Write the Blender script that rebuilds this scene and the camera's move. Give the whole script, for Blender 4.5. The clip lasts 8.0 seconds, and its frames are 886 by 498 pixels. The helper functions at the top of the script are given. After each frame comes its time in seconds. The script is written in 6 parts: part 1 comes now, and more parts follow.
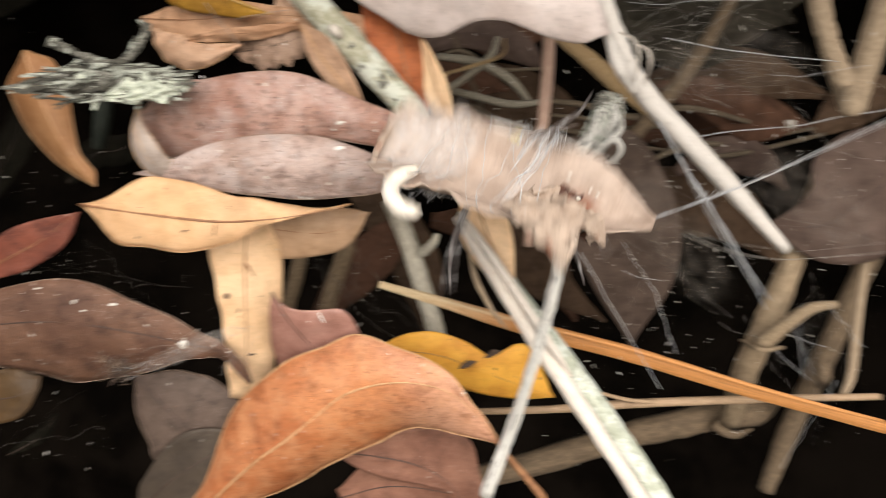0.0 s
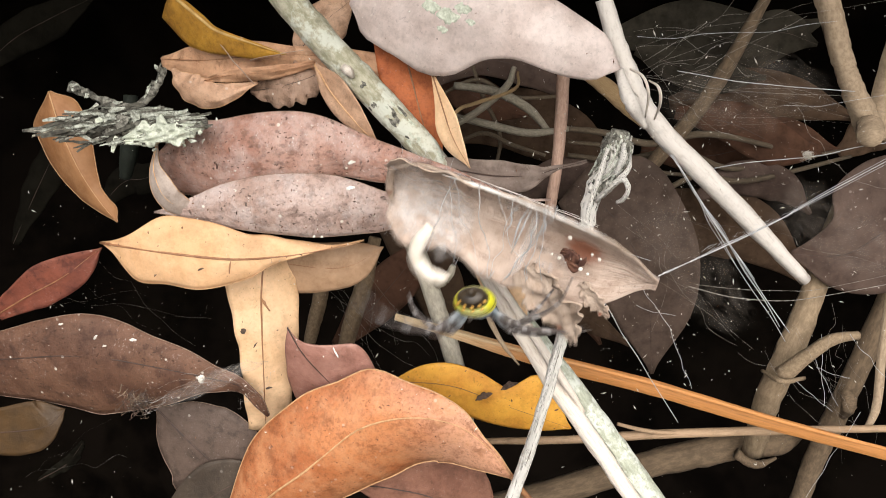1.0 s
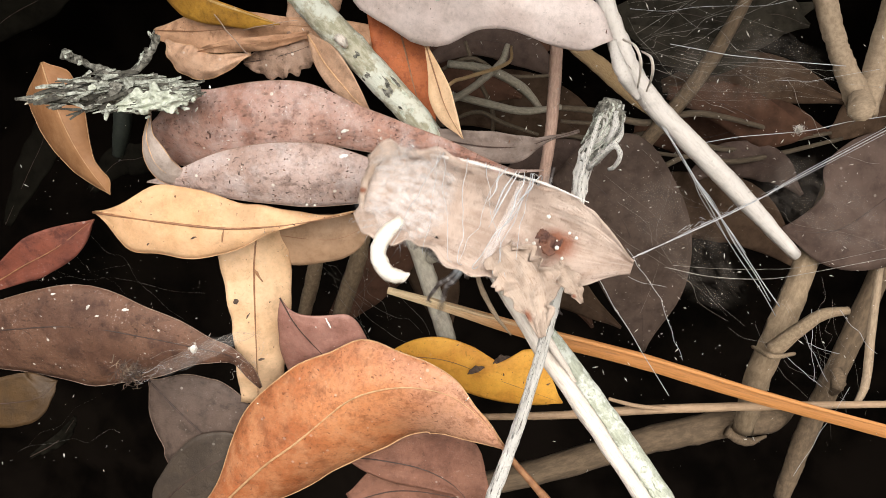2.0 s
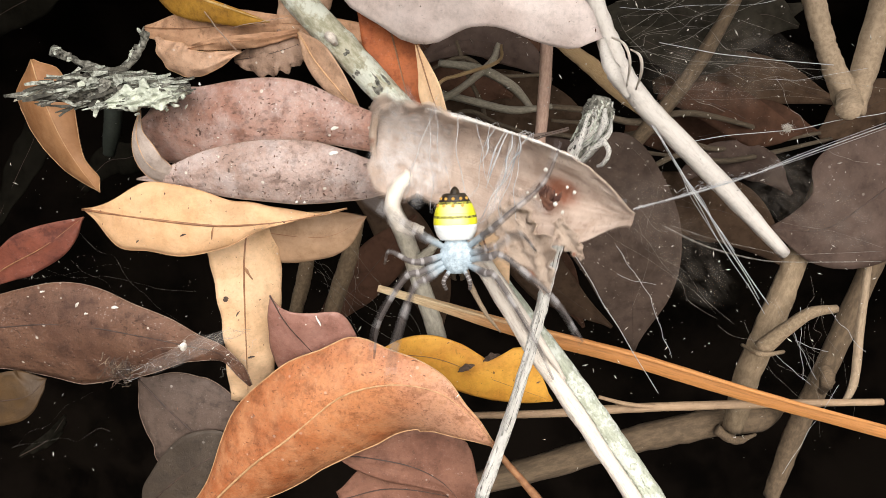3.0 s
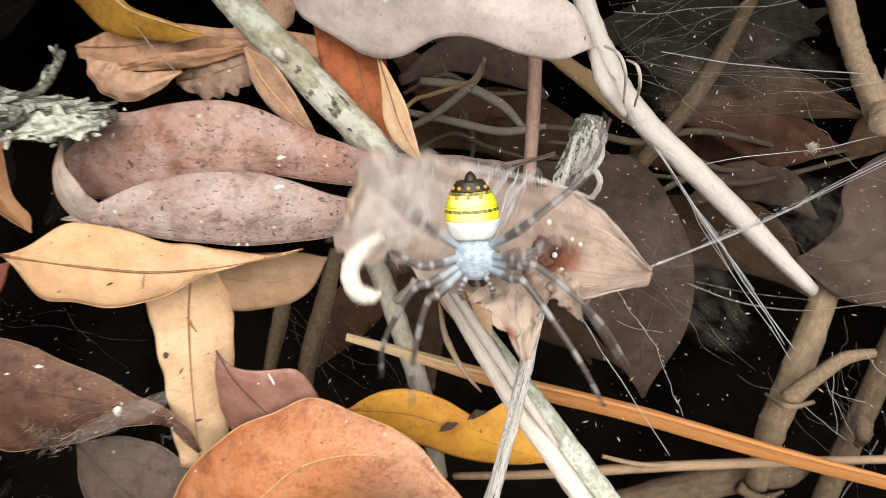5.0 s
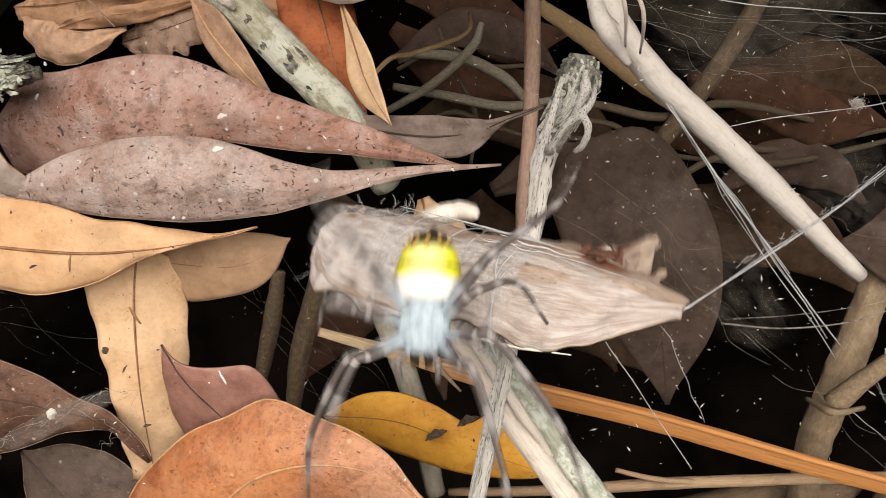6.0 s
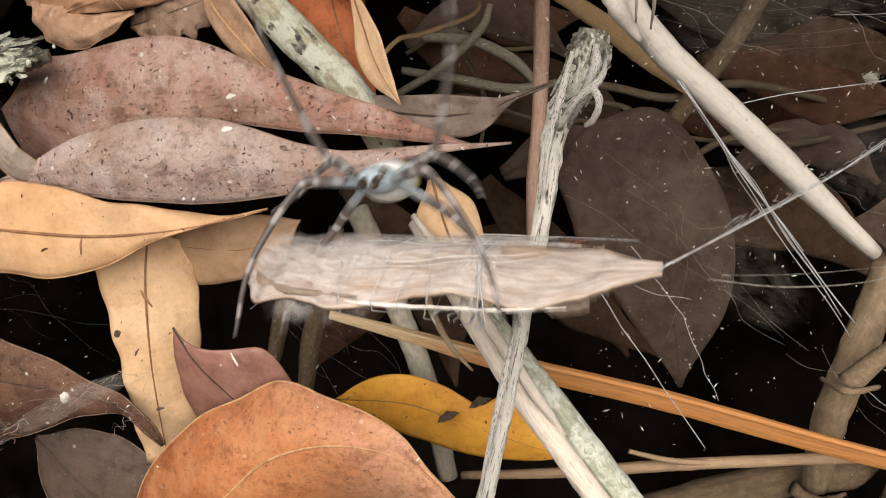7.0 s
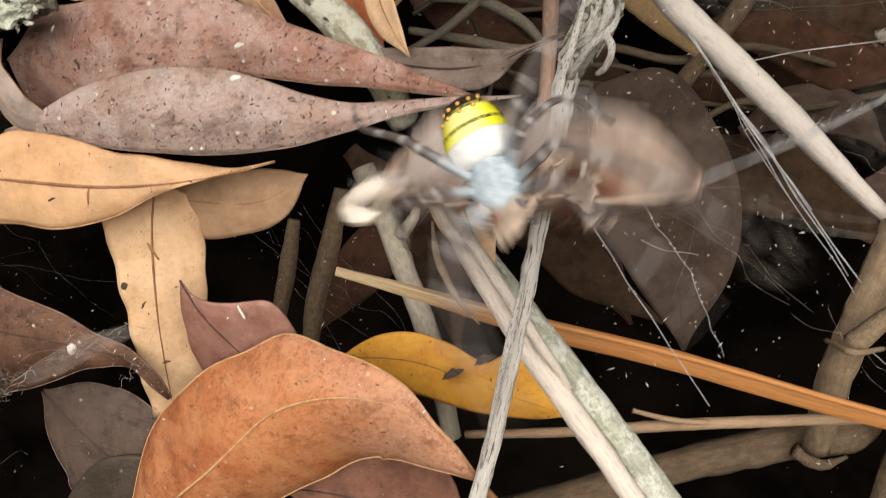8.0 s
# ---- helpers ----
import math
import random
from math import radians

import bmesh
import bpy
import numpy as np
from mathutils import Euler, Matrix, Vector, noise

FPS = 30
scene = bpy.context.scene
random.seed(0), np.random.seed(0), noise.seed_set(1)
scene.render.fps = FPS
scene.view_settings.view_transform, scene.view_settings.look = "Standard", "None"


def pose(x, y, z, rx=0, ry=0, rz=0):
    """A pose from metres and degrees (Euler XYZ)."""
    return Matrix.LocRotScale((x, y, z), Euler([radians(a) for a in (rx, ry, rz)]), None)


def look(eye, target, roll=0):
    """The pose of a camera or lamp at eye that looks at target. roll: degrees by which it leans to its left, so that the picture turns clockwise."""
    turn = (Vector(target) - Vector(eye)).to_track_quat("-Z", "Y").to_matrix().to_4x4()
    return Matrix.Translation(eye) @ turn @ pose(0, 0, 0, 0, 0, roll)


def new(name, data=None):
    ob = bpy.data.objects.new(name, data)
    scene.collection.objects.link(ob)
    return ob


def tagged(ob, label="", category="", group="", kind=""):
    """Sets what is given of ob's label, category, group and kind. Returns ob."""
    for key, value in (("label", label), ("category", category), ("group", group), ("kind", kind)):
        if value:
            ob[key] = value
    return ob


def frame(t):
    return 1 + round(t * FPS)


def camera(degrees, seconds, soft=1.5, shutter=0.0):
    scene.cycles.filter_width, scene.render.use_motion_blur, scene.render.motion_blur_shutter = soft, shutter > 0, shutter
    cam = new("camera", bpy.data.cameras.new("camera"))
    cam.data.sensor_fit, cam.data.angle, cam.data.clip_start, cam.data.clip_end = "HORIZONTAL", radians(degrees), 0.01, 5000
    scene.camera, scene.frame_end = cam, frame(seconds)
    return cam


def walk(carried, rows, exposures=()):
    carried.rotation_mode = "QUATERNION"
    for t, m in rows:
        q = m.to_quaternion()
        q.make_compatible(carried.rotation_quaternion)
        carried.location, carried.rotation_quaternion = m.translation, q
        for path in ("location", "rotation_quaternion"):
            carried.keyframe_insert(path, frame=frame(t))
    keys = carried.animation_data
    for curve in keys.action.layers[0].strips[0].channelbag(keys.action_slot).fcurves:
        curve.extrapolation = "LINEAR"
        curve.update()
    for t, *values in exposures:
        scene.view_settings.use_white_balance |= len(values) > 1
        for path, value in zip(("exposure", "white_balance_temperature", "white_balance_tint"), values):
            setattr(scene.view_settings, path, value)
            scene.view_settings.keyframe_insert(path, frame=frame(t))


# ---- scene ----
# ---- camera ----
cam = camera(55, 8.0, soft=0.5, shutter=0.6)
PATH = [
    (0, (0.0452, -0.1316, 0.4174), (-0.1976, 1.7793, -0.1203), -3.08),
    (0.1, (0.0460, -0.1313, 0.4188), (-0.2559, 1.7692, -0.1262), -3.15),
    (0.2, (0.0467, -0.1310, 0.4202), (-0.2359, 1.7808, -0.0947), -3.21),
    (0.3, (0.0474, -0.1307, 0.4216), (-0.2816, 1.7703, -0.1054), -3.28),
    (0.4, (0.0482, -0.1304, 0.4230), (-0.2268, 1.7735, -0.1244), -3.34),
    (0.5, (0.0489, -0.1301, 0.4244), (-0.2450, 1.7741, -0.1120), -3.40),
    (1, (0.0498, -0.1306, 0.4222), (-0.2762, 1.7750, -0.0903), -4.04),
    (1.5, (0.0497, -0.1317, 0.4193), (-0.2701, 1.7730, -0.1003), -3.91),
    (3, (0.0506, -0.1327, 0.4167), (-0.2452, 1.7769, -0.0991), -3.53),
    (3.5, (0.0504, -0.1330, 0.4168), (-0.2327, 1.7840, -0.0782), -3.82),
    (4, (0.0510, -0.1333, 0.4162), (-0.2301, 1.7836, -0.0802), -4.05),
    (4.5, (0.0526, -0.1276, 0.4151), (-0.2649, 1.7889, -0.0605), -4.81),
    (4.7, (0.0532, -0.1206, 0.4165), (-0.2658, 1.7949, -0.0621), -4.74),
    (5.8, (0.0603, -0.0906, 0.4040), (-0.3546, 1.8203, -0.0157), -5.27),
    (6, (0.0607, -0.0902, 0.4035), (-0.3707, 1.8168, -0.0173), -5.70),
    (6.5, (0.0605, -0.0900, 0.4027), (-0.3857, 1.8159, -0.0075), -6.48),
    (7, (0.0604, -0.0902, 0.4017), (-0.3946, 1.8081, -0.0338), -6.38),
    (7.5, (0.0628, -0.0900, 0.4017), (-0.4214, 1.7915, -0.0733), -5.96),
    (8, (0.0593, -0.0910, 0.3987), (-0.4004, 1.7932, -0.0893), -5.90),
]
# seconds, stops, kelvin, tint
TONE = [(0, 0.44, 6750, 10), (0.6, 0.48, 6550, 10), (4.7, 0.48, 6550, 10), (6.0, 0.16, 6950, 12), (8.0, 0.10, 7000, 12)]
walk(cam, [(t, look(eye, target, roll)) for t, eye, target, roll in PATH], TONE)

# ---- light: bright overcast from the open side of the thicket ----
world = bpy.data.worlds.new("sky")
scene.world = world
world.use_nodes = True
wn = world.node_tree.nodes
sky = wn.new("ShaderNodeTexSky")
sky.sky_type = "NISHITA"
sky.sun_disc = False
sky.sun_elevation = radians(30)
sky.sun_rotation = radians(163)
wn["Background"].inputs[1].default_value = 0.062
world.node_tree.links.new(sky.outputs[0], wn["Background"].inputs[0])

sun = new("sun", bpy.data.lights.new("sun", "SUN"))
sun.data.energy = 4.7
sun.data.angle = radians(70)
sun.data.color = (1.0, 0.955, 0.90)
sun.matrix_world = look((0.24, -1.0, 0.60), (0, 0, 0))

UNIT = 1e-4  # a tenth of a millimetre


# ---- materials ----
def nodes_of(name):
    m = bpy.data.materials.new(name)
    m.use_nodes = True
    nt = m.node_tree
    return m, nt, nt.nodes["Principled BSDF"]


def node(nt, kind, inputs=(), **props):
    n = nt.nodes.new(kind)
    for k, v in props.items():
        setattr(n, k, v)
    for k, v in dict(inputs).items():
        if isinstance(v, bpy.types.NodeSocket):
            nt.links.new(v, n.inputs[k])
        else:
            n.inputs[k].default_value = v
    return n


def math_node(nt, op, a, b=0.0):
    return node(nt, "ShaderNodeMath", {0: a, 1: b}, operation=op).outputs[0]


def mix(nt, fac, a, b):
    n = node(nt, "ShaderNodeMix", {0: fac, 6: a, 7: b}, data_type="RGBA")
    return n.outputs[2]


def ramp(nt, value, lo, hi):
    return node(nt, "ShaderNodeMapRange", {0: value, 1: lo, 2: hi, 3: 0.0, 4: 1.0}, interpolation_type="SMOOTHSTEP").outputs[0]


def noise_tex(nt, vec, scale, detail=4.0, rough=0.6):
    return node(nt, "ShaderNodeTexNoise", {"Vector": vec, "Scale": scale, "Detail": detail, "Roughness": rough}).outputs[0]


def rgba(c):
    return (c[0], c[1], c[2], 1.0)


def shade(c, k):
    return tuple(min(1.0, v * k) for v in c)


def leaf_material(name, c, c2, vein=None, rough=0.5, specks=0.5, stain=0.5, dust=0.15, veins=0.08, gloss=0.35, grain=0.5, relief=0.5, bloom=None, base=None, tip=None, blotch=0.0):
    """A dry leaf: blotches, fine grain, faint side veins, dashes of dirt, scuffs and a pale margin."""
    m, nt, bsdf = nodes_of(name)
    tc = nt.nodes.new("ShaderNodeTexCoord")
    ob, uv = tc.outputs["Object"], tc.outputs["UV"]
    sep = node(nt, "ShaderNodeSeparateXYZ", {0: uv})
    along, across = sep.outputs[0], math_node(nt, "ABSOLUTE", math_node(nt, "SUBTRACT", math_node(nt, "MULTIPLY", sep.outputs[1], 2.0), 1.0))
    big = noise_tex(nt, ob, 75.0, 5.0, 0.62)
    col = mix(nt, ramp(nt, big, 0.38, 0.64), rgba(c), rgba(c2))
    drift = math_node(nt, "ADD", along, math_node(nt, "MULTIPLY", math_node(nt, "SUBTRACT", noise_tex(nt, ob, 60.0, 4.0), 0.5), 0.7))
    if base:
        col = mix(nt, math_node(nt, "SUBTRACT", 1.0, ramp(nt, drift, 0.08, 0.50)), col, rgba(base))
    if tip:
        col = mix(nt, ramp(nt, drift, 0.45, 0.85), col, rgba(tip))
    if blotch:
        wide = node(nt, "ShaderNodeMapping", {0: ob, 1: (0.5, 0.3, 0.2), 2: (0.2, 0.6, 0.4), 3: (0.8, 1.0, 1.5)})
        cell = node(nt, "ShaderNodeTexVoronoi", {"Vector": wide.outputs[0], "Scale": 430.0, "Randomness": 1.0}).outputs["Distance"]
        edge = math_node(nt, "SUBTRACT", math_node(nt, "ADD", math_node(nt, "MULTIPLY", noise_tex(nt, ob, 420.0, 5.0, 0.7), 0.75), -0.16), cell)
        sparse = ramp(nt, noise_tex(nt, ob, 120.0, 3.0, 0.7), 0.42, 0.56)
        col = mix(nt, math_node(nt, "MULTIPLY", math_node(nt, "MULTIPLY", ramp(nt, edge, -0.03, 0.09), sparse), blotch), col, rgba(shade(c2, 0.42)))
    fine = noise_tex(nt, ob, 1300.0, 6.0, 0.75)
    col = mix(nt, math_node(nt, "MULTIPLY", ramp(nt, fine, 0.44, 0.66), grain), col, rgba(shade(c, 0.45)))
    mid = noise_tex(nt, ob, 300.0, 8.0, 0.72)
    col = mix(nt, math_node(nt, "MULTIPLY", ramp(nt, mid, 0.51, 0.62), stain), col, rgba(shade(c2, 0.40)))
    light = noise_tex(nt, node(nt, "ShaderNodeMapping", {0: ob, 1: (0.3, 0.1, 0.7)}).outputs[0], 190.0, 7.0, 0.7)
    col = mix(nt, math_node(nt, "MULTIPLY", ramp(nt, light, 0.40, 0.68), 0.6 if bloom else 0.4), col, rgba(bloom or shade(c, 1.4)))
    wob = math_node(nt, "MULTIPLY", noise_tex(nt, ob, 160.0, 3.0), 2.2)
    ph = math_node(nt, "ADD", math_node(nt, "SUBTRACT", math_node(nt, "MULTIPLY", along, 13.0), math_node(nt, "MULTIPLY", across, 2.6)), wob)
    tri = math_node(nt, "ABSOLUTE", math_node(nt, "SUBTRACT", math_node(nt, "FRACT", ph), 0.5))
    line = math_node(nt, "MULTIPLY", math_node(nt, "SUBTRACT", 1.0, ramp(nt, tri, 0.0, 0.07)), veins)
    col = mix(nt, line, col, rgba(vein or shade(c, 1.3)))
    shift = node(nt, "ShaderNodeTexNoise", {"Vector": ob, "Scale": 260.0, "Detail": 3.0}).outputs["Color"]
    bent = node(nt, "ShaderNodeVectorMath", {0: shift, 1: (0.006, 0.006, 0.006), 2: ob}, operation="MULTIPLY_ADD").outputs[0]
    warp = node(nt, "ShaderNodeMapping", {0: bent, 2: (0.3, 0.9, 0.5), 3: (0.7, 1.0, 1.7)})
    vor = node(nt, "ShaderNodeTexVoronoi", {"Vector": warp.outputs[0], "Scale": 900.0, "Randomness": 1.0})
    size = math_node(nt, "ADD", math_node(nt, "MULTIPLY", noise_tex(nt, ob, 700.0, 3.0), 0.5), -0.06)
    gate = ramp(nt, noise_tex(nt, ob, 170.0, 3.0, 0.7), 0.40, 0.50)
    inside = ramp(nt, math_node(nt, "SUBTRACT", size, vor.outputs["Distance"]), -0.02, 0.06)
    spot = math_node(nt, "MULTIPLY", math_node(nt, "MULTIPLY", inside, gate), specks)
    col = mix(nt, spot, col, rgba(shade(c2, 0.30)))
    dustf = math_node(nt, "MULTIPLY", ramp(nt, noise_tex(nt, ob, 1900.0, 4.0, 0.7), 0.58, 0.70), math_node(nt, "MULTIPLY", ramp(nt, light, 0.4, 0.65), dust))
    col = mix(nt, dustf, col, (0.66, 0.61, 0.57, 1))
    vor2 = node(nt, "ShaderNodeTexVoronoi", {"Vector": node(nt, "ShaderNodeMapping", {0: ob, 1: (0.11, 0.27, 0.05)}).outputs[0], "Scale": 260.0})
    husk = math_node(nt, "MULTIPLY", math_node(nt, "SUBTRACT", 1.0, ramp(nt, vor2.outputs["Distance"], 0.06, 0.10)), math_node(nt, "MULTIPLY", gate, min(1.0, dust * 1.6)))
    col = mix(nt, husk, col, (0.74, 0.68, 0.60, 1))
    nt.links.new(col, bsdf.inputs["Base Color"])
    rg = node(nt, "ShaderNodeMapRange", {0: mid, 1: 0.3, 2: 0.75, 3: rough - 0.08, 4: rough + 0.28}).outputs[0]
    nt.links.new(rg, bsdf.inputs["Roughness"])
    bsdf.inputs["Specular IOR Level"].default_value = gloss
    h = math_node(nt, "ADD", math_node(nt, "ADD", math_node(nt, "MULTIPLY", line, 0.4), math_node(nt, "MULTIPLY", spot, -0.6)), math_node(nt, "ADD", math_node(nt, "MULTIPLY", fine, 0.5), math_node(nt, "MULTIPLY", mid, 0.6)))
    bump = node(nt, "ShaderNodeBump", {"Strength": relief, "Distance": 0.0006, "Height": h})
    nt.links.new(bump.outputs[0], bsdf.inputs["Normal"])
    return m


def bark_material(name, c, c2, lichen=None, amount=0.0, streak=6.0, rough=0.8, scale=500.0, relief=0.6, cut=(0.36, 0.64), speckle=0.45):
    """Weathered wood with fibres along the stem and pale lichen crusts."""
    m, nt, bsdf = nodes_of(name)
    tc = nt.nodes.new("ShaderNodeTexCoord")
    ob, uv = tc.outputs["Object"], tc.outputs["UV"]
    mp = node(nt, "ShaderNodeMapping", {0: uv, 3: (1.4, streak, 1.0)})
    fib = noise_tex(nt, mp.outputs[0], 7.0, 6.0, 0.7)
    fine = noise_tex(nt, ob, scale, 5.0, 0.65)
    col = mix(nt, ramp(nt, fib, cut[0], cut[1]), rgba(c), rgba(c2))
    col = mix(nt, math_node(nt, "MULTIPLY", ramp(nt, fine, 0.5, 0.75), speckle), col, rgba(shade(c, 0.4)))
    if lichen:
        lf = math_node(nt, "MULTIPLY", ramp(nt, noise_tex(nt, ob, 210.0, 5.0, 0.7), 0.48, 0.58), amount)
        col = mix(nt, lf, col, rgba(lichen))
    nt.links.new(col, bsdf.inputs["Base Color"])
    bsdf.inputs["Roughness"].default_value = rough
    h = math_node(nt, "ADD", fib, math_node(nt, "MULTIPLY", fine, 0.7))
    bump = node(nt, "ShaderNodeBump", {"Strength": relief, "Distance": 0.0008, "Height": h})
    nt.links.new(bump.outputs[0], bsdf.inputs["Normal"])
    return m


def plain_material(name, c, c2=None, rough=0.6, scale=600.0, bump=0.3, metal=0.0, gloss=0.5):
    m, nt, bsdf = nodes_of(name)
    bsdf.inputs["Specular IOR Level"].default_value = gloss
    ob = nt.nodes.new("ShaderNodeTexCoord").outputs["Object"]
    f = noise_tex(nt, ob, scale, 4.0, 0.65)
    nt.links.new(mix(nt, ramp(nt, f, 0.35, 0.65), rgba(c), rgba(c2 or shade(c, 0.6))), bsdf.inputs["Base Color"])
    bsdf.inputs["Roughness"].default_value = rough
    bsdf.inputs["Metallic"].default_value = metal
    b = node(nt, "ShaderNodeBump", {"Strength": bump, "Distance": 0.0004, "Height": f})
    nt.links.new(b.outputs[0], bsdf.inputs["Normal"])
    return m


def silk_material(name, c, alpha, stretch=9.0):
    """Silk: white fibres with gaps between them."""
    m, nt, bsdf = nodes_of(name)
    tc = nt.nodes.new("ShaderNodeTexCoord")
    mp = node(nt, "ShaderNodeMapping", {0: tc.outputs["UV"], 3: (1.0, stretch, 1.0)})
    f = noise_tex(nt, mp.outputs[0], 6.0, 6.0, 0.75)
    a = node(nt, "ShaderNodeMapRange", {0: f, 1: 0.38, 2: 0.68, 3: 0.0, 4: alpha}).outputs[0]
    sep = node(nt, "ShaderNodeSeparateXYZ", {0: tc.outputs["UV"]})
    for k in (0, 1):  # thinner towards its edges
        mid = math_node(nt, "ABSOLUTE", math_node(nt, "SUBTRACT", sep.outputs[k], 0.5))
        a = math_node(nt, "MULTIPLY", a, math_node(nt, "SUBTRACT", 1.0, ramp(nt, mid, 0.30, 0.5)))
    bsdf.inputs["Base Color"].default_value = rgba(c)
    bsdf.inputs["Roughness"].default_value = 0.45
    nt.links.new(a, bsdf.inputs["Alpha"])
    return m


ORANGE = leaf_material("orange_leaf", (0.57, 0.22, 0.088), (0.43, 0.135, 0.048), vein=(0.72, 0.40, 0.22), specks=0.6, stain=0.5, grain=0.6, gloss=0.5, rough=0.42, bloom=(0.62, 0.30, 0.145), base=(0.40, 0.125, 0.045), tip=(0.60, 0.315, 0.20), blotch=0.2)
ROSE = leaf_material("rose_leaf", (0.53, 0.32, 0.255), (0.40, 0.195, 0.14), specks=0.9, dust=1.0, rough=0.36, gloss=0.6, stain=0.6, grain=0.6, relief=0.9, bloom=(0.62, 0.47, 0.43), tip=(0.40, 0.185, 0.125), blotch=0.75)
GREYROSE = leaf_material("greyish_rose_leaf", (0.54, 0.395, 0.345), (0.43, 0.285, 0.23), specks=0.9, dust=1.0, rough=0.36, gloss=0.6, stain=0.6, grain=0.6, relief=0.9, bloom=(0.64, 0.54, 0.515), tip=(0.43, 0.265, 0.21), blotch=0.8)
YELLOW = leaf_material("ochre_leaf", (0.686, 0.432, 0.246), (0.611, 0.348, 0.174), specks=0.12, stain=0.1, dust=0.05, grain=0.2, relief=0.3)
TAN = leaf_material("tan_leaf", (0.72, 0.49, 0.30), (0.64, 0.40, 0.22), specks=0.2, stain=0.15, dust=0.05, grain=0.2, relief=0.3)
DULLTAN = leaf_material("dull_tan_leaf", (0.41, 0.265, 0.165), (0.33, 0.20, 0.115), specks=0.1, stain=0.15, dust=0.0, grain=0.2, relief=0.2)
BROWN = leaf_material("brown_leaf", (0.144, 0.0731, 0.0452), (0.0914, 0.0426, 0.027), specks=0.6, dust=0.4, grain=0.5, relief=0.7)
GREYBROWN = leaf_material("grey_brown_leaf", (0.11, 0.0757, 0.059), (0.0704, 0.0466, 0.0361), specks=0.3, dust=0.2, grain=0.3)
MAROON = leaf_material("maroon_leaf", (0.21, 0.065, 0.04), (0.13, 0.04, 0.028), specks=0.4)
MAROON_SOFT = leaf_material("soft_maroon_leaf", (0.40, 0.215, 0.17), (0.29, 0.13, 0.097), specks=0.2, stain=0.2, dust=0.2, grain=0.25, rough=0.36, gloss=0.55)
RUST = leaf_material("rust_leaf", (0.46, 0.13, 0.04), (0.36, 0.09, 0.03), specks=0.2)
PALE = leaf_material("pale_grey_leaf", (0.66, 0.56, 0.525), (0.56, 0.45, 0.41), specks=0.25, stain=0.15, dust=0.3, grain=0.25, relief=0.3, rough=0.4, gloss=0.5)
MUSTARD = leaf_material("mustard_leaf", (0.82, 0.40, 0.06), (0.70, 0.31, 0.045), specks=0.3, stain=0.15, dust=0.05, grain=0.2, relief=0.3)
GREENGOLD = leaf_material("green_gold_leaf", (0.45, 0.235, 0.032), (0.30, 0.14, 0.02), specks=0.2)
AMBER = leaf_material("amber_leaf", (0.56, 0.335, 0.205), (0.43, 0.225, 0.125), specks=0.3, stain=0.5, dust=0.1, grain=0.3, relief=0.5)
# Back-leaf colours, here and below, have the deep shade put into them.
DUSKY_SHADE_TONE = leaf_material("brown_leaf_shade_tone", (0.098, 0.066, 0.053), (0.066, 0.043, 0.034), specks=0.1, dust=0.1, stain=0.2, grain=0.2, veins=0.03, relief=0.2, gloss=0.15, rough=0.65)
HAZEL_SHADE_TONE = leaf_material("hazel_leaf_shade_tone", (0.088, 0.061, 0.048), (0.056, 0.038, 0.029), specks=0.1, dust=0.1, stain=0.2, grain=0.2, veins=0.03, relief=0.2, gloss=0.15, rough=0.65)
SHADE_MAROON = leaf_material("maroon_leaf_shade_tone", (0.098, 0.050, 0.032), (0.058, 0.031, 0.021), specks=0.0, dust=0.0, stain=0.2, grain=0.1, veins=0.0, relief=0.1, gloss=0.06, rough=0.8)
GREY_SHADE = leaf_material("grey_green_shade_tone", (0.042, 0.036, 0.027), (0.022, 0.019, 0.014), specks=0.0, dust=0.0, stain=0.2, grain=0.1, veins=0.0, relief=0.1, gloss=0.06, rough=0.8)
GOLD_RIB = plain_material("gold_rib", (0.60, 0.40, 0.16), (0.44, 0.27, 0.09), rough=0.5)
UMBER_SHADE_TONE = leaf_material("umber_leaf_shade_tone", (0.09, 0.057, 0.037), (0.052, 0.032, 0.021), specks=0.0, dust=0.0, stain=0.2, grain=0.1, veins=0.0, relief=0.1, gloss=0.06, rough=0.8)
HANGING = leaf_material("hanging_leaf", (0.37, 0.185, 0.084), (0.29, 0.130, 0.052), specks=0.1, stain=0.1, dust=0.05, grain=0.15, relief=0.2)
GREYFLAP = leaf_material("grey_flap", (0.42, 0.345, 0.30), (0.31, 0.24, 0.20), specks=0.3, stain=0.3, dust=0.3, grain=0.3)
DIM_SHADE_TONE = leaf_material("dim_leaf_shade_tone", (0.009, 0.008, 0.006), (0.005, 0.0045, 0.0035), specks=0.0, dust=0.0, stain=0.2, grain=0.1, veins=0.0, relief=0.1, gloss=0.0, rough=0.9)
GREYLEAF = leaf_material("grey_leaf", (0.25, 0.195, 0.165), (0.175, 0.128, 0.105), specks=0.3, stain=0.3, dust=0.3, grain=0.3)
UNDERLEAF = leaf_material("under_leaf", (0.235, 0.112, 0.074), (0.15, 0.065, 0.042), specks=0.3, stain=0.3, dust=0.2, grain=0.3)
PINKTAN = leaf_material("pinkish_tan_leaf", (0.60, 0.385, 0.26), (0.47, 0.275, 0.17), specks=0.4, dust=0.2, stain=0.4)
TORNTAN = leaf_material("torn_tan_leaf", (0.38, 0.255, 0.185), (0.26, 0.16, 0.11), specks=0.7, dust=0.4, stain=0.6)
OLIVE = leaf_material("olive_brown_leaf", (0.078, 0.043, 0.017), (0.05, 0.028, 0.012), specks=0.1, dust=0.0, grain=0.2, stain=0.2)
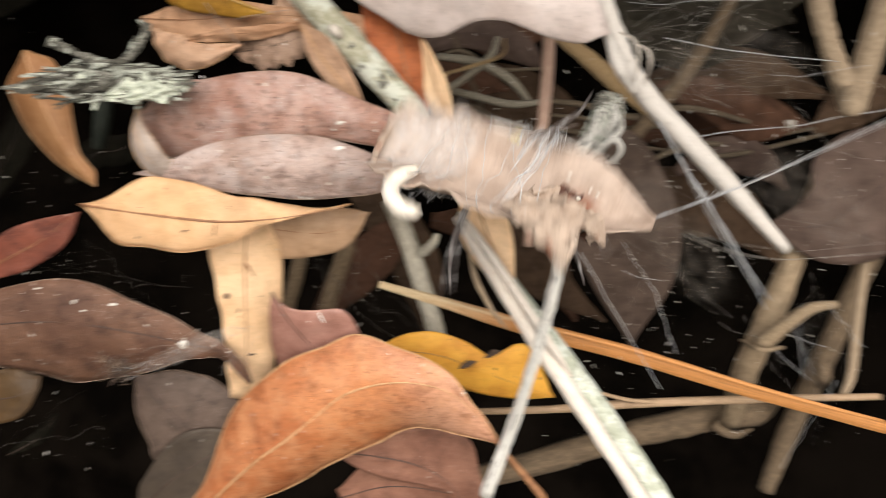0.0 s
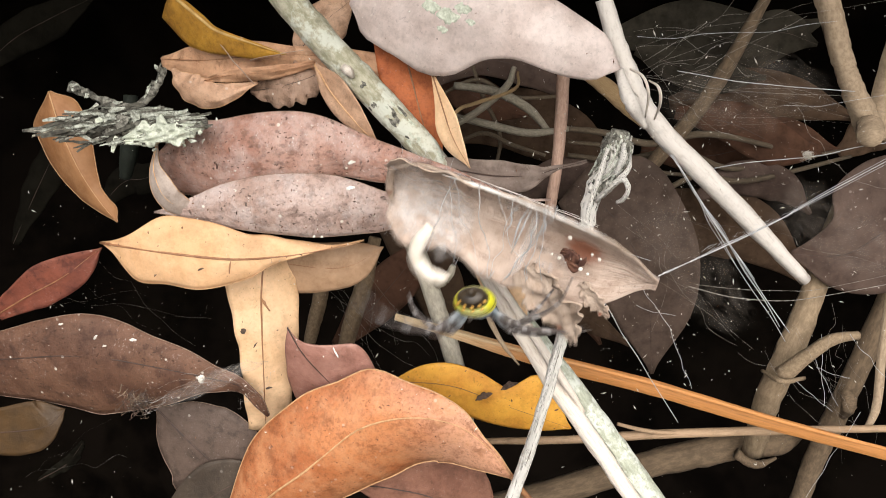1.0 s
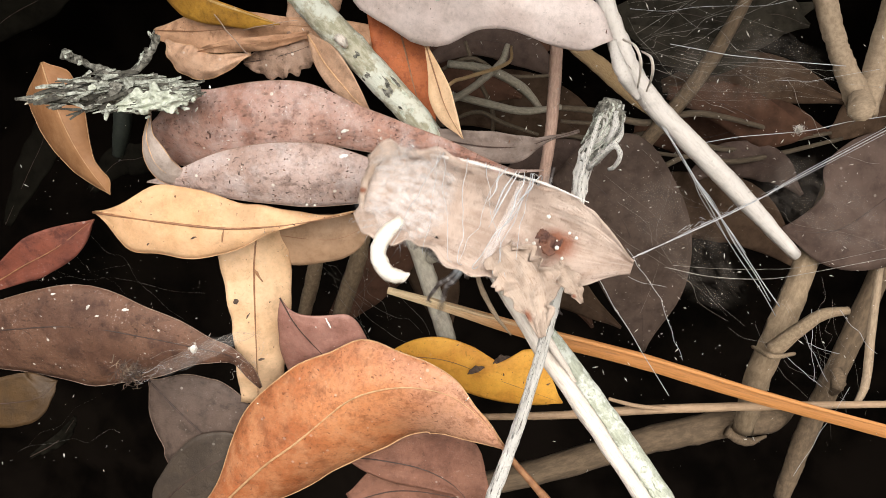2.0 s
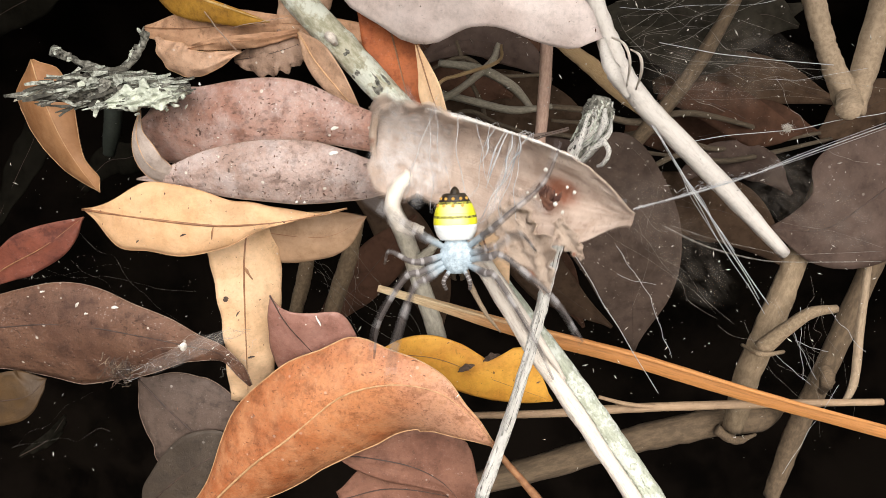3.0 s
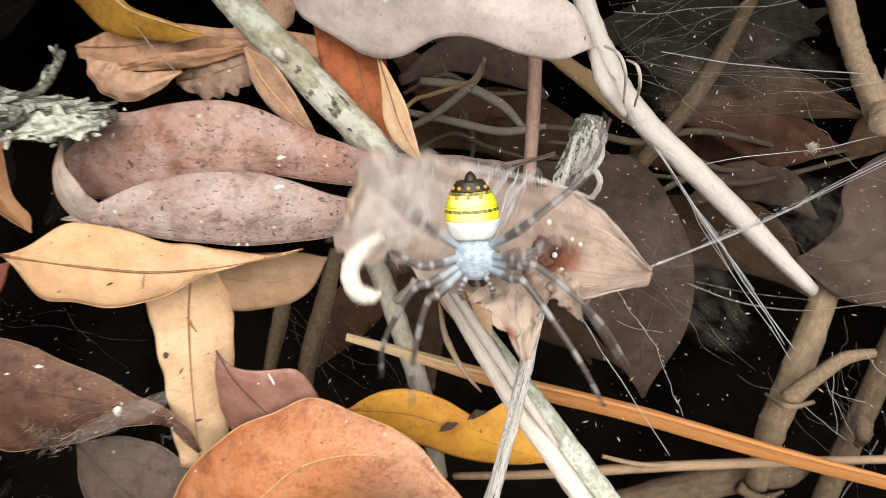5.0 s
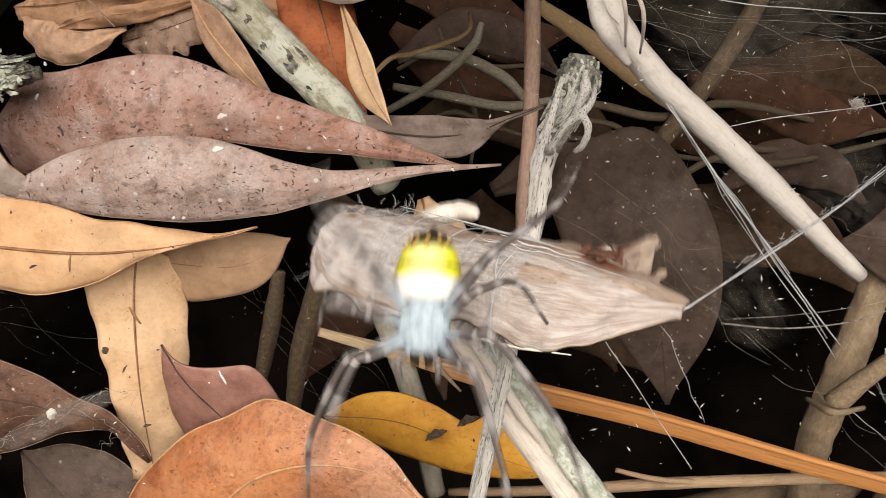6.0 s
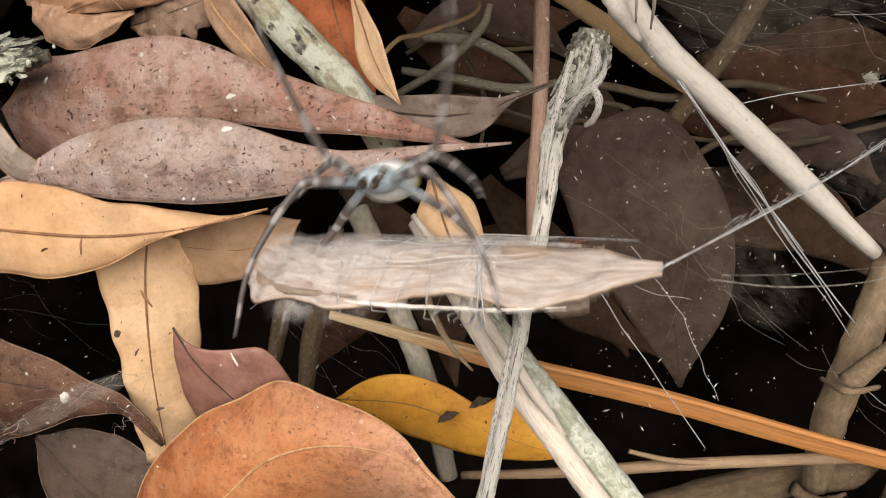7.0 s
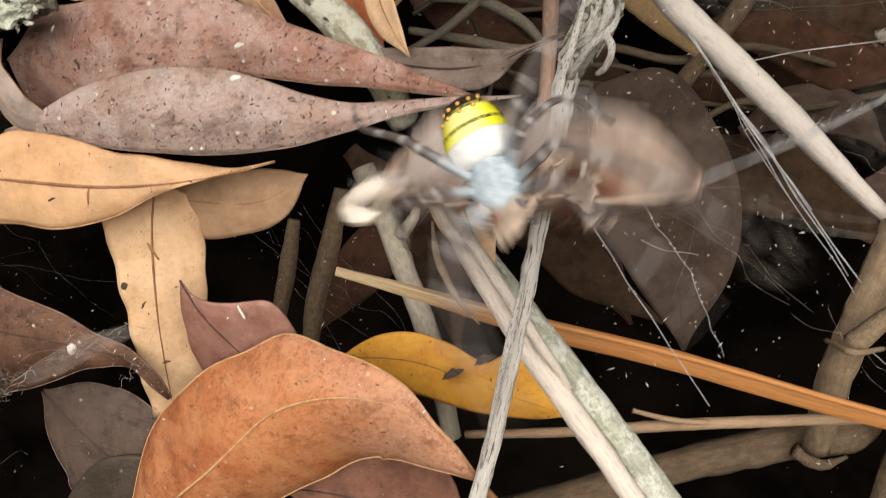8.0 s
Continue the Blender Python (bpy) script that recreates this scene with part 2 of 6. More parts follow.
DARKOLIVE = leaf_material("dark_olive_leaf", (0.058, 0.042, 0.030), (0.036, 0.026, 0.019), specks=0.2, dust=0.1, grain=0.2, stain=0.2)
RIB = plain_material("leaf_rib", (0.34, 0.17, 0.08), (0.22, 0.10, 0.05), rough=0.5)
RIB_PALE = plain_material("pale_rib", (0.62, 0.38, 0.20), (0.45, 0.25, 0.12), rough=0.5)
RIM_DIM = plain_material("dim_margin", (0.40, 0.29, 0.22), (0.26, 0.17, 0.12), rough=0.5)
RIB_DARK = plain_material("dark_rib", (0.07, 0.04, 0.03), (0.04, 0.025, 0.02), rough=0.6)
SPLIT_BARK = bark_material("split_bark", (0.53, 0.555, 0.45), (0.36, 0.385, 0.30), lichen=(0.78, 0.81, 0.75), amount=0.75, relief=0.7, streak=2.5)
LICHEN_BARK = bark_material("lichen_bark", (0.55, 0.52, 0.40), (0.34, 0.325, 0.22), lichen=(0.69, 0.71, 0.62), amount=0.85, streak=2.5, relief=0.8)
BARE_WOOD = bark_material("bare_wood", (0.84, 0.76, 0.67), (0.66, 0.55, 0.46), streak=3.0, relief=0.6, cut=(0.48, 0.68), speckle=0.2)
BONE_TWIG = bark_material("bleached_twig", (0.72, 0.67, 0.62), (0.55, 0.495, 0.445), streak=2.0, relief=0.35, cut=(0.48, 0.75), speckle=0.25)
GREY_BARK = bark_material("grey_bark", (0.90, 0.87, 0.81), (0.10, 0.075, 0.055), streak=2.4, scale=900.0, relief=0.9, cut=(0.53, 0.63), speckle=0.2)
def straw_material():
    """Dry grass: pale straw turning orange along its length, with fine fibres."""
    m, nt, bsdf = nodes_of("straw_blade")
    tc = nt.nodes.new("ShaderNodeTexCoord")
    u = node(nt, "ShaderNodeSeparateXYZ", {0: tc.outputs["UV"]}).outputs[0]
    fib = noise_tex(nt, node(nt, "ShaderNodeMapping", {0: tc.outputs["UV"], 3: (1.2, 4.0, 1.0)}).outputs[0], 6.0, 5.0, 0.7)
    col = mix(nt, ramp(nt, u, 0.35, 1.3), (0.70, 0.54, 0.33, 1), (0.62, 0.27, 0.085, 1))
    col = mix(nt, math_node(nt, "MULTIPLY", ramp(nt, fib, 0.45, 0.7), 0.55), col, (0.30, 0.13, 0.04, 1))
    nt.links.new(col, bsdf.inputs["Base Color"])
    bsdf.inputs["Roughness"].default_value = 0.5
    bump = node(nt, "ShaderNodeBump", {"Strength": 0.5, "Distance": 0.0005, "Height": fib})
    nt.links.new(bump.outputs[0], bsdf.inputs["Normal"])
    return m


STRAW = straw_material()
STRAW_PALE = bark_material("pale_straw", (0.42, 0.29, 0.15), (0.30, 0.19, 0.09), streak=10.0, rough=0.6)
PINK_STEM = bark_material("pinkish_stem", (0.60, 0.41, 0.32), (0.47, 0.30, 0.23), streak=3.0, relief=0.3)
TAN_STRAW = bark_material("tan_straw", (0.50, 0.345, 0.22), (0.36, 0.235, 0.14), streak=8.0, rough=0.6, relief=0.4)
# Bark copies: the darker ones have the shade of the back in their colour.
STEM_SHADE_TONE = bark_material("stem_shade_tone", (0.27, 0.19, 0.115), (0.17, 0.115, 0.067), streak=2.0, rough=0.85, relief=0.3)
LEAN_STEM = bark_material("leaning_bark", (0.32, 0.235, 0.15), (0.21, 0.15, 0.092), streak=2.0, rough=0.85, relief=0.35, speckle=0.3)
STEM_DEEP_SHADE_TONE = bark_material("stem_deep_shade_tone", (0.17, 0.118, 0.072), (0.10, 0.069, 0.042), streak=2.0, rough=0.9, relief=0.3)
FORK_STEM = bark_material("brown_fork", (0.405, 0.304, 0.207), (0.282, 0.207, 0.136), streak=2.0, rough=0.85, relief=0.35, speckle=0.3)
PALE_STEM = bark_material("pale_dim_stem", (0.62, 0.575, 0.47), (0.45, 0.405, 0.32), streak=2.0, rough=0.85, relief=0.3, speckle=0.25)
RUSH_HALF_SHADE_TONE = bark_material("rush_half_shade_tone", (0.33, 0.295, 0.23), (0.22, 0.19, 0.145), streak=2.0, rough=0.9, relief=0.2, speckle=0.2)
RUSH_SHADE_TONE = bark_material("rush_shade_tone", (0.14, 0.105, 0.07), (0.085, 0.062, 0.04), streak=2.0, rough=0.9, relief=0.2)
GREEN_STEM_SHADE_TONE = bark_material("green_stem_shade_tone", (0.016, 0.021, 0.013), (0.009, 0.012, 0.008), streak=2.0, relief=0.2)
LICHEN = plain_material("pale_lichen", (0.64, 0.67, 0.57), (0.40, 0.43, 0.34), rough=0.9, scale=1500.0, bump=0.7)
CRUST = plain_material("lichen_crust", (0.55, 0.57, 0.50), (0.20, 0.205, 0.165), rough=0.9, scale=1500.0, bump=0.9)
WEATHERED = plain_material("weathered_bark", (0.27, 0.26, 0.22), (0.05, 0.047, 0.038), rough=0.95, scale=1300.0, bump=0.9)
DARK_BARK = plain_material("dark_bark", (0.10, 0.095, 0.075), (0.035, 0.032, 0.026), rough=0.95, scale=900.0, bump=0.9)
SILK = plain_material("silk", (0.60, 0.60, 0.60), (0.40, 0.41, 0.44), rough=0.4, bump=0.0)
DUSTY_SILK = plain_material("dusty_silk", (0.46, 0.43, 0.39), (0.15, 0.13, 0.11), rough=0.6, bump=0.0, scale=300.0)
GAUZE = silk_material("silk_gauze", (0.86, 0.82, 0.80), 0.5, stretch=2.6)
WISP = silk_material("dusty_wisp", (0.55, 0.50, 0.46), 0.16)
VEIL = silk_material("web_veil", (0.46, 0.39, 0.33), 0.06, stretch=0.7)
SPECK = plain_material("white_speck", (0.85, 0.83, 0.78), (0.6, 0.57, 0.5), rough=0.8)
DUST = plain_material("pale_dust", (0.78, 0.74, 0.68), (0.45, 0.41, 0.36), rough=0.9)
FLECK = plain_material("brown_fleck", (0.24, 0.13, 0.085), (0.11, 0.055, 0.036), rough=0.9)
DEBRIS = plain_material("debris", (0.12, 0.08, 0.058), (0.04, 0.026, 0.019), rough=0.95)
FIBRE = plain_material("dry_fibre", (0.27, 0.20, 0.14), (0.03, 0.02, 0.014), rough=0.9, scale=260.0)
# Thicket and soil: deep shade is put into these near-black colours.
SHADE_THICKET = plain_material("thicket_shade", (0.006, 0.0045, 0.0035), (0.002, 0.0016, 0.0013), rough=0.95, scale=16.0, bump=0.8, gloss=0.0)
SHADE_SOIL = plain_material("soil", (0.007, 0.005, 0.0036), (0.003, 0.0022, 0.0018), rough=0.95, scale=90.0, bump=0.9, gloss=0.0)


# ---- mesh helpers ----
def catmull(points, n):
    """n+1 points along a smooth line through the given ones."""
    p = [np.array(q, float) for q in points]
    p = [2 * p[0] - p[1]] + p + [2 * p[-1] - p[-2]]
    out = []
    segs = len(p) - 3
    for i in range(n + 1):
        s = i / n * segs
        k = min(int(s), segs - 1)
        u = s - k
        a, b, c, d = p[k:k + 4]
        out.append(0.5 * (2 * b + (c - a) * u + (2 * a - 5 * b + 4 * c - d) * u * u + (3 * b - a - 3 * c + d) * u ** 3))
    return out


def level(values, s):
    """A smooth reading of evenly spaced values at s from 0 to 1."""
    x = s * (len(values) - 1)
    i = min(int(x), len(values) - 2)
    u = x - i
    v = [values[max(0, min(len(values) - 1, j))] for j in (i - 1, i, i + 1, i + 2)]
    r = 0.5 * (2 * v[1] + (v[2] - v[0]) * u + (2 * v[0] - 5 * v[1] + 4 * v[2] - v[3]) * u * u + (3 * v[1] - v[0] - 3 * v[2] + v[3]) * u ** 3)
    return max(0.0, r)


def mesh_of(name, verts, faces, material, uvs=None, smooth=True):
    me = bpy.data.meshes.new(name)
    me.from_pydata([tuple(map(float, v)) for v in verts], [], faces)
    if uvs is not None:
        layer = me.uv_layers.new(name="UVMap")
        idx = np.empty(len(me.loops), dtype=np.int32)
        me.loops.foreach_get("vertex_index", idx)
        layer.data.foreach_set("uv", np.array(uvs, dtype=np.float32)[idx].ravel())
    if smooth:
        me.polygons.foreach_set("use_smooth", [True] * len(me.polygons))
    me.materials.append(material)
    me.update()
    return me


def part(name, data, parent, label=""):
    ob = new(name, data)
    ob.parent = parent
    if label:
        ob["label"] = label
    return ob


def thing(name, at, label, category, group=""):
    ob = new(name)
    ob.empty_display_size = 0.005
    ob.location = at
    return tagged(ob, label, category, group)


def tube_data(name, points, radii, material, origin=(0, 0, 0), sides=10, n=24, rough=0.0, seed=0, flat=1.0, caps=True):
    """A round or flattened stem through points; rough: how uneven its skin is."""
    c = catmull(points, n)
    o = np.array(origin)
    verts, uvs, faces = [], [], []
    ref = np.array((0.0, -1.0, 0.0))
    for i, q in enumerate(c):
        t = c[min(i + 1, n)] - c[max(i - 1, 0)]
        t = t / (np.linalg.norm(t) + 1e-12)
        a = np.cross(t, ref)
        if np.linalg.norm(a) < 1e-3:
            a = np.cross(t, (1.0, 0.0, 0.0))
        a /= np.linalg.norm(a)
        b = np.cross(a, t)
        r = level(radii, i / n)
        for j in range(sides + 1):
            w = 2 * math.pi * j / sides
            k = 1.0
            if rough:
                ww = w if j < sides else 0.0
                k += rough * noise.noise(Vector((math.cos(ww) * 1.7 + seed * 3.1, math.sin(ww) * 1.7, i * 0.55))) + 0.5 * rough * noise.noise(Vector((math.cos(ww) * 5 + seed, math.sin(ww) * 5, i * 1.9)))
            verts.append(q + (a * math.cos(w) + b * math.sin(w) * flat) * r * k - o)
            uvs.append((i / n * 3.0, j / sides))
    m = sides + 1
    for i in range(n):
        for j in range(sides):
            faces.append((i * m + j, i * m + j + 1, (i + 1) * m + j + 1, (i + 1) * m + j))
    if caps:
        for end, q in ((0, c[0]), (n, c[-1])):
            k = len(verts)
            verts.append(q - o)
            uvs.append((end / n * 3.0, 0.5))
            for j in range(sides):
                a, b = end * m + j, end * m + j + 1
                faces.append((k, b, a) if end == 0 else (k, a, b))
    return mesh_of(name, verts, faces, material, uvs)


def blade_data(name, spine, wl, wr, material, origin, tilt=0.0, fold=0.0, curl=0.0, wave=0.0, seed=0, thick=3.0, n=30, m=7, jag=0.0, facing=(0, -1, 0), lift=0.0, freq=5.0, smooth=True, crumple=2.0):
    """A leaf blade along a spine. wl, wr: half widths left and right of the way; tilt, fold, curl: how far the sides stand
    towards or away from the open side, per width."""
    c = catmull(spine, n)
    o = np.array(origin)
    nrm = np.array(facing, float)
    nrm /= np.linalg.norm(nrm)
    verts, uvs, faces = [], [], []
    cols = 2 * m + 1
    for layer in (0, 1):
        for i, q in enumerate(c):
            s = i / n
            t = c[min(i + 1, n)] - c[max(i - 1, 0)]
            t /= np.linalg.norm(t) + 1e-12
            left = np.cross(nrm, t)
            left /= np.linalg.norm(left) + 1e-12
            a, b = level(wl, s) * UNIT, level(wr, s) * UNIT
            for j in range(-m, m + 1):
                u = j / m
                w = a if u > 0 else b
                k = 1.0
                if jag and abs(u) > 0.8:
                    k += jag * (noise.noise(Vector((s * 8 + seed, u * 2, 0.3))) + 0.5 * noise.noise(Vector((s * 19 + seed, u * 2, 3.3))))
                au = abs(u)
                d = w * (tilt * u - fold * au + curl * au * au)
                d += lift * UNIT * math.sin(math.pi * s)
                if wave:
                    d += wave * UNIT * (au ** 1.5) * math.sin(s * freq * 2 * math.pi + seed + (1.3 if u > 0 else 0)) + wave * 0.7 * UNIT * noise.noise(Vector((s * 4 + seed, u * 1.5, seed)))
                if crumple:
                    v = Vector((s * 7 + seed * 1.7, u * 2.4, seed * 0.9))
                    d += crumple * UNIT * noise.noise(v) + crumple * 0.35 * UNIT * noise.noise(v * 3.1)
                p = q + left * (u * w * k) + nrm * (d - layer * thick * UNIT)
                verts.append(p - o)
                uvs.append((s, 0.5 + u / 2))
    half = (n + 1) * cols
    for i in range(n):
        for j in range(cols - 1):
            a = i * cols + j
            faces.append((a, a + 1, a + cols + 1, a + cols))
            faces.append((half + a, half + a + cols, half + a + cols + 1, half + a + 1))
    rim = [i for i in range(cols)] + [i * cols + cols - 1 for i in range(1, n + 1)] + [n * cols + j for j in range(cols - 2, -1, -1)] + [i * cols for i in range(n - 1, 0, -1)]
    for a, b in zip(rim, rim[1:] + rim[:1]):
        faces.append((b, a, half + a, half + b))
    return mesh_of(name, verts, faces, material, uvs, smooth)


def leaf(label, spine, wl, wr, material, rib=RIB, rib_r=3.5, petiole=None, margin=0.0, rim=None, name="dead_leaf", group="dead leaves", **shape):
    """A dry leaf: blade, midrib and, where it shows, its stalk."""
    root = thing(name, spine[0], label, "leaf", group)
    part("blade", blade_data("blade", spine, wl, wr, material, spine[0], **shape), root)
    lift = shape.get("lift", 0.0)
    if margin:
        me = root.children[0].data
        n, m = shape.get("n", 30), shape.get("m", 7)
        for side in (0, 2 * m):
            pts = [tuple(me.vertices[i * (2 * m + 1) + side].co) for i in range(0, n + 1)]
            part("margin", tube_data("margin", pts, [margin * 0.6 * UNIT, margin * UNIT, margin * 0.7 * UNIT], rim or RIB_PALE, (0, 0, 0), 5, 60), root, "thin pale leaf margin")
    line = []
    for i, q in enumerate(catmull(spine, 10)):
        line.append(q + np.array((0, -1, 0)) * (lift * UNIT * math.sin(math.pi * i / 10) + rib_r * 0.25 * UNIT))
    if rib:
        part("midrib", tube_data("midrib", line, [rib_r * UNIT, rib_r * 0.8 * UNIT, rib_r * 0.25 * UNIT], rib, spine[0], 6, 28), root, "raised central rib")
    if petiole:
        part("petiole", tube_data("petiole", petiole, [6 * UNIT, 7 * UNIT, 9 * UNIT], RIB, spine[0], 7, 14, 0.15), root, "dry leaf stalk")
    return root


def flecks(root, count, seed, materials=None, size=1.0):
    """Crumbs of dirt and husk lying on a leaf."""
    me = root.children[0].data
    rnd = random.Random(seed)
    half = len(me.vertices) // 2
    cols = 15
    rows = half // cols
    for mt in materials or (FLECK, DEBRIS, SPECK):
        verts, faces = [], []
        for k in range({FLECK: count, DEBRIS: count // 5, SPECK: count // 3}[mt]):
            i, j = rnd.randrange(1, rows - 1), rnd.randrange(1, cols - 1)
            q = np.array(me.vertices[i * cols + j + 1].co)
            p = np.array(me.vertices[i * cols + j].co)
            p = p + (q - p) * rnd.random() + np.array((0, -1.2 * UNIT, 0))
            a = rnd.uniform(0, math.pi)
            r = (0.5 + 1.5 * rnd.random() ** 5) * UNIT * size
            d = np.array((math.cos(a), 0, math.sin(a))) * r * rnd.uniform(1.0, 2.8)
            e = np.array((-math.sin(a), 0, math.cos(a))) * r
            g = np.array((0, -0.7, 0)) * r
            n = len(verts)
            verts += [p - d, p + e * rnd.uniform(0.5, 1), p + d, p - e * rnd.uniform(0.5, 1), p + g]
            faces += [(n, n + 4, n + 1), (n + 1, n + 4, n + 2), (n + 2, n + 4, n + 3), (n + 3, n + 4, n)]
        ob = part("fleck_dust", mesh_of("fleck_dust", verts, faces, mt, smooth=False), root, "pale husk flakes" if mt is SPECK else "brown crumbs of dirt")
        ob["kind"] = "stuff"


# ---- the place: soil, and a thicket, its shade put into the colour, that closes it behind, above and at the sides ----
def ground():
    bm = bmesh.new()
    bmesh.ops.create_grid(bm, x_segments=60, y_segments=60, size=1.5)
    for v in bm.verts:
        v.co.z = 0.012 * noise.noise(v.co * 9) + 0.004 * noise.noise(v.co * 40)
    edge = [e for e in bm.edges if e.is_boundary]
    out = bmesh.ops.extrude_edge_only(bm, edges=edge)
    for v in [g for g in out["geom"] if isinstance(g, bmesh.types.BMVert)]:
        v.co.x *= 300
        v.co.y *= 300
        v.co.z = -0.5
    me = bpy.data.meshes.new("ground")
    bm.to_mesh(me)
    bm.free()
    me.materials.append(SHADE_SOIL)
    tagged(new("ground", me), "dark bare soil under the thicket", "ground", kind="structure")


def thicket_sheet(name, corner, du, dv, label, bump=0.05):
    """An uneven sheet of undergrowth; its shade is in the colour."""
    nu, nv = 40, 26
    a, u, v = (np.array(q, float) for q in (corner, du, dv))
    nrm = np.cross(u, v)
    nrm /= np.linalg.norm(nrm)
    verts, faces = [], []
    for side in (0, 1):
        for i in range(nu + 1):
            for j in range(nv + 1):
                p = a + u * i / nu + v * j / nv
                h = noise.noise(Vector(p) * 7) * bump + noise.noise(Vector(p) * 25) * bump * 0.4
                verts.append(p + nrm * (h - side * 0.03))
    k = (nu + 1) * (nv + 1)
    for i in range(nu):
        for j in range(nv):
            q = i * (nv + 1) + j
            faces.append((q, q + 1, q + nv + 2, q + nv + 1))
            faces.append((k + q, k + q + nv + 1, k + q + nv + 2, k + q + 1))
    tagged(new(name, mesh_of(name, verts, faces, SHADE_THICKET)), label, "undergrowth", kind="structure")


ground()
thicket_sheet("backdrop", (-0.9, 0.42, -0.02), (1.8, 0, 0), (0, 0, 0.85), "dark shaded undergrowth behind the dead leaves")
# Side sheets out of view, added to close off stray light.
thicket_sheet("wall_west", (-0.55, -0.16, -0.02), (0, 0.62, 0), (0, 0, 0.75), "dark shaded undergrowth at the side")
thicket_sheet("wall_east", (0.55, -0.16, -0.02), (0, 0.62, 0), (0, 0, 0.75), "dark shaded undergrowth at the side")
# Unseen roof, added only to keep the sun off the back.
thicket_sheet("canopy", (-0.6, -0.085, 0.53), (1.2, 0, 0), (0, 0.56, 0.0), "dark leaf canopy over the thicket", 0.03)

# ---- dead leaves ----
leaf("long rose-brown dry leaf, speckled, lapping over its neighbour", [(-0.0304, 0.0205, 0.4013), (-0.0161, 0.0165, 0.4024), (0.0002, 0.0155, 0.4026), (0.0125, 0.0195, 0.3985), (0.0249, 0.0220, 0.3946), (0.0390, 0.0235, 0.3898)],
     [1, 57, 54, 59, 59, 47, 39, 29, 22, 9, 1], [75, 90, 91, 87, 76, 49, 38, 33, 22, 14, 1], ROSE, curl=-0.3, fold=0.1, wave=4, seed=1, margin=0.5, rim=RIM_DIM, rib=None)
leaf("greyish rose dry leaf with dark specks", [(-0.0299, 0.0160, 0.3915), (-0.0151, 0.0130, 0.3924), (-0.0014, 0.0120, 0.3926), (0.0089, 0.0155, 0.3909), (0.0180, 0.0185, 0.3887), (0.0285, 0.0215, 0.3895), (0.0442, 0.0230, 0.3897)],
     [1, 19, 41, 51, 55, 54, 46, 37, 30, 18, 10, 7, 1], [1, 20, 39, 55, 62, 62, 55, 41, 21, 14, 9, 3, 1], GREYROSE, rib=None, curl=-0.25, margin=0.5, rim=RIM_DIM, fold=0.12, wave=3, seed=2)
leaf("narrow brown leaf hanging by its stalk from the twig", [(0.0178, 0.0285, 0.3978), (0.0260, 0.0270, 0.3954), (0.0344, 0.0255, 0.3940), (0.0411, 0.0235, 0.3943), (0.0449, 0.0215, 0.3955), (0.0508, 0.0185, 0.3973)],
     [3, 14, 19, 24, 28, 29, 25, 19, 14, 8, 5, 3, 2], [1, 12, 15, 19, 23, 30, 31, 24, 13, 8, 4, 4, 3], GREYLEAF, rib=RIB_DARK, rib_r=1.5, wave=5, seed=3)
leaf("ochre yellow dry leaf with dark midrib", [(-0.0401, 0.0130, 0.3866), (-0.0270, 0.0100, 0.3853), (-0.0146, 0.0110, 0.3833), (-0.0075, 0.0150, 0.3823), (0.0003, 0.0180, 0.3824), (0.0089, 0.0205, 0.3836)],
     [1, 23, 63, 67, 55, 46, 39, 29, 14, 4, 1], [1, 62, 67, 67, 54, 37, 16, 5, 1, 1, 1], YELLOW, rib=RIB, rib_r=2.5, curl=-0.3, fold=-0.1, margin=0.9, wave=5, seed=4)
leaf("dull tan leaf half hidden below an ochre one", [(-0.0145, 0.0265, 0.3788), (-0.0026, 0.0255, 0.3771), (0.0044, 0.0255, 0.3773), (0.0110, 0.0270, 0.3805)],
     [34, 40, 46, 49, 50, 48, 43, 26, 1], [64, 64, 61, 53, 47, 42, 33, 18, 1], DULLTAN, rib=RIB, rib_r=0.8, seed=5, curl=-0.2)
leaf("hanging tan leaf with dark streaks on its midrib", [(-0.0118, 0.0235, 0.3824), (-0.0130, 0.0215, 0.3737), (-0.0137, 0.0205, 0.3641), (-0.0149, 0.0215, 0.3547), (-0.0176, 0.0255, 0.3415)],
     [1, 48, 56, 60, 58, 54, 49, 44, 39], [1, 70, 61, 54, 47, 42, 40, 38, 35], TAN, rib_r=2.0, tilt=-0.6, curl=-0.25, wave=4, seed=6, crumple=0.6)
leaf("small rose leaf with a pointed lifted tip", [(-0.0067, 0.0165, 0.3679), (-0.0044, 0.0170, 0.3623), (-0.0011, 0.0190, 0.3562), (0.0054, 0.0235, 0.3451)],
     [1, 4, 19, 55, 98, 108, 99, 81, 54], [1, 19, 37, 54, 74, 91, 110, 123, 119], MAROON_SOFT, rib=RIB_DARK, rib_r=1.5, tilt=0.25, curl=-0.15, seed=7)
leaf("large orange-brown leaf arching over the others", [(-0.0298, 0.0200, 0.3168), (-0.0154, 0.0150, 0.3312), (-0.0036, 0.0125, 0.3405), (0.0068, 0.0110, 0.3492), (0.0185, 0.0100, 0.3523), (0.0285, 0.0112, 0.3486), (0.0357, 0.0125, 0.3384)],
     [29, 41, 74, 103, 114, 115, 108, 89, 88, 58, 44, 30, 10, 7, 1], [1, 49, 91, 105, 104, 115, 134, 137, 133, 129, 126, 118, 117, 71, 1], ORANGE, rib=RIB_PALE, rib_r=2.5, curl=-0.4, margin=1.6, fold=0.08, wave=7, seed=8, freq=2.2, petiole=[(0.0353, 0.0125, 0.3391), (0.0372, 0.0140, 0.3349), (0.0402, 0.0150, 0.3303), (0.0436, 0.0160, 0.3249)])
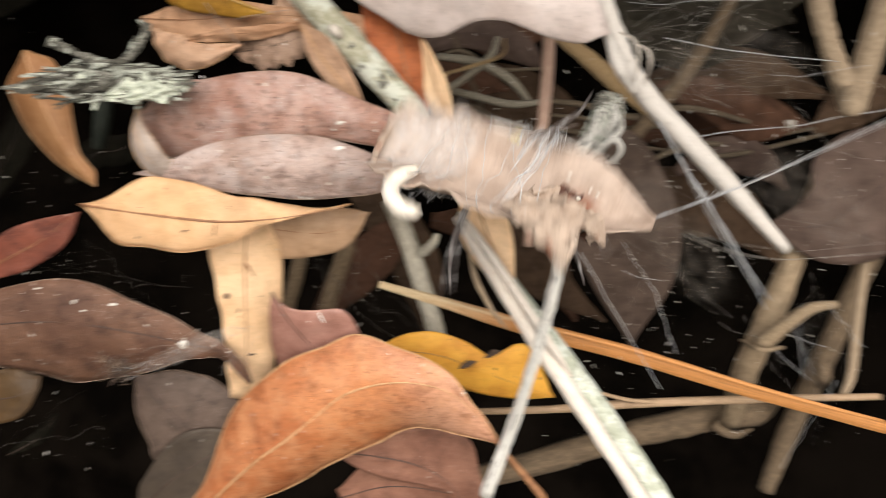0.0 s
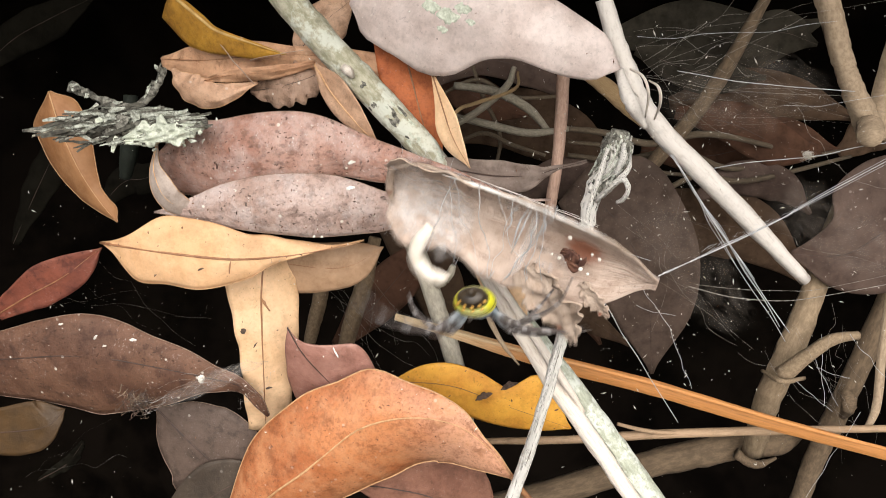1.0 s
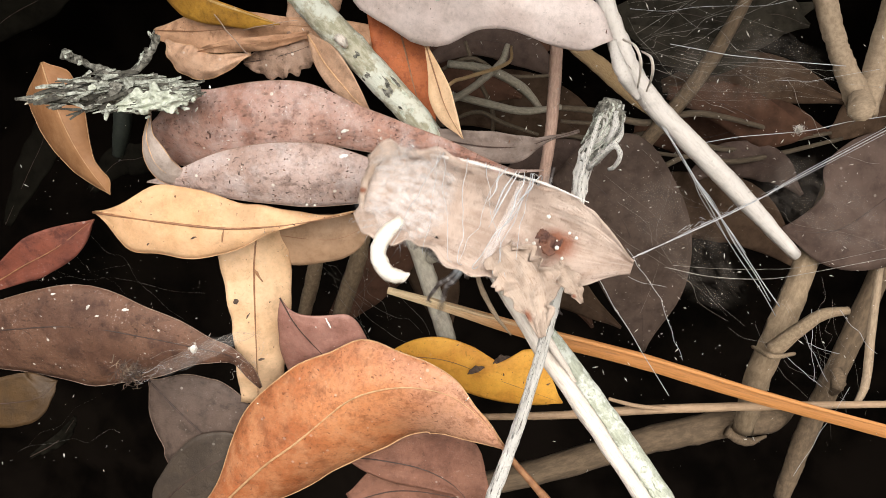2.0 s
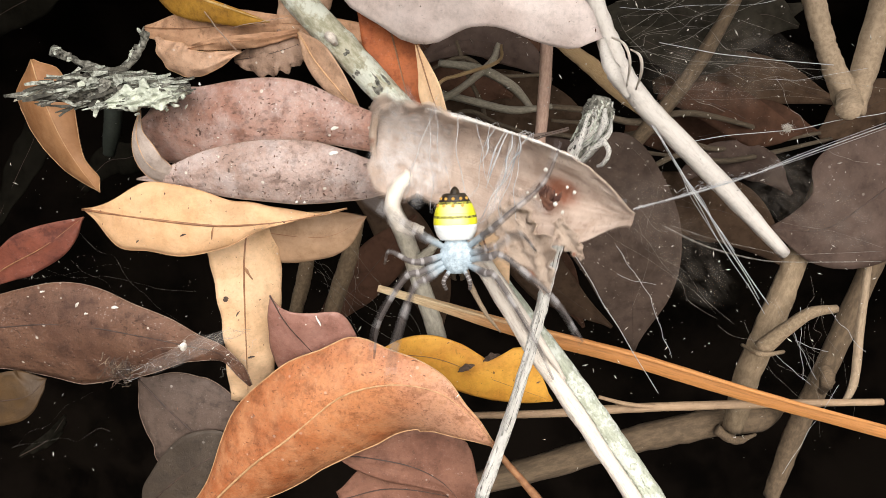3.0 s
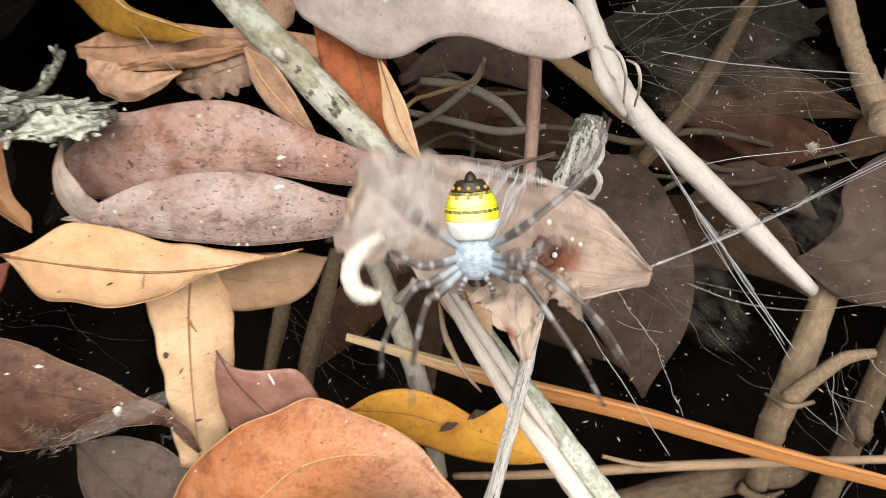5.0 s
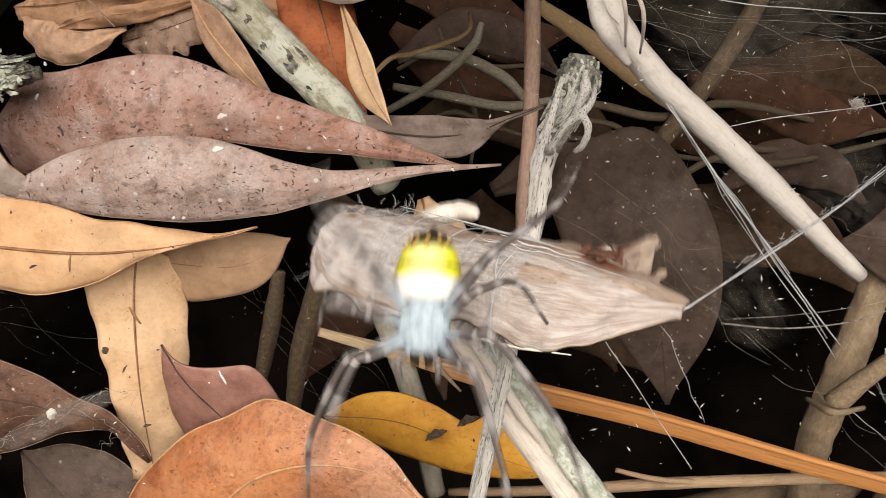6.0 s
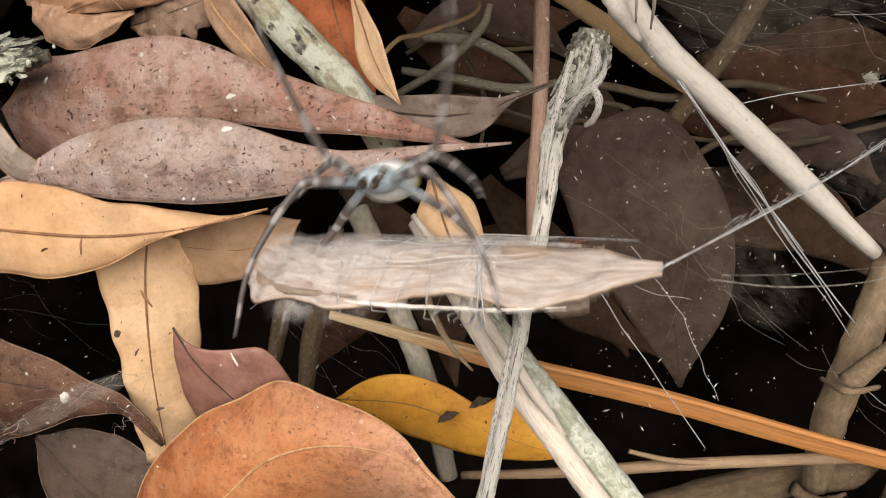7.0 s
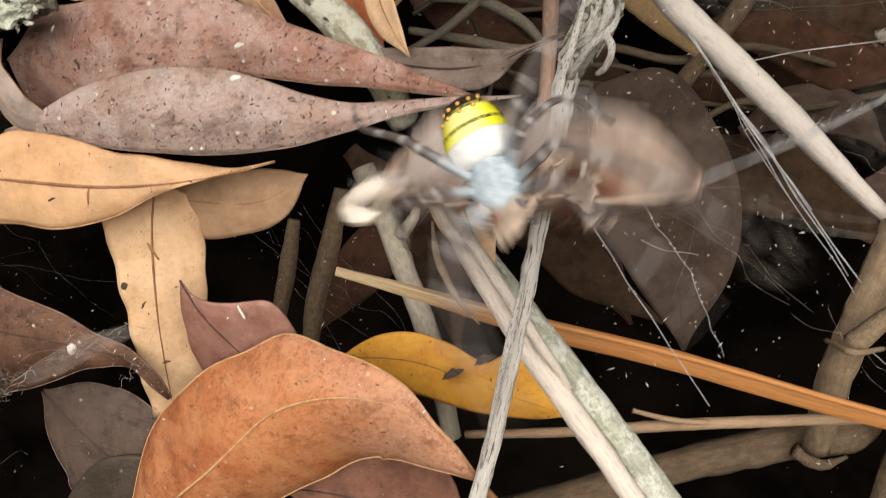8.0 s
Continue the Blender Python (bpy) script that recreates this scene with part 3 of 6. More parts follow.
leaf("rose-brown leaf tucked under the orange leaf", [(0.0006, 0.0230, 0.3305), (0.0093, 0.0220, 0.3303), (0.0186, 0.0220, 0.3281), (0.0253, 0.0225, 0.3228), (0.0282, 0.0240, 0.3139)],
     [3, 23, 43, 70, 101, 106, 64, 44, 31], [3, 30, 44, 49, 44, 33, 15, 16, 1], UNDERLEAF, rib=RIB_DARK, rib_r=1.5, seed=9)
leaf("dark reddish leaf deep under the orange leaf", [(0.0, 0.0260, 0.3180), (0.0110, 0.0250, 0.3215), (0.0220, 0.0250, 0.3205), (0.0320, 0.0270, 0.3160)],
     [20, 60, 64, 50, 10], [20, 60, 60, 40, 10], UNDERLEAF, rib=RIB_DARK, rib_r=1.5, seed=44)
leaf("long dark brown leaf with a twisted silky tip", [(-0.0871, 0.0225, 0.3585), (-0.0674, 0.0165, 0.3617), (-0.0496, 0.0145, 0.3631), (-0.0358, 0.0150, 0.3607), (-0.0246, 0.0155, 0.3580), (-0.0174, 0.0170, 0.3551), (-0.0143, 0.0195, 0.3476)],
     [1, 45, 58, 72, 82, 73, 59, 45, 33, 19, 11, 13, 3], [78, 90, 102, 128, 143, 133, 105, 74, 41, 24, 20, 12, 3], BROWN, rib=RIB_DARK, rib_r=1.5, curl=-0.25, wave=4, seed=10, margin=0.6, rim=RIM_DIM)
leaf("grey-brown leaf below the dark brown one", [(-0.0411, 0.0245, 0.3470), (-0.0350, 0.0235, 0.3405), (-0.0301, 0.0235, 0.3349), (-0.0236, 0.0255, 0.3230)],
     [4, 67, 100, 115, 121, 113, 87], [4, 61, 89, 108, 126, 137, 141], GREYBROWN, rib=RIB_DARK, rib_r=2.2, n=70, seed=11, curl=-0.15, crumple=0.4, margin=0.5, rim=RIM_DIM)
leaf("dark brown leaf in shade at the bottom", [(-0.0447, 0.0230, 0.3159), (-0.0351, 0.0220, 0.3241), (-0.0266, 0.0220, 0.3297), (-0.0192, 0.0235, 0.3326)],
     [1, 35, 48, 60, 68, 70, 60, 42, 3], [43, 62, 80, 82, 82, 80, 62, 38, 1], DARKOLIVE, rib=RIB_DARK, rib_r=1.5, seed=12)
leaf("small olive-brown leaf with a dark midrib", [(-0.0794, 0.0170, 0.3445), (-0.0679, 0.0160, 0.3457), (-0.0612, 0.0160, 0.3470), (-0.0580, 0.0180, 0.3498)],
     [1, 49, 56, 60, 62, 60, 59, 50, 1], [47, 52, 56, 53, 48, 35, 19, 12, 1], OLIVE, rib=RIB_DARK, rib_r=1.2, seed=13)
leaf("small maroon leaf against the dark", [(-0.0747, 0.0250, 0.3683), (-0.0647, 0.0235, 0.3732), (-0.0563, 0.0235, 0.3770), (-0.0477, 0.0250, 0.3825)],
     [1, 26, 33, 41, 48, 47, 38, 21, 1], [15, 22, 30, 39, 38, 37, 34, 22, 1], MAROON, rib_r=1.5, tilt=0.3, seed=14)
leaf("hanging orange-brown leaf with a rolled pale edge", [(-0.0569, 0.0310, 0.4142), (-0.0545, 0.0290, 0.4070), (-0.0523, 0.0290, 0.3989), (-0.0495, 0.0295, 0.3922), (-0.0468, 0.0310, 0.3864)],
     [3, 33, 41, 43, 37, 30, 22, 15, 15, 15, 1], [3, 112, 116, 112, 110, 95, 77, 63, 41, 21, 1], HANGING, rib=RIB_PALE, rib_r=1.5, fold=0.45, curl=-0.3, seed=15, margin=1.0)
leaf("tan-orange leaf with crumpled margin at the top", [(-0.0331, 0.0340, 0.4191), (-0.0218, 0.0310, 0.4183), (-0.0110, 0.0300, 0.4185), (0.0005, 0.0310, 0.4177), (0.0146, 0.0340, 0.4138)],
     [5, 27, 34, 27, 16, 23, 27], [20, 39, 34, 30, 27, 30, 23], AMBER, rib=RIB, rib_r=0.8, wave=9, seed=16, fold=0.15, freq=2.0, n=50)
leaf("folded tan leaf lapping under the top cluster", [(-0.0294, 0.0305, 0.4170), (-0.0262, 0.0285, 0.4128), (-0.0204, 0.0280, 0.4110), (-0.0119, 0.0300, 0.4134)],
     [4, 29, 40, 36, 22, 4], [4, 18, 22, 20, 13, 2], PINKTAN, rib=None, wave=5, seed=41, tilt=0.25, curl=-0.5, margin=0.7, n=40)
leaf("narrow folded tan leaf strip with a shaded underside", [(-0.0244, 0.0290, 0.4142), (-0.0161, 0.0275, 0.4153), (-0.0082, 0.0275, 0.4154), (0.0001, 0.0300, 0.4163)],
     [2, 8, 11, 11, 7], [2, 11, 16, 13, 6], AMBER, rib=RIB, rib_r=0.7, wave=4, seed=45, tilt=0.6, curl=-0.3, jag=0.15)
leaf("brown torn leaf under the top cluster", [(-0.0147, 0.0330, 0.4117), (-0.0085, 0.0305, 0.4123), (-0.0032, 0.0305, 0.4133), (0.0007, 0.0330, 0.4147)],
     [5, 25, 30, 30, 7], [7, 34, 43, 39, 7], TORNTAN, rib=RIB_DARK, rib_r=0.8, wave=6, seed=17, jag=0.35, n=50)
leaf("golden leaf with a straw-coloured rib along its edge", [(-0.0258, 0.0270, 0.4311), (-0.0196, 0.0255, 0.4260), (-0.0167, 0.0250, 0.4237), (-0.0105, 0.0245, 0.4212), (-0.0043, 0.0265, 0.4185)],
     [7, 7, 5, 4, 1], [55, 66, 55, 39, 28, 1], GREENGOLD, rib=GOLD_RIB, rib_r=3.2, fold=0.25, seed=18, curl=-0.2)
leaf("narrow pinkish leaf beside the lichen branch", [(0.0009, 0.0270, 0.4164), (0.0042, 0.0250, 0.4111), (0.0084, 0.0240, 0.4057), (0.0125, 0.0260, 0.4000)],
     [6, 34, 36, 22, 1], [4, 20, 26, 16, 1], PINKTAN, rib=RIB_PALE, rib_r=2, tilt=0.5, seed=19)
leaf("rust-red leaf folded beside the branch", [(0.0157, 0.0360, 0.4211), (0.0178, 0.0340, 0.4125), (0.0196, 0.0330, 0.4038), (0.0219, 0.0340, 0.3936)],
     [40, 46, 42, 30, 10], [50, 56, 52, 34, 10], RUST, rib_r=2, tilt=-0.4, seed=20)
leaf("pale orange leaf edge with a sharp tip", [(0.0228, 0.0280, 0.4139), (0.0248, 0.0260, 0.4072), (0.0267, 0.0240, 0.4016), (0.0296, 0.0230, 0.3961)],
     [2, 14, 22, 16, 1], [2, 12, 26, 22, 1], TAN, rib_r=1.5, tilt=0.5, seed=21)
pale_leaf = leaf("large pale grey leaf with white lichen patches", [(0.0079, 0.0300, 0.4269), (0.0205, 0.0240, 0.4217), (0.0341, 0.0215, 0.4218), (0.0457, 0.0220, 0.4170), (0.0571, 0.0260, 0.4123)],
     [34, 54, 73, 84, 86, 82, 75, 70, 68, 71, 71, 63, 54, 40, 1], [1, 42, 50, 59, 82, 87, 76, 67, 57, 47, 44, 45, 43, 33, 3], PALE, rib=None, curl=-0.3, wave=5, seed=22)
for k, (p, w) in enumerate([((0.0263, 0.0120, 0.4249), 16), ((0.0291, 0.0110, 0.4232), 20), ((0.0316, 0.0110, 0.4242), 14), ((0.0279, 0.0120, 0.4212), 9), ((0.0327, 0.0110, 0.4220), 8)]):
    a = np.array(p)
    part("lichen_patch", blade_data("lichen_patch", [a - np.array((w, 0, -3)) * UNIT, a, a + np.array((w, 0, -2)) * UNIT], [2, w * 0.7, w * 0.5, 1], [1, w * 0.5, w * 0.6, 2], LICHEN, tuple(pale_leaf.location), n=12, m=3, jag=0.7, seed=60 + k, thick=2), pale_leaf, "crusty white lichen patch")
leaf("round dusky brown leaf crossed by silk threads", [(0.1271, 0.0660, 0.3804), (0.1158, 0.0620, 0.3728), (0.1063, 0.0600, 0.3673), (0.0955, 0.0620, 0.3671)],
     [90, 140, 130, 74, 8], [110, 150, 140, 80, 8], DUSKY_SHADE_TONE, rib=RIB_DARK, rib_r=2, seed=23)
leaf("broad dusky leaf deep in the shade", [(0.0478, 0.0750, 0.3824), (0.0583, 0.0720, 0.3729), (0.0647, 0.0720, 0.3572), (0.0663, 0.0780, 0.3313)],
     [60, 150, 150, 138, 96, 4], [60, 110, 130, 126, 84, 4], HAZEL_SHADE_TONE, rib=RIB_DARK, rib_r=1, seed=24)
mustard = leaf("mustard yellow leaf with two gnawed dark spots", [(0.0067, 0.0410, 0.3458), (0.0205, 0.0380, 0.3460), (0.0316, 0.0380, 0.3416), (0.0460, 0.0420, 0.3340)],
     [2, 21, 36, 44, 47, 47, 46, 41, 40, 85, 75, 38, 2], [3, 25, 47, 59, 65, 65, 63, 60, 56, 52, 43, 28, 1], MUSTARD, rib_r=1.0, curl=-0.2, wave=3, seed=25, freq=2.0)
part("gnawed_spot", blade_data("gnawed_spot", [(0.0261, 0.0355, 0.3437), (0.0280, 0.0352, 0.3449), (0.0298, 0.0355, 0.3453)], [1, 6, 7, 5, 1], [1, 5, 7, 6, 1], DEBRIS, tuple(mustard.location), n=18, m=6, jag=0.4), mustard, "dark gnawed hole")
part("gnawed_spot", blade_data("gnawed_spot", [(0.0317, 0.0355, 0.3462), (0.0336, 0.0352, 0.3473), (0.0354, 0.0355, 0.3477)], [1, 6, 8, 5, 1], [1, 5, 5, 4, 1], DEBRIS, tuple(mustard.location), n=18, m=6, jag=0.4), mustard, "dark gnawed hole")
leaf("pale tan sheath leaf at the top of the split branch", [(0.0311, 0.0300, 0.3847), (0.0331, 0.0270, 0.3780), (0.0367, 0.0230, 0.3687), (0.0395, 0.0190, 0.3609)],
     [10, 46, 42, 16, 4], [8, 48, 50, 16, 4], TAN, rib=RIB, rib_r=2, curl=-0.3, seed=43)
leaf("curled grey leaf flap standing on edge", [(-0.0274, 0.0160, 0.4042), (-0.0271, 0.0130, 0.3994), (-0.0251, 0.0130, 0.3941), (-0.0206, 0.0160, 0.3915)],
     [2, 14, 30, 26, 2], [2, 10, 26, 26, 2], GREYFLAP, rib=RIB_PALE, rib_r=1.0, tilt=0.35, curl=-0.3, seed=26, margin=0.7)


# ---- twigs, stems and blades ----
def stem(name, label, points, radii, material, rough=0.12, sides=12, n=40, group="", category="twig", extra=(), flat=1.0, seed=0):
    root = thing(name, points[0], label, category, group)
    part("stalk", tube_data("stalk", points, [r * UNIT for r in radii], material, points[0], sides, n, rough, seed, flat), root)
    for nm, pts, rr, mat, rg in extra:
        part(nm, tube_data(nm, pts, [r * UNIT for r in rr], mat, points[0], 9, 20, rg, seed + 1), root)
    return root


def crusts(root, points, radius, count, material, seed, name="lichen_crust"):
    """Raised flakes of lichen on the open side of a stem."""
    rnd = random.Random(seed)
    line = catmull(points, 60)
    o = tuple(root.location)
    for k in range(count):
        i = rnd.randrange(2, 56)
        t = line[i + 2] - line[i]
        t /= np.linalg.norm(t)
        a = rnd.uniform(-1.1, 1.1)
        side = np.cross((0, -1, 0), t)
        nrm = np.array((0, -1, 0)) * math.cos(a) + side * math.sin(a)
        c = line[i] + nrm * radius * UNIT * 0.97
        ln = rnd.uniform(5, 16) * UNIT
        w = rnd.uniform(3, 7)
        part(name, blade_data(name, [c - t * ln, c + nrm * UNIT, c + t * ln], [1, w, w * 0.7, 1], [1, w * 0.8, w, 1], material, o, n=6, m=2, jag=0.6, seed=k, facing=nrm, thick=2, curl=-0.3, crumple=0.5), root)


branch_a = [(-0.0058, 0.0300, 0.4310), (0.0036, 0.0270, 0.4199), (0.0131, 0.0260, 0.4090), (0.0220, 0.0280, 0.3972), (0.0248, 0.0340, 0.3866)]
lichen_branch = stem("lichen_branch", "greenish branch crusted with pale lichen", branch_a, [30, 29, 28, 26, 24], LICHEN_BARK, 0.1, seed=1, category="branch",
                     extra=[("knot", [(0.0075, 0.0230, 0.4156), (0.0086, 0.0220, 0.4150), (0.0091, 0.0230, 0.4139)], [7, 9, 5], BARE_WOOD, 0.3)])
crusts(lichen_branch, branch_a, 27, 46, LICHEN, 3)
crusts(lichen_branch, branch_a, 27.5, 34, WEATHERED, 8, "bark_scale")
branch_b = [(0.0284, 0.0300, 0.3782), (0.0370, 0.0240, 0.3670), (0.0462, 0.0190, 0.3555), (0.0548, 0.0170, 0.3430), (0.0628, 0.0160, 0.3303), (0.0704, 0.0160, 0.3172)]
split_branch = stem("split_branch", "split branch with bare wood and lichen bark", branch_b, [12, 19, 21, 22, 22, 23], SPLIT_BARK, 0.12, seed=2, category="branch",
     extra=[("bare_wood", [(0.0278, 0.0290, 0.3785), (0.0357, 0.0200, 0.3689), (0.0432, 0.0150, 0.3577), (0.0511, 0.0135, 0.3453), (0.0588, 0.0125, 0.3325), (0.0663, 0.0125, 0.3195)], [8, 14, 16, 16, 15, 15], BARE_WOOD, 0.2),
            ("wood_sliver", [(0.0288, 0.0260, 0.3802), (0.0368, 0.0180, 0.3712), (0.0452, 0.0130, 0.3589), (0.0491, 0.0140, 0.3517)], [5, 8, 8, 3], BARE_WOOD, 0.3),
            ("bark_strip", [(0.0306, 0.0220, 0.3734), (0.0323, 0.0160, 0.3697), (0.0351, 0.0130, 0.3652), (0.0376, 0.0140, 0.3610)], [2, 5, 4, 1.5], FORK_STEM, 0.2)])
crusts(split_branch, branch_b, 24, 40, LICHEN, 5)
knob_twig = stem("knob_twig", "grey dead twig with a knobbly end", [(0.0563, 0.0130, 0.4029), (0.0559, 0.0130, 0.4011), (0.0552, 0.0130, 0.3983), (0.0515, 0.0110, 0.3926), (0.0496, 0.0080, 0.3836), (0.0460, 0.0060, 0.3705), (0.0430, 0.0060, 0.3594), (0.0386, 0.0080, 0.3454), (0.0327, 0.0120, 0.3281)], [11, 22, 22, 15, 11, 10, 10.5, 11, 13], GREY_BARK, 0.26, 16, 80, seed=3,
     extra=[("tendril", [(0.0520, 0.0070, 0.3926), (0.0544, 0.0040, 0.3957), (0.0562, 0.0030, 0.3967), (0.0569, 0.0020, 0.3954), (0.0562, 0.0030, 0.3936), (0.0552, 0.0040, 0.3929)], [5, 4.5, 4.5, 4, 4, 3], GREY_BARK, 0.35),
            ("tendril", [(0.0531, 0.0080, 0.3931), (0.0555, 0.0050, 0.3962), (0.0572, 0.0060, 0.3979), (0.0577, 0.0090, 0.3996)], [4, 4.5, 4, 2], GREY_BARK, 0.35),
            ("bark_ridge", [(0.0541, 0.0090, 0.4008), (0.0527, 0.0080, 0.3968), (0.0509, 0.0070, 0.3913), (0.0497, 0.0060, 0.3851)], [3, 4, 4, 2], GREY_BARK, 0.4),
            ("bark_ridge", [(0.0456, 0.0040, 0.3706), (0.0435, 0.0030, 0.3637), (0.0408, 0.0040, 0.3550), (0.0377, 0.0060, 0.3443)], [2, 4, 3, 2], GREY_BARK, 0.4),
            ("bark_ridge", [(0.0567, 0.0100, 0.4013), (0.0564, 0.0090, 0.3987), (0.0552, 0.0080, 0.3965)], [4, 6, 3], GREY_BARK, 0.5)])
knob_line = [(0.0564, 0.0125, 0.4031), (0.0559, 0.0125, 0.4011), (0.0551, 0.0125, 0.3984), (0.0531, 0.0120, 0.3954), (0.0516, 0.0110, 0.3926)]
part("knob", tube_data("knob", knob_line, [14 * UNIT, 24 * UNIT, 24 * UNIT, 19 * UNIT, 15 * UNIT], WEATHERED, tuple(knob_twig.location), 14, 30, 0.35, 8), knob_twig, "dark knobbly twig end")
rnd = random.Random(21)
kl = catmull(knob_line, 40)
for k in range(46):
    i = rnd.randrange(1, 26)
    a = rnd.uniform(-1.5, 1.5)
    out = np.array((math.sin(a), -math.cos(a), 0))
    rr = level([14, 24, 24, 19, 15], i / 40) * UNIT
    q = [kl[min(40, i + j * 4)] + np.array((math.sin(a + d), -math.cos(a + d), 0)) * rr * 1.03 for j, d in ((0, 0), (1, rnd.uniform(-0.3, 0.3)), (2, rnd.uniform(-0.3, 0.3)), (3, rnd.uniform(-0.5, 0.5)))]
    part("bark_ridge", tube_data("bark_ridge", q, [1.2 * UNIT, 2.6 * UNIT, 2.2 * UNIT, 1 * UNIT], CRUST if k % 3 else GREY_BARK, tuple(knob_twig.location), 5, 10, 0.4, k), knob_twig)
bleached = [(0.0546, 0.0340, 0.4244), (0.0580, 0.0340, 0.4130), (0.0636, 0.0360, 0.4013), (0.0782, 0.0420, 0.3848), (0.0957, 0.0500, 0.3647)]
bleached_branch = stem("bleached_branch", "bleached bare branch with a broken end", bleached, [16, 18, 20, 21, 20, 13], BONE_TWIG, 0.12, seed=4, category="branch",
     extra=[("peeled_sheath", [(0.0570, 0.0300, 0.4116), (0.0588, 0.0270, 0.4061), (0.0616, 0.0300, 0.4012)], [9, 13, 6], BONE_TWIG, 0.25),
            ("bark_curl", [(0.0587, 0.0240, 0.4122), (0.0606, 0.0210, 0.4110), (0.0615, 0.0210, 0.4080), (0.0613, 0.0260, 0.4035)], [2, 2.6, 2.6, 1.5], BARE_WOOD, 0.2),
            ("bark_curl", [(0.0620, 0.0260, 0.4099), (0.0634, 0.0230, 0.4088), (0.0637, 0.0240, 0.4060), (0.0632, 0.0300, 0.4025)], [1.5, 2.6, 2.6, 1.5], BARE_WOOD, 0.2)])
stem("pink_stem", "upright pinkish stem behind the leaves", [(0.0468, 0.0580, 0.4145), (0.0459, 0.0580, 0.4026), (0.0445, 0.0580, 0.3904), (0.0421, 0.0600, 0.3773), (0.0408, 0.0620, 0.3634)], [14, 14, 13, 13, 12], PINK_STEM, 0.06, seed=5, category="stem")
stem("pale_stem", "dim pale stem with a knot in the shade", [(0.0094, 0.0580, 0.3763), (0.0131, 0.0560, 0.3672), (0.0162, 0.0560, 0.3547), (0.0190, 0.0580, 0.3397), (0.0203, 0.0600, 0.3209)], [22, 22, 22, 22, 20], PALE_STEM, 0.1, seed=6, category="stem",
     extra=[("knot", [(0.0167, 0.0530, 0.3645), (0.0198, 0.0500, 0.3675), (0.0210, 0.0500, 0.3698)], [12, 10, 6], PALE_STEM, 0.3)])
stem("straw_blade", "dry straw-coloured blade turning orange", [(0.0101, 0.0355, 0.3630), (0.0227, 0.0360, 0.3588), (0.0401, 0.0370, 0.3526), (0.0634, 0.0400, 0.3447), (0.0872, 0.0440, 0.3351), (0.1204, 0.0500, 0.3225)], [8, 12, 17, 18, 17, 14], STRAW, 0.05, 8, 40, category="grass blade", flat=0.35, seed=7,
     extra=[("fold_ridge", [(0.0114, 0.0340, 0.3637), (0.0346, 0.0340, 0.3563), (0.0632, 0.0370, 0.3470), (0.0925, 0.0420, 0.3353), (0.1176, 0.0460, 0.3263)], [2, 4, 5, 5, 4], STRAW, 0.1)])
stem("thin_straw", "thin dry straw lying across the stems", [(0.0251, 0.0520, 0.3254), (0.0451, 0.0500, 0.3271), (0.0641, 0.0500, 0.3286), (0.0889, 0.0520, 0.3287), (0.1199, 0.0560, 0.3276)], [8, 10, 11, 10, 8], TAN_STRAW, 0.12, 8, 40, category="straw", seed=8,
     extra=[("side_straw", [(0.0562, 0.0460, 0.3332), (0.0627, 0.0480, 0.3305), (0.0703, 0.0500, 0.3289)], [4, 5, 5], TAN_STRAW, 0.1)])
stem("forked_stem", "dull brown forked stem in the shade", [(0.0984, 0.0560, 0.4243), (0.1019, 0.0550, 0.4109), (0.1041, 0.0540, 0.4041), (0.1086, 0.0550, 0.3947)], [24, 22, 22, 28], FORK_STEM, 0.18, seed=9, category="stem",
     extra=[("side_shoot", [(0.1172, 0.0600, 0.4231), (0.1139, 0.0590, 0.4100), (0.1114, 0.0580, 0.4001), (0.1096, 0.0560, 0.3929)], [30, 28, 26, 22], FORK_STEM, 0.12),
            ("cut_end", [(0.1064, 0.0500, 0.3970), (0.1060, 0.0470, 0.3951), (0.1062, 0.0470, 0.3940)], [24, 26, 20], FORK_STEM, 0.15)])
stem("leaning_stem", "dull leaning stem with a side shoot", [(0.1108, 0.0740, 0.3799), (0.1057, 0.0700, 0.3662), (0.1006, 0.0640, 0.3559), (0.0949, 0.0590, 0.3442), (0.0912, 0.0620, 0.3304), (0.0902, 0.0700, 0.3141)], [24, 26, 28, 31, 30, 26], LEAN_STEM, 0.14, seed=10, category="stem",
     extra=[("side_shoot", [(0.0921, 0.0520, 0.3422), (0.0974, 0.0500, 0.3481), (0.1018, 0.0500, 0.3513), (0.1075, 0.0520, 0.3515)], [20, 15, 13, 9], LEAN_STEM, 0.1),
            ("ring_scar", [(0.0888, 0.0560, 0.3416), (0.0913, 0.0480, 0.3425), (0.0974, 0.0540, 0.3407)], [4, 6, 4], LEAN_STEM, 0.3)])
stem("low_branch", "dull low branch in the shade", [(-0.0051, 0.0800, 0.2816), (0.0407, 0.0750, 0.2987), (0.0658, 0.0740, 0.3078), (0.0857, 0.0760, 0.3118), (0.0985, 0.0800, 0.3112), (0.1060, 0.0850, 0.3120)], [32, 34, 36, 36, 32, 10], STEM_DEEP_SHADE_TONE, 0.14, seed=11, category="branch",
     extra=[("stub", [(0.0861, 0.0700, 0.3133), (0.0909, 0.0700, 0.3103), (0.0965, 0.0740, 0.3098)], [15, 11, 4], STEM_DEEP_SHADE_TONE, 0.3)])
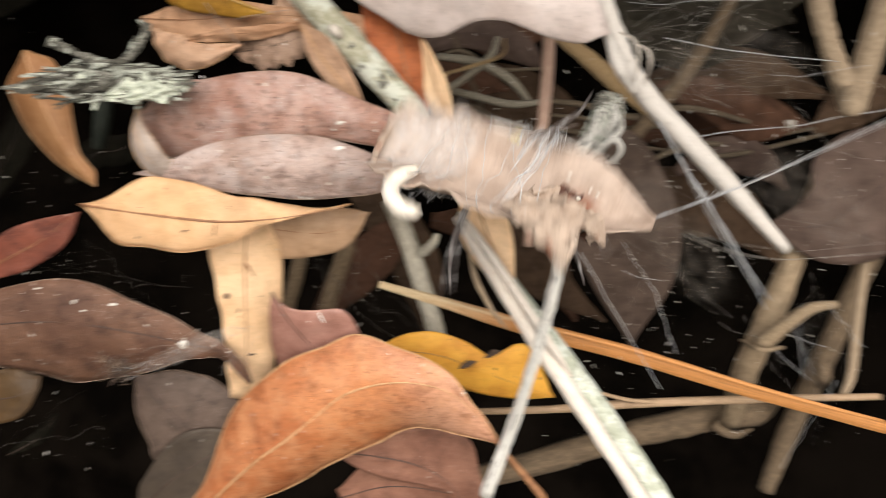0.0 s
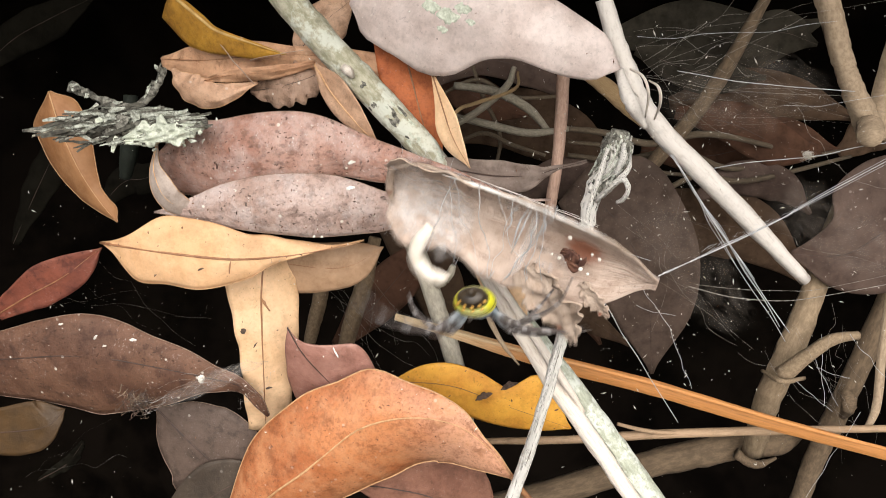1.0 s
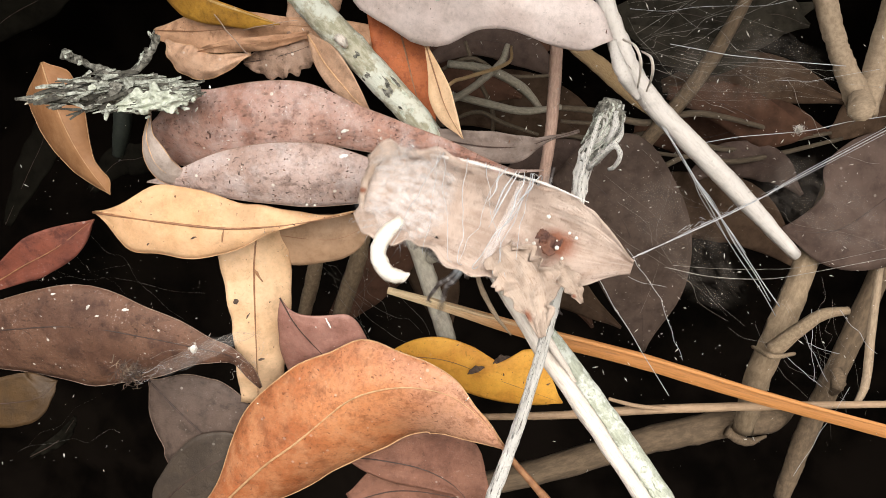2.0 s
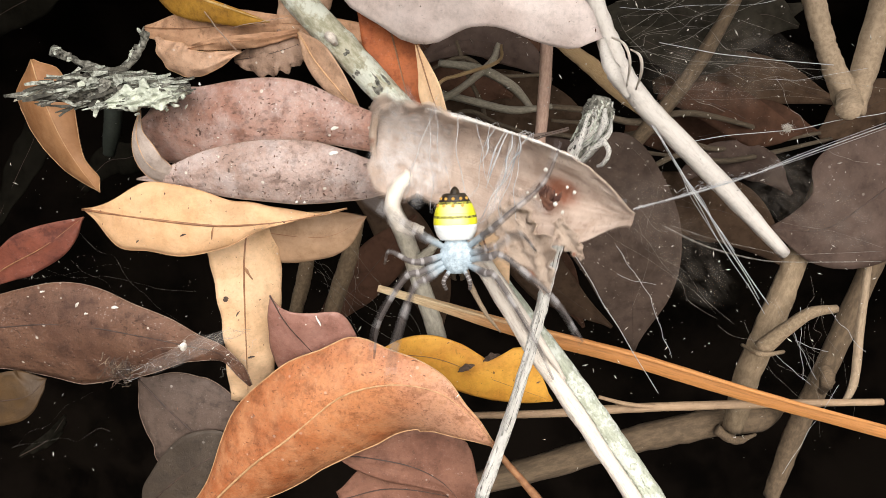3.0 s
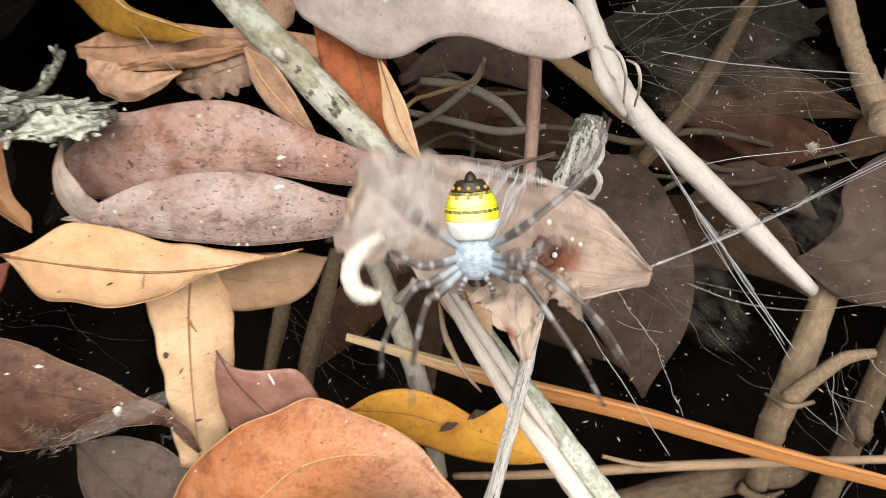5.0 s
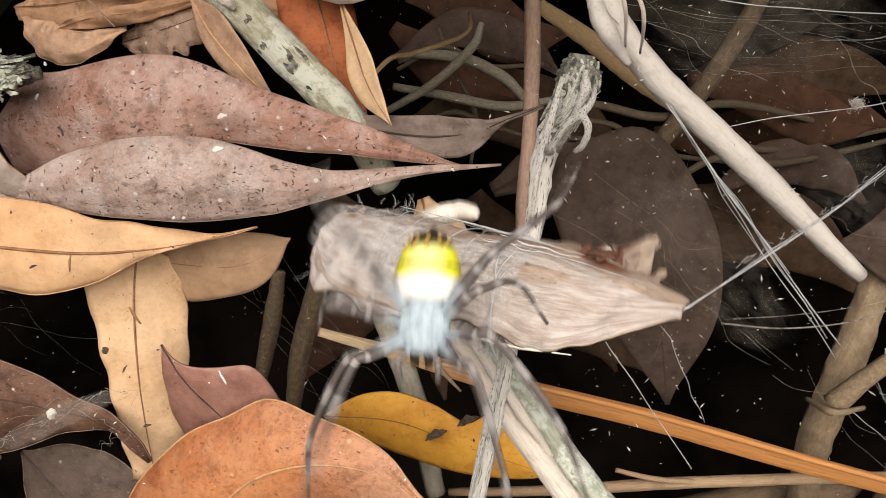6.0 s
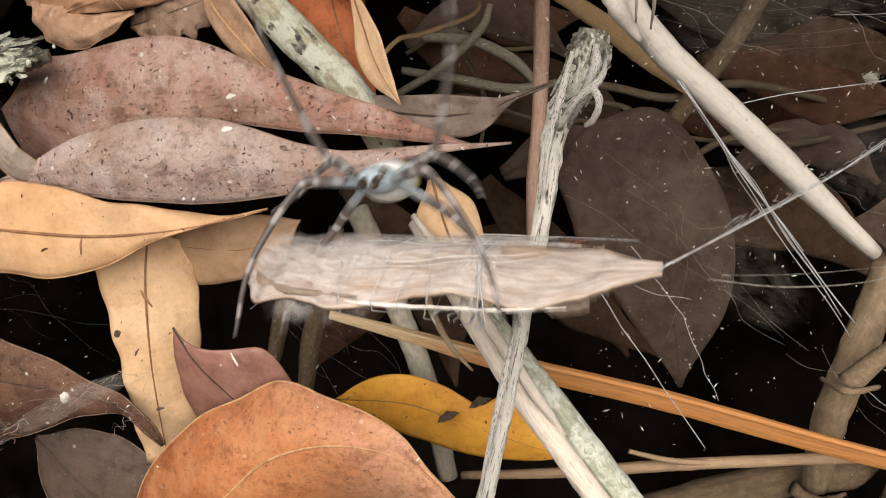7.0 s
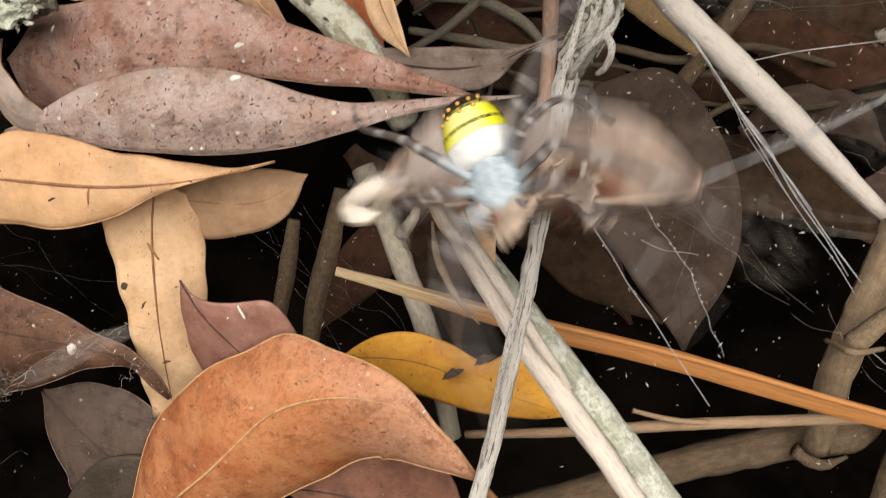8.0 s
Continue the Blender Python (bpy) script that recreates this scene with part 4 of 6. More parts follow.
stem("dark_stalk", "dim dark stalk leaning in the shade", [(0.1261, 0.0800, 0.3604), (0.1131, 0.0740, 0.3296), (0.1060, 0.0740, 0.3099), (0.1015, 0.0760, 0.2911)], [26, 28, 26, 22], STEM_DEEP_SHADE_TONE, 0.12, seed=12, category="stem",
     extra=[("knot", [(0.1099, 0.0660, 0.3318), (0.1102, 0.0640, 0.3296), (0.1096, 0.0660, 0.3255)], [14, 18, 10], STEM_DEEP_SHADE_TONE, 0.3)])
stem("dry_rush", "dim rust-brown blade far in the shade", [(0.0453, 0.0850, 0.4132), (0.0553, 0.0850, 0.4051), (0.0634, 0.0860, 0.3977), (0.0733, 0.0900, 0.3883)], [14, 20, 22, 10], STRAW_PALE, 0.1, flat=0.4, seed=13, category="grass blade")
# back stalks; most are darkened in colour to stand for shade
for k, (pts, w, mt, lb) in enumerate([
        ([(0.0131, 0.0800, 0.3953), (0.0236, 0.0780, 0.3999), (0.0323, 0.0780, 0.4062), (0.0344, 0.0800, 0.4107)], 9, RUSH_HALF_SHADE_TONE, "pale curved rush in the shade"),
        ([(0.0141, 0.0850, 0.4001), (0.0258, 0.0830, 0.3972), (0.0369, 0.0830, 0.3942), (0.0468, 0.0850, 0.3945)], 10, RUSH_HALF_SHADE_TONE, "pale curved rush in the shade"),
        ([(0.0181, 0.0900, 0.4064), (0.0285, 0.0880, 0.4045), (0.0369, 0.0880, 0.3997), (0.0416, 0.0900, 0.3935)], 12, RUSH_HALF_SHADE_TONE, "pale curved rush in the shade"),
        ([(0.0127, 0.0950, 0.4035), (0.0236, 0.0940, 0.4073), (0.0323, 0.0940, 0.4024), (0.0446, 0.0960, 0.4016)], 6, RUSH_SHADE_TONE, "dim thin rush in the shade"),
        ([(0.0148, 0.0950, 0.3899), (0.0242, 0.0940, 0.3933), (0.0317, 0.0940, 0.3899), (0.0404, 0.0960, 0.3863)], 6, RUSH_SHADE_TONE, "dim thin rush in the shade"),
        ([(0.0216, 0.1000, 0.4116), (0.0241, 0.1000, 0.4026), (0.0282, 0.1000, 0.3917), (0.0261, 0.1000, 0.3810)], 6, RUSH_SHADE_TONE, "dim thin rush in the shade"),
        ([(0.0464, 0.0950, 0.3898), (0.0581, 0.0950, 0.3877), (0.0670, 0.1000, 0.3806), (0.0931, 0.1250, 0.3724)], 6, RUSH_SHADE_TONE, "dim thin rush in the shade"),
        ([(0.0684, 0.1000, 0.3729), (0.0802, 0.1000, 0.3785), (0.0941, 0.1050, 0.3756), (0.1270, 0.1300, 0.3767)], 8, RUSH_SHADE_TONE, "dim thin rush in the shade"),
        ([(0.0445, 0.0900, 0.3941), (0.0552, 0.0900, 0.3925), (0.0679, 0.0920, 0.3887), (0.0824, 0.0960, 0.3900), (0.1080, 0.1160, 0.3811)], 9, RUSH_SHADE_TONE, "dim brown blade across the shade"),
        ([(0.0462, 0.1000, 0.3855), (0.0596, 0.1000, 0.3837), (0.0763, 0.1040, 0.3845), (0.0920, 0.1100, 0.3780), (0.1224, 0.1250, 0.3793)], 8, RUSH_SHADE_TONE, "dim brown blade across the shade"),
        ([(0.0614, 0.0920, 0.3765), (0.0734, 0.0900, 0.3904), (0.0836, 0.0900, 0.4038), (0.0954, 0.0950, 0.4231)], 20, STEM_DEEP_SHADE_TONE, "dim tan stem crossing behind"),
        ([(-0.0185, 0.0850, 0.3291), (-0.0144, 0.0840, 0.3428), (-0.0092, 0.0840, 0.3556), (-0.0055, 0.0860, 0.3677)], 24, STEM_SHADE_TONE, "dim brown stalk in the dark gap"),
        ([(-0.0330, 0.1000, 0.3304), (-0.0280, 0.1000, 0.3446), (-0.0239, 0.1000, 0.3583)], 22, STEM_SHADE_TONE, "dim brown stalk in the dark gap"),
        ([(-0.0716, 0.0900, 0.4088), (-0.0724, 0.0880, 0.3998), (-0.0740, 0.0880, 0.3928), (-0.0772, 0.0900, 0.3864)], 24, GREEN_STEM_SHADE_TONE, "dim green stem in the dark"),
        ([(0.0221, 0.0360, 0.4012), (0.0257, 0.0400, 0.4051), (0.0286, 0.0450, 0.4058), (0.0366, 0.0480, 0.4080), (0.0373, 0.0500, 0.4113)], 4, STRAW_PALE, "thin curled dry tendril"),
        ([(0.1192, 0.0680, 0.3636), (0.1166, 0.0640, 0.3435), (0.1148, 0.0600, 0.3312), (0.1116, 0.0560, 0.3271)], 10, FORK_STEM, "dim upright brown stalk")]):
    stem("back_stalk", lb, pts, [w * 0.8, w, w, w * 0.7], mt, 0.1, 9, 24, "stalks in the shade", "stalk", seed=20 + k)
# far leaves; their low colours carry the shade
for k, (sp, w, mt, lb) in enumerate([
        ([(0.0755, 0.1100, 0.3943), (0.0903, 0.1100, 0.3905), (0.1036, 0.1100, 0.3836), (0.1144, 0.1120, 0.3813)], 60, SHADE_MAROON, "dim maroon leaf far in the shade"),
        ([(0.0815, 0.1100, 0.3705), (0.0920, 0.1100, 0.3749), (0.1039, 0.1100, 0.3728), (0.1121, 0.1120, 0.3642)], 50, DUSKY_SHADE_TONE, "dim brown leaf far in the shade"),
        ([(0.0088, 0.1100, 0.4060), (0.0235, 0.1100, 0.4113), (0.0376, 0.1100, 0.4073), (0.0465, 0.1120, 0.3989)], 46, DUSKY_SHADE_TONE, "dim brown leaf far in the shade"),
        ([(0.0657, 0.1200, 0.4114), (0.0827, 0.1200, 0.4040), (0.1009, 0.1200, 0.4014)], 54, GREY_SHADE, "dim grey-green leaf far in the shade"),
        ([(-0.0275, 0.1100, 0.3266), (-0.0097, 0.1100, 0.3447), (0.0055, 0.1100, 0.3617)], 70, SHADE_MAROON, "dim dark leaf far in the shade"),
        ([(0.0304, 0.1000, 0.3745), (0.0429, 0.1000, 0.3786), (0.0550, 0.1000, 0.3750), (0.0638, 0.1000, 0.3621)], 60, DUSKY_SHADE_TONE, "dim brown leaf far in the shade"),
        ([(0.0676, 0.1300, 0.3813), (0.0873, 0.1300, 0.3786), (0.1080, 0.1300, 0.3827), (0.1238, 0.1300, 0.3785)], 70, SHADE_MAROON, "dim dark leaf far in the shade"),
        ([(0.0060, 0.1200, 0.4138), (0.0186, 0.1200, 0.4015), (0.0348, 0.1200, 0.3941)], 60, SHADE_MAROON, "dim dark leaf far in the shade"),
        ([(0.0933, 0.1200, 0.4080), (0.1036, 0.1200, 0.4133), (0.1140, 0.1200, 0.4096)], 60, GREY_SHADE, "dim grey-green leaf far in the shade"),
        ([(-0.1465, 0.1300, 0.4162), (-0.1319, 0.1300, 0.4262), (-0.1165, 0.1300, 0.4323), (-0.0997, 0.1300, 0.4379)], 60, DIM_SHADE_TONE, "dim grey-brown leaf far in the shade"),
        ([(-0.1462, 0.1300, 0.3582), (-0.1340, 0.1300, 0.3757), (-0.1250, 0.1300, 0.3888), (-0.1201, 0.1300, 0.4036)], 55, DIM_SHADE_TONE, "dim grey-brown leaf far in the shade"),
        ([(-0.1060, 0.1200, 0.3708), (-0.0955, 0.1200, 0.3797), (-0.0865, 0.1200, 0.3811), (-0.0719, 0.1200, 0.3876)], 50, DIM_SHADE_TONE, "dim grey-brown leaf far in the shade"),
        ([(0.0023, 0.1400, 0.3869), (0.0246, 0.1400, 0.3912), (0.0457, 0.1400, 0.3847), (0.0629, 0.1400, 0.3713)], 100, UMBER_SHADE_TONE, "broad umber leaf far in the shade"),
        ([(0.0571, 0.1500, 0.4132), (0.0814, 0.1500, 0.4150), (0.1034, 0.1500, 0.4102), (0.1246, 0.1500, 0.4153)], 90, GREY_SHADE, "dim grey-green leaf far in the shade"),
        ([(0.0773, 0.1450, 0.3931), (0.0961, 0.1450, 0.3955), (0.1143, 0.1450, 0.3927), (0.1341, 0.1450, 0.3848)], 70, UMBER_SHADE_TONE, "broad umber leaf far in the shade"),
        ([(0.0669, 0.1500, 0.3639), (0.0849, 0.1500, 0.3538), (0.1045, 0.1500, 0.3493), (0.1244, 0.1500, 0.3296)], 110, UMBER_SHADE_TONE, "broad umber leaf far in the shade"),
        ([(0.1267, 0.1400, 0.3754), (0.1359, 0.1400, 0.3817), (0.1451, 0.1400, 0.3862), (0.1577, 0.1400, 0.3840)], 70, UMBER_SHADE_TONE, "broad umber leaf far in the shade"),
        ([(-0.0219, 0.1400, 0.3693), (-0.0080, 0.1400, 0.3514), (0.0022, 0.1400, 0.3314), (0.0045, 0.1400, 0.3068)], 90, UMBER_SHADE_TONE, "broad umber leaf far in the shade"),
        ([(0.0207, 0.1300, 0.3694), (0.0323, 0.1300, 0.3507), (0.0441, 0.1300, 0.3336), (0.0633, 0.1300, 0.3182)], 80, UMBER_SHADE_TONE, "broad umber leaf far in the shade"),
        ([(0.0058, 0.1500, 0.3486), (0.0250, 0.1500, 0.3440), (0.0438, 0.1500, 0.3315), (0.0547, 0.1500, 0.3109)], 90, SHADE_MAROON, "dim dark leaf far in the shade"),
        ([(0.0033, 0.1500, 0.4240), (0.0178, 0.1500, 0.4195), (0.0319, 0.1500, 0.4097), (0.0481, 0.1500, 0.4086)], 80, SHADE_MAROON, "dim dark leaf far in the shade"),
        ([(-0.0927, 0.0500, 0.3138), (-0.0837, 0.0500, 0.3187), (-0.0777, 0.0500, 0.3252)], 16, DIM_SHADE_TONE, "small shrivelled leaf hanging in the dark"),
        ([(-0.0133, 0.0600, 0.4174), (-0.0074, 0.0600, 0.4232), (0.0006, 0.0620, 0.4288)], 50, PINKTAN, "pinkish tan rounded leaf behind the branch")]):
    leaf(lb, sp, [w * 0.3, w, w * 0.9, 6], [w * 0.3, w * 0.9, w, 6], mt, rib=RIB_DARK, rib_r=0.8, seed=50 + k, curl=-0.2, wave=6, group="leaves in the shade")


for ob in [o for o in scene.objects if o.parent is None and o.get("group") == "dead leaves"]:
    n = {"long rose": 200, "greyish rose": 200, "large orange": 60, "long dark": 110, "hanging tan": 26, "ochre yell": 40, "large pale": 24, "mustard ye": 20, "grey-brown": 16, "rose-brown": 24, "small rose": 12, "tan-orange": 20, "narrow bro": 10}
    for key, count in n.items():
        if ob["label"].startswith(key):
            flecks(ob, count, count + len(ob["label"]))
            if key in ("hanging tan", "ochre yell", "large orange", "mustard ye"):
                flecks(ob, 7, 7 + count, (FLECK,), 1.9)

# single husks and marks that stand out on the leaves
for head, at, turn, ln, w, mt in [
        ("long rose", (0.0104, 0.0120, 0.3998), 0.2, 7, 3.2, SPECK),
        ("long rose", (-0.0172, 0.0140, 0.4046), 0.9, 5, 2.0, SPECK),
        ("greyish rose", (0.0106, 0.0090, 0.3959), 0.1, 8, 4.0, SPECK),
        ("greyish rose", (0.0033, 0.0085, 0.3876), 0.0, 2.5, 2.2, SPECK),
        ("greyish rose", (0.0047, 0.0085, 0.3875), 0.0, 2.5, 2.0, SPECK),
        ("small rose", (0.0027, 0.0155, 0.3630), -1.2, 11, 2.2, SPECK),
        ("long dark", (-0.0360, 0.0115, 0.3675), 0.0, 7, 3.0, SPECK),
        ("long dark", (-0.0434, 0.0110, 0.3683), 0.8, 6, 2.6, DUST),
        ("long dark", (-0.0505, 0.0115, 0.3709), 0.2, 5, 2.0, DUST),
        ("long dark", (-0.0422, 0.0115, 0.3663), 0.1, 4, 1.8, SPECK),
        ("hanging tan", (-0.0152, 0.0155, 0.3675), 0.6, 6, 5.5, DEBRIS),
        ("hanging tan", (-0.0111, 0.0180, 0.3720), -1.1, 15, 3.0, RIB),
        ("hanging tan", (-0.0140, 0.0175, 0.3639), 0.9, 7, 1.6, DEBRIS),
        ("hanging tan", (-0.0130, 0.0190, 0.3541), 0.2, 7, 2.5, DEBRIS),
        ("ochre yellow", (-0.0130, 0.0085, 0.3824), 1.3, 12, 1.8, RIB),
        ("ochre yellow", (-0.0184, 0.0080, 0.3823), 0.3, 6, 1.8, DEBRIS),
        ("ochre yellow", (-0.0276, 0.0085, 0.3812), 0.6, 3, 1.4, DEBRIS)]:
    root = next(o for o in scene.objects if o.parent is None and o.get("label", "").startswith(head))
    d = np.array((math.cos(turn), 0, math.sin(turn))) * ln * UNIT
    q = np.array(at)
    part("husk_flake" if mt in (SPECK, DUST) else "dark_mark", blade_data("husk_flake", [q - d, q + np.array((0, -1, 0.6)) * UNIT, q + d], [w * 0.4, w, w * 0.5], [w * 0.5, w * 0.8, w * 0.3], mt, tuple(root.location), n=6, m=2, jag=0.7, seed=ln, thick=1, crumple=0.6), root, "pale husk flake" if mt in (SPECK, DUST) else "dark gnawed mark")


# ---- lichen twig ----
def lichen_twig():
    root = thing("lichen_twig", (-0.0323, 0.0120, 0.4085), "flaky dead twig covered with grey-green lichen", "twig")
    o = (-0.0323, 0.0120, 0.4085)
    part("core", tube_data("core", [(-0.0523, 0.0140, 0.4082), (-0.0430, 0.0130, 0.4083), (-0.0323, 0.0120, 0.4089), (-0.0226, 0.0120, 0.4079), (-0.0159, 0.0140, 0.4076)], [3 * UNIT, 14 * UNIT, 31 * UNIT, 29 * UNIT, 8 * UNIT], WEATHERED, o, 10, 36, 0.5, 4), root)
    part("side_spur", tube_data("side_spur", [(-0.0285, 0.0100, 0.4104), (-0.0237, 0.0090, 0.4133), (-0.0216, 0.0090, 0.4154), (-0.0208, 0.0100, 0.4180)], [10 * UNIT, 7 * UNIT, 6 * UNIT, 8 * UNIT], WEATHERED, o, 8, 16, 0.5, 5), root)
    part("side_spur", tube_data("side_spur", [(-0.0281, 0.0100, 0.4104), (-0.0341, 0.0100, 0.4136), (-0.0387, 0.0100, 0.4159)], [14 * UNIT, 6 * UNIT, 10 * UNIT], WEATHERED, o, 8, 16, 0.8, 6), root)
    a, b = np.array((-0.0434, 0.0100, 0.4082)), np.array((-0.0153, 0.0100, 0.4077))
    rnd = random.Random(5)

    def flake(q, ang, ln, w, mt, k):
        d = np.array((math.cos(ang), rnd.uniform(-0.3, 0.3), math.sin(ang))) * ln * UNIT
        nrm = np.array((rnd.uniform(-0.3, 0.3), -1, rnd.uniform(-0.4, 0.6)))
        part("flake", blade_data("flake", [q - d * 0.6, q + np.array((0, -1, 0.5)) * UNIT, q + d * 0.6], [w * 0.5, w, w * 0.6], [w * 0.6, w, w * 0.3], mt, o, n=4, m=1, jag=0.9, seed=k, facing=nrm, thick=1.5, tilt=rnd.uniform(-0.4, 0.4), smooth=False, crumple=0.8), root)

    for k in range(170):  # bark fibres along the twig
        s = rnd.random() ** 0.9
        q = a + (b - a) * s + np.array((0, rnd.uniform(-24, -4), rnd.uniform(-28, 46) * (0.35 + 0.65 * math.sin(math.pi * s)))) * UNIT
        flake(q, rnd.gauss(0.06, 0.16), rnd.uniform(12, 60), rnd.uniform(0.8, 4.0), (WEATHERED, DARK_BARK, CRUST, CRUST, DARK_BARK)[k % 5], k)
    for k in range(90):  # pale crust on the lower side
        u, v = rnd.gauss(0, 0.5), rnd.gauss(0, 0.45)
        q = np.array((-0.0206, 0.0078, 0.4074)) + np.array((u * 50, rnd.uniform(-4, 4) + 8 * abs(v), v * 26 + u * 3)) * UNIT
        flake(q, rnd.uniform(-0.7, 0.9), rnd.uniform(4, 12), rnd.uniform(1.5, 4.5), CRUST if k % 6 else LICHEN, 200 + k)
    part("lichen_mat", blade_data("lichen_mat", [(-0.0289, 0.0078, 0.4063), (-0.0229, 0.0070, 0.4068), (-0.0187, 0.0070, 0.4071), (-0.0150, 0.0092, 0.4077)], [8, 20, 24, 20, 8], [6, 15, 18, 16, 6], LICHEN, o, n=60, m=12, jag=0.9, seed=9, thick=8, crumple=11, curl=-0.3), root, "pale grey-green lichen crust")
    for k in range(26):  # crusty knob and spur
        c0, c1 = (((-0.0379, 0.0085, 0.4161), (-0.0347, 0.0090, 0.4145)), ((-0.0207, 0.0085, 0.4178), (-0.0236, 0.0090, 0.4136)))[k % 2]
        q = np.array(c0) + (np.array(c1) - np.array(c0)) * rnd.random() + np.array((rnd.uniform(-4, 4), rnd.uniform(-5, 0), rnd.uniform(-6, 6))) * UNIT
        flake(q, rnd.uniform(-0.4, 0.6) if k % 2 == 0 else rnd.gauss(1.2, 0.2), rnd.uniform(5, 16), rnd.uniform(2, 5), CRUST if k % 4 < 2 else WEATHERED, 300 + k)
    for k, (p, ln, w, mt) in enumerate([((-0.0257, 0.0070, 0.4104), 14, 11, CRUST), ((-0.0326, 0.0070, 0.4099), 10, 5, LICHEN), ((-0.0281, 0.0075, 0.4098), 12, 10, WEATHERED), ((-0.0369, 0.0085, 0.4084), 14, 8, CRUST), ((-0.0341, 0.0085, 0.4118), 20, 7, CRUST), ((-0.0313, 0.0085, 0.4055), 26, 4, LICHEN), ((-0.0128, 0.0110, 0.4087), 4, 2, SPECK)]):
        flake(np.array(p), 0.3 * k - 0.4, ln, w, mt, 400 + k)
    for k in range(14):  # thin fibres at the frayed end
        q = np.array((-0.0439, 0.0105, 0.4082)) + np.array((rnd.uniform(-28, 20), rnd.uniform(-6, 2), rnd.uniform(-7, 6))) * UNIT
        flake(q, rnd.gauss(0.05, 0.12), rnd.uniform(20, 40), rnd.uniform(0.6, 1.4), PALE_STEM, 500 + k)


lichen_twig()


# ---- silk ----
def thread_data(name, a, b, r, origin, sag=0.0, seed=0, material=None, slack=3.0):
    a, b = np.array(a, float), np.array(b, float)
    rnd = random.Random(seed)
    pts = []
    for i in range(7):
        s = i / 6
        p = a + (b - a) * s
        p[2] -= sag * 4 * s * (1 - s)
        if 0 < i < 6:
            p += np.array((rnd.uniform(-1, 1), rnd.uniform(-1, 1), rnd.uniform(-1, 1))) * slack * UNIT
        pts.append(p)
    return tube_data(name, pts, [r * UNIT, r * UNIT], material or SILK, origin, 5, 18, 0.2, seed)


def web(label, origin, lines, name="spider_web", slack=3.0, material=None):
    root = thing(name, origin, label, "spider web")
    for k, (a, b, r, sag) in enumerate(lines):
        part("thread", thread_data("thread", a, b, r, origin, sag * UNIT, k, material, slack), root)
    return root


web("white silk threads strung along the bleached branch", (0.0665, 0.0340, 0.3952), [
    ((0.0665, 0.0340, 0.3952), (0.0910, 0.0420, 0.3561), 1.1, 4), ((0.0671, 0.0350, 0.3948), (0.0891, 0.0420, 0.3573), 0.9, -3), ((0.0675, 0.0340, 0.3936), (0.0835, 0.0400, 0.3683), 0.8, 2), ((0.0692, 0.0350, 0.3912), (0.0905, 0.0430, 0.3537), 0.7, 5), ((0.0673, 0.0360, 0.3940), (0.0862, 0.0420, 0.3628), 0.5, -6), ((0.0683, 0.0350, 0.3922), (0.0802, 0.0400, 0.3706), 0.5, 6)])
beaded_web = web("loose dusty threads with caught specks", (0.0590, 0.0220, 0.3748), [
    ((0.0590, 0.0220, 0.3748), (0.0653, 0.0230, 0.3646), 0.42, 2), ((0.0653, 0.0230, 0.3646), (0.0694, 0.0240, 0.3518), 0.42, 2), ((0.0516, 0.0300, 0.3707), (0.0680, 0.0340, 0.3397), 0.75, 2), ((0.0592, 0.0230, 0.3691), (0.0664, 0.0240, 0.3665), 0.3, 3)])
beaded_lines = [((0.0590, 0.0220, 0.3748), (0.0653, 0.0230, 0.3646)), ((0.0653, 0.0230, 0.3646), (0.0694, 0.0240, 0.3518)), ((0.0516, 0.0300, 0.3707), (0.0680, 0.0340, 0.3397))]
web("fine web in the dark gap beside the pale leaf", (0.0615, 0.0340, 0.4107), [
    ((0.0620, 0.0420, 0.4095), (0.1040, 0.0500, 0.4026), 0.26, 10), ((0.0625, 0.0340, 0.4107), (0.0807, 0.0300, 0.4174), 0.26, 3), ((0.0620, 0.0340, 0.4102), (0.0740, 0.0300, 0.4130), 0.26, -4), ((0.0635, 0.0340, 0.4086), (0.0916, 0.0400, 0.4189), 0.26, 6), ((0.0616, 0.0340, 0.4128), (0.0721, 0.0300, 0.4190), 0.26, 2),
    ((0.0645, 0.0340, 0.4064), (0.0800, 0.0350, 0.3971), 0.26, 4), ((0.0924, 0.0500, 0.4017), (0.0992, 0.0500, 0.3900), 0.26, 6), ((0.0992, 0.0500, 0.3900), (0.1112, 0.0500, 0.3837), 0.26, 3)], slack=9.0, material=DUSTY_SILK)
web("fine web between the shaded stems", (0.0997, 0.0500, 0.3475), [
    ((0.0974, 0.0500, 0.3487), (0.1042, 0.0520, 0.3348), 0.42, 2), ((0.0987, 0.0500, 0.3449), (0.1063, 0.0520, 0.3415), 0.42, 2), ((0.0941, 0.0500, 0.3423), (0.1031, 0.0520, 0.3335), 0.42, 2), ((0.0995, 0.0500, 0.3526), (0.1007, 0.0500, 0.3357), 0.42, 0), ((0.1052, 0.0500, 0.3525), (0.1134, 0.0500, 0.3422), 0.42, 3), ((0.0974, 0.0500, 0.3124), (0.1089, 0.0520, 0.3335), 0.42, 2)])


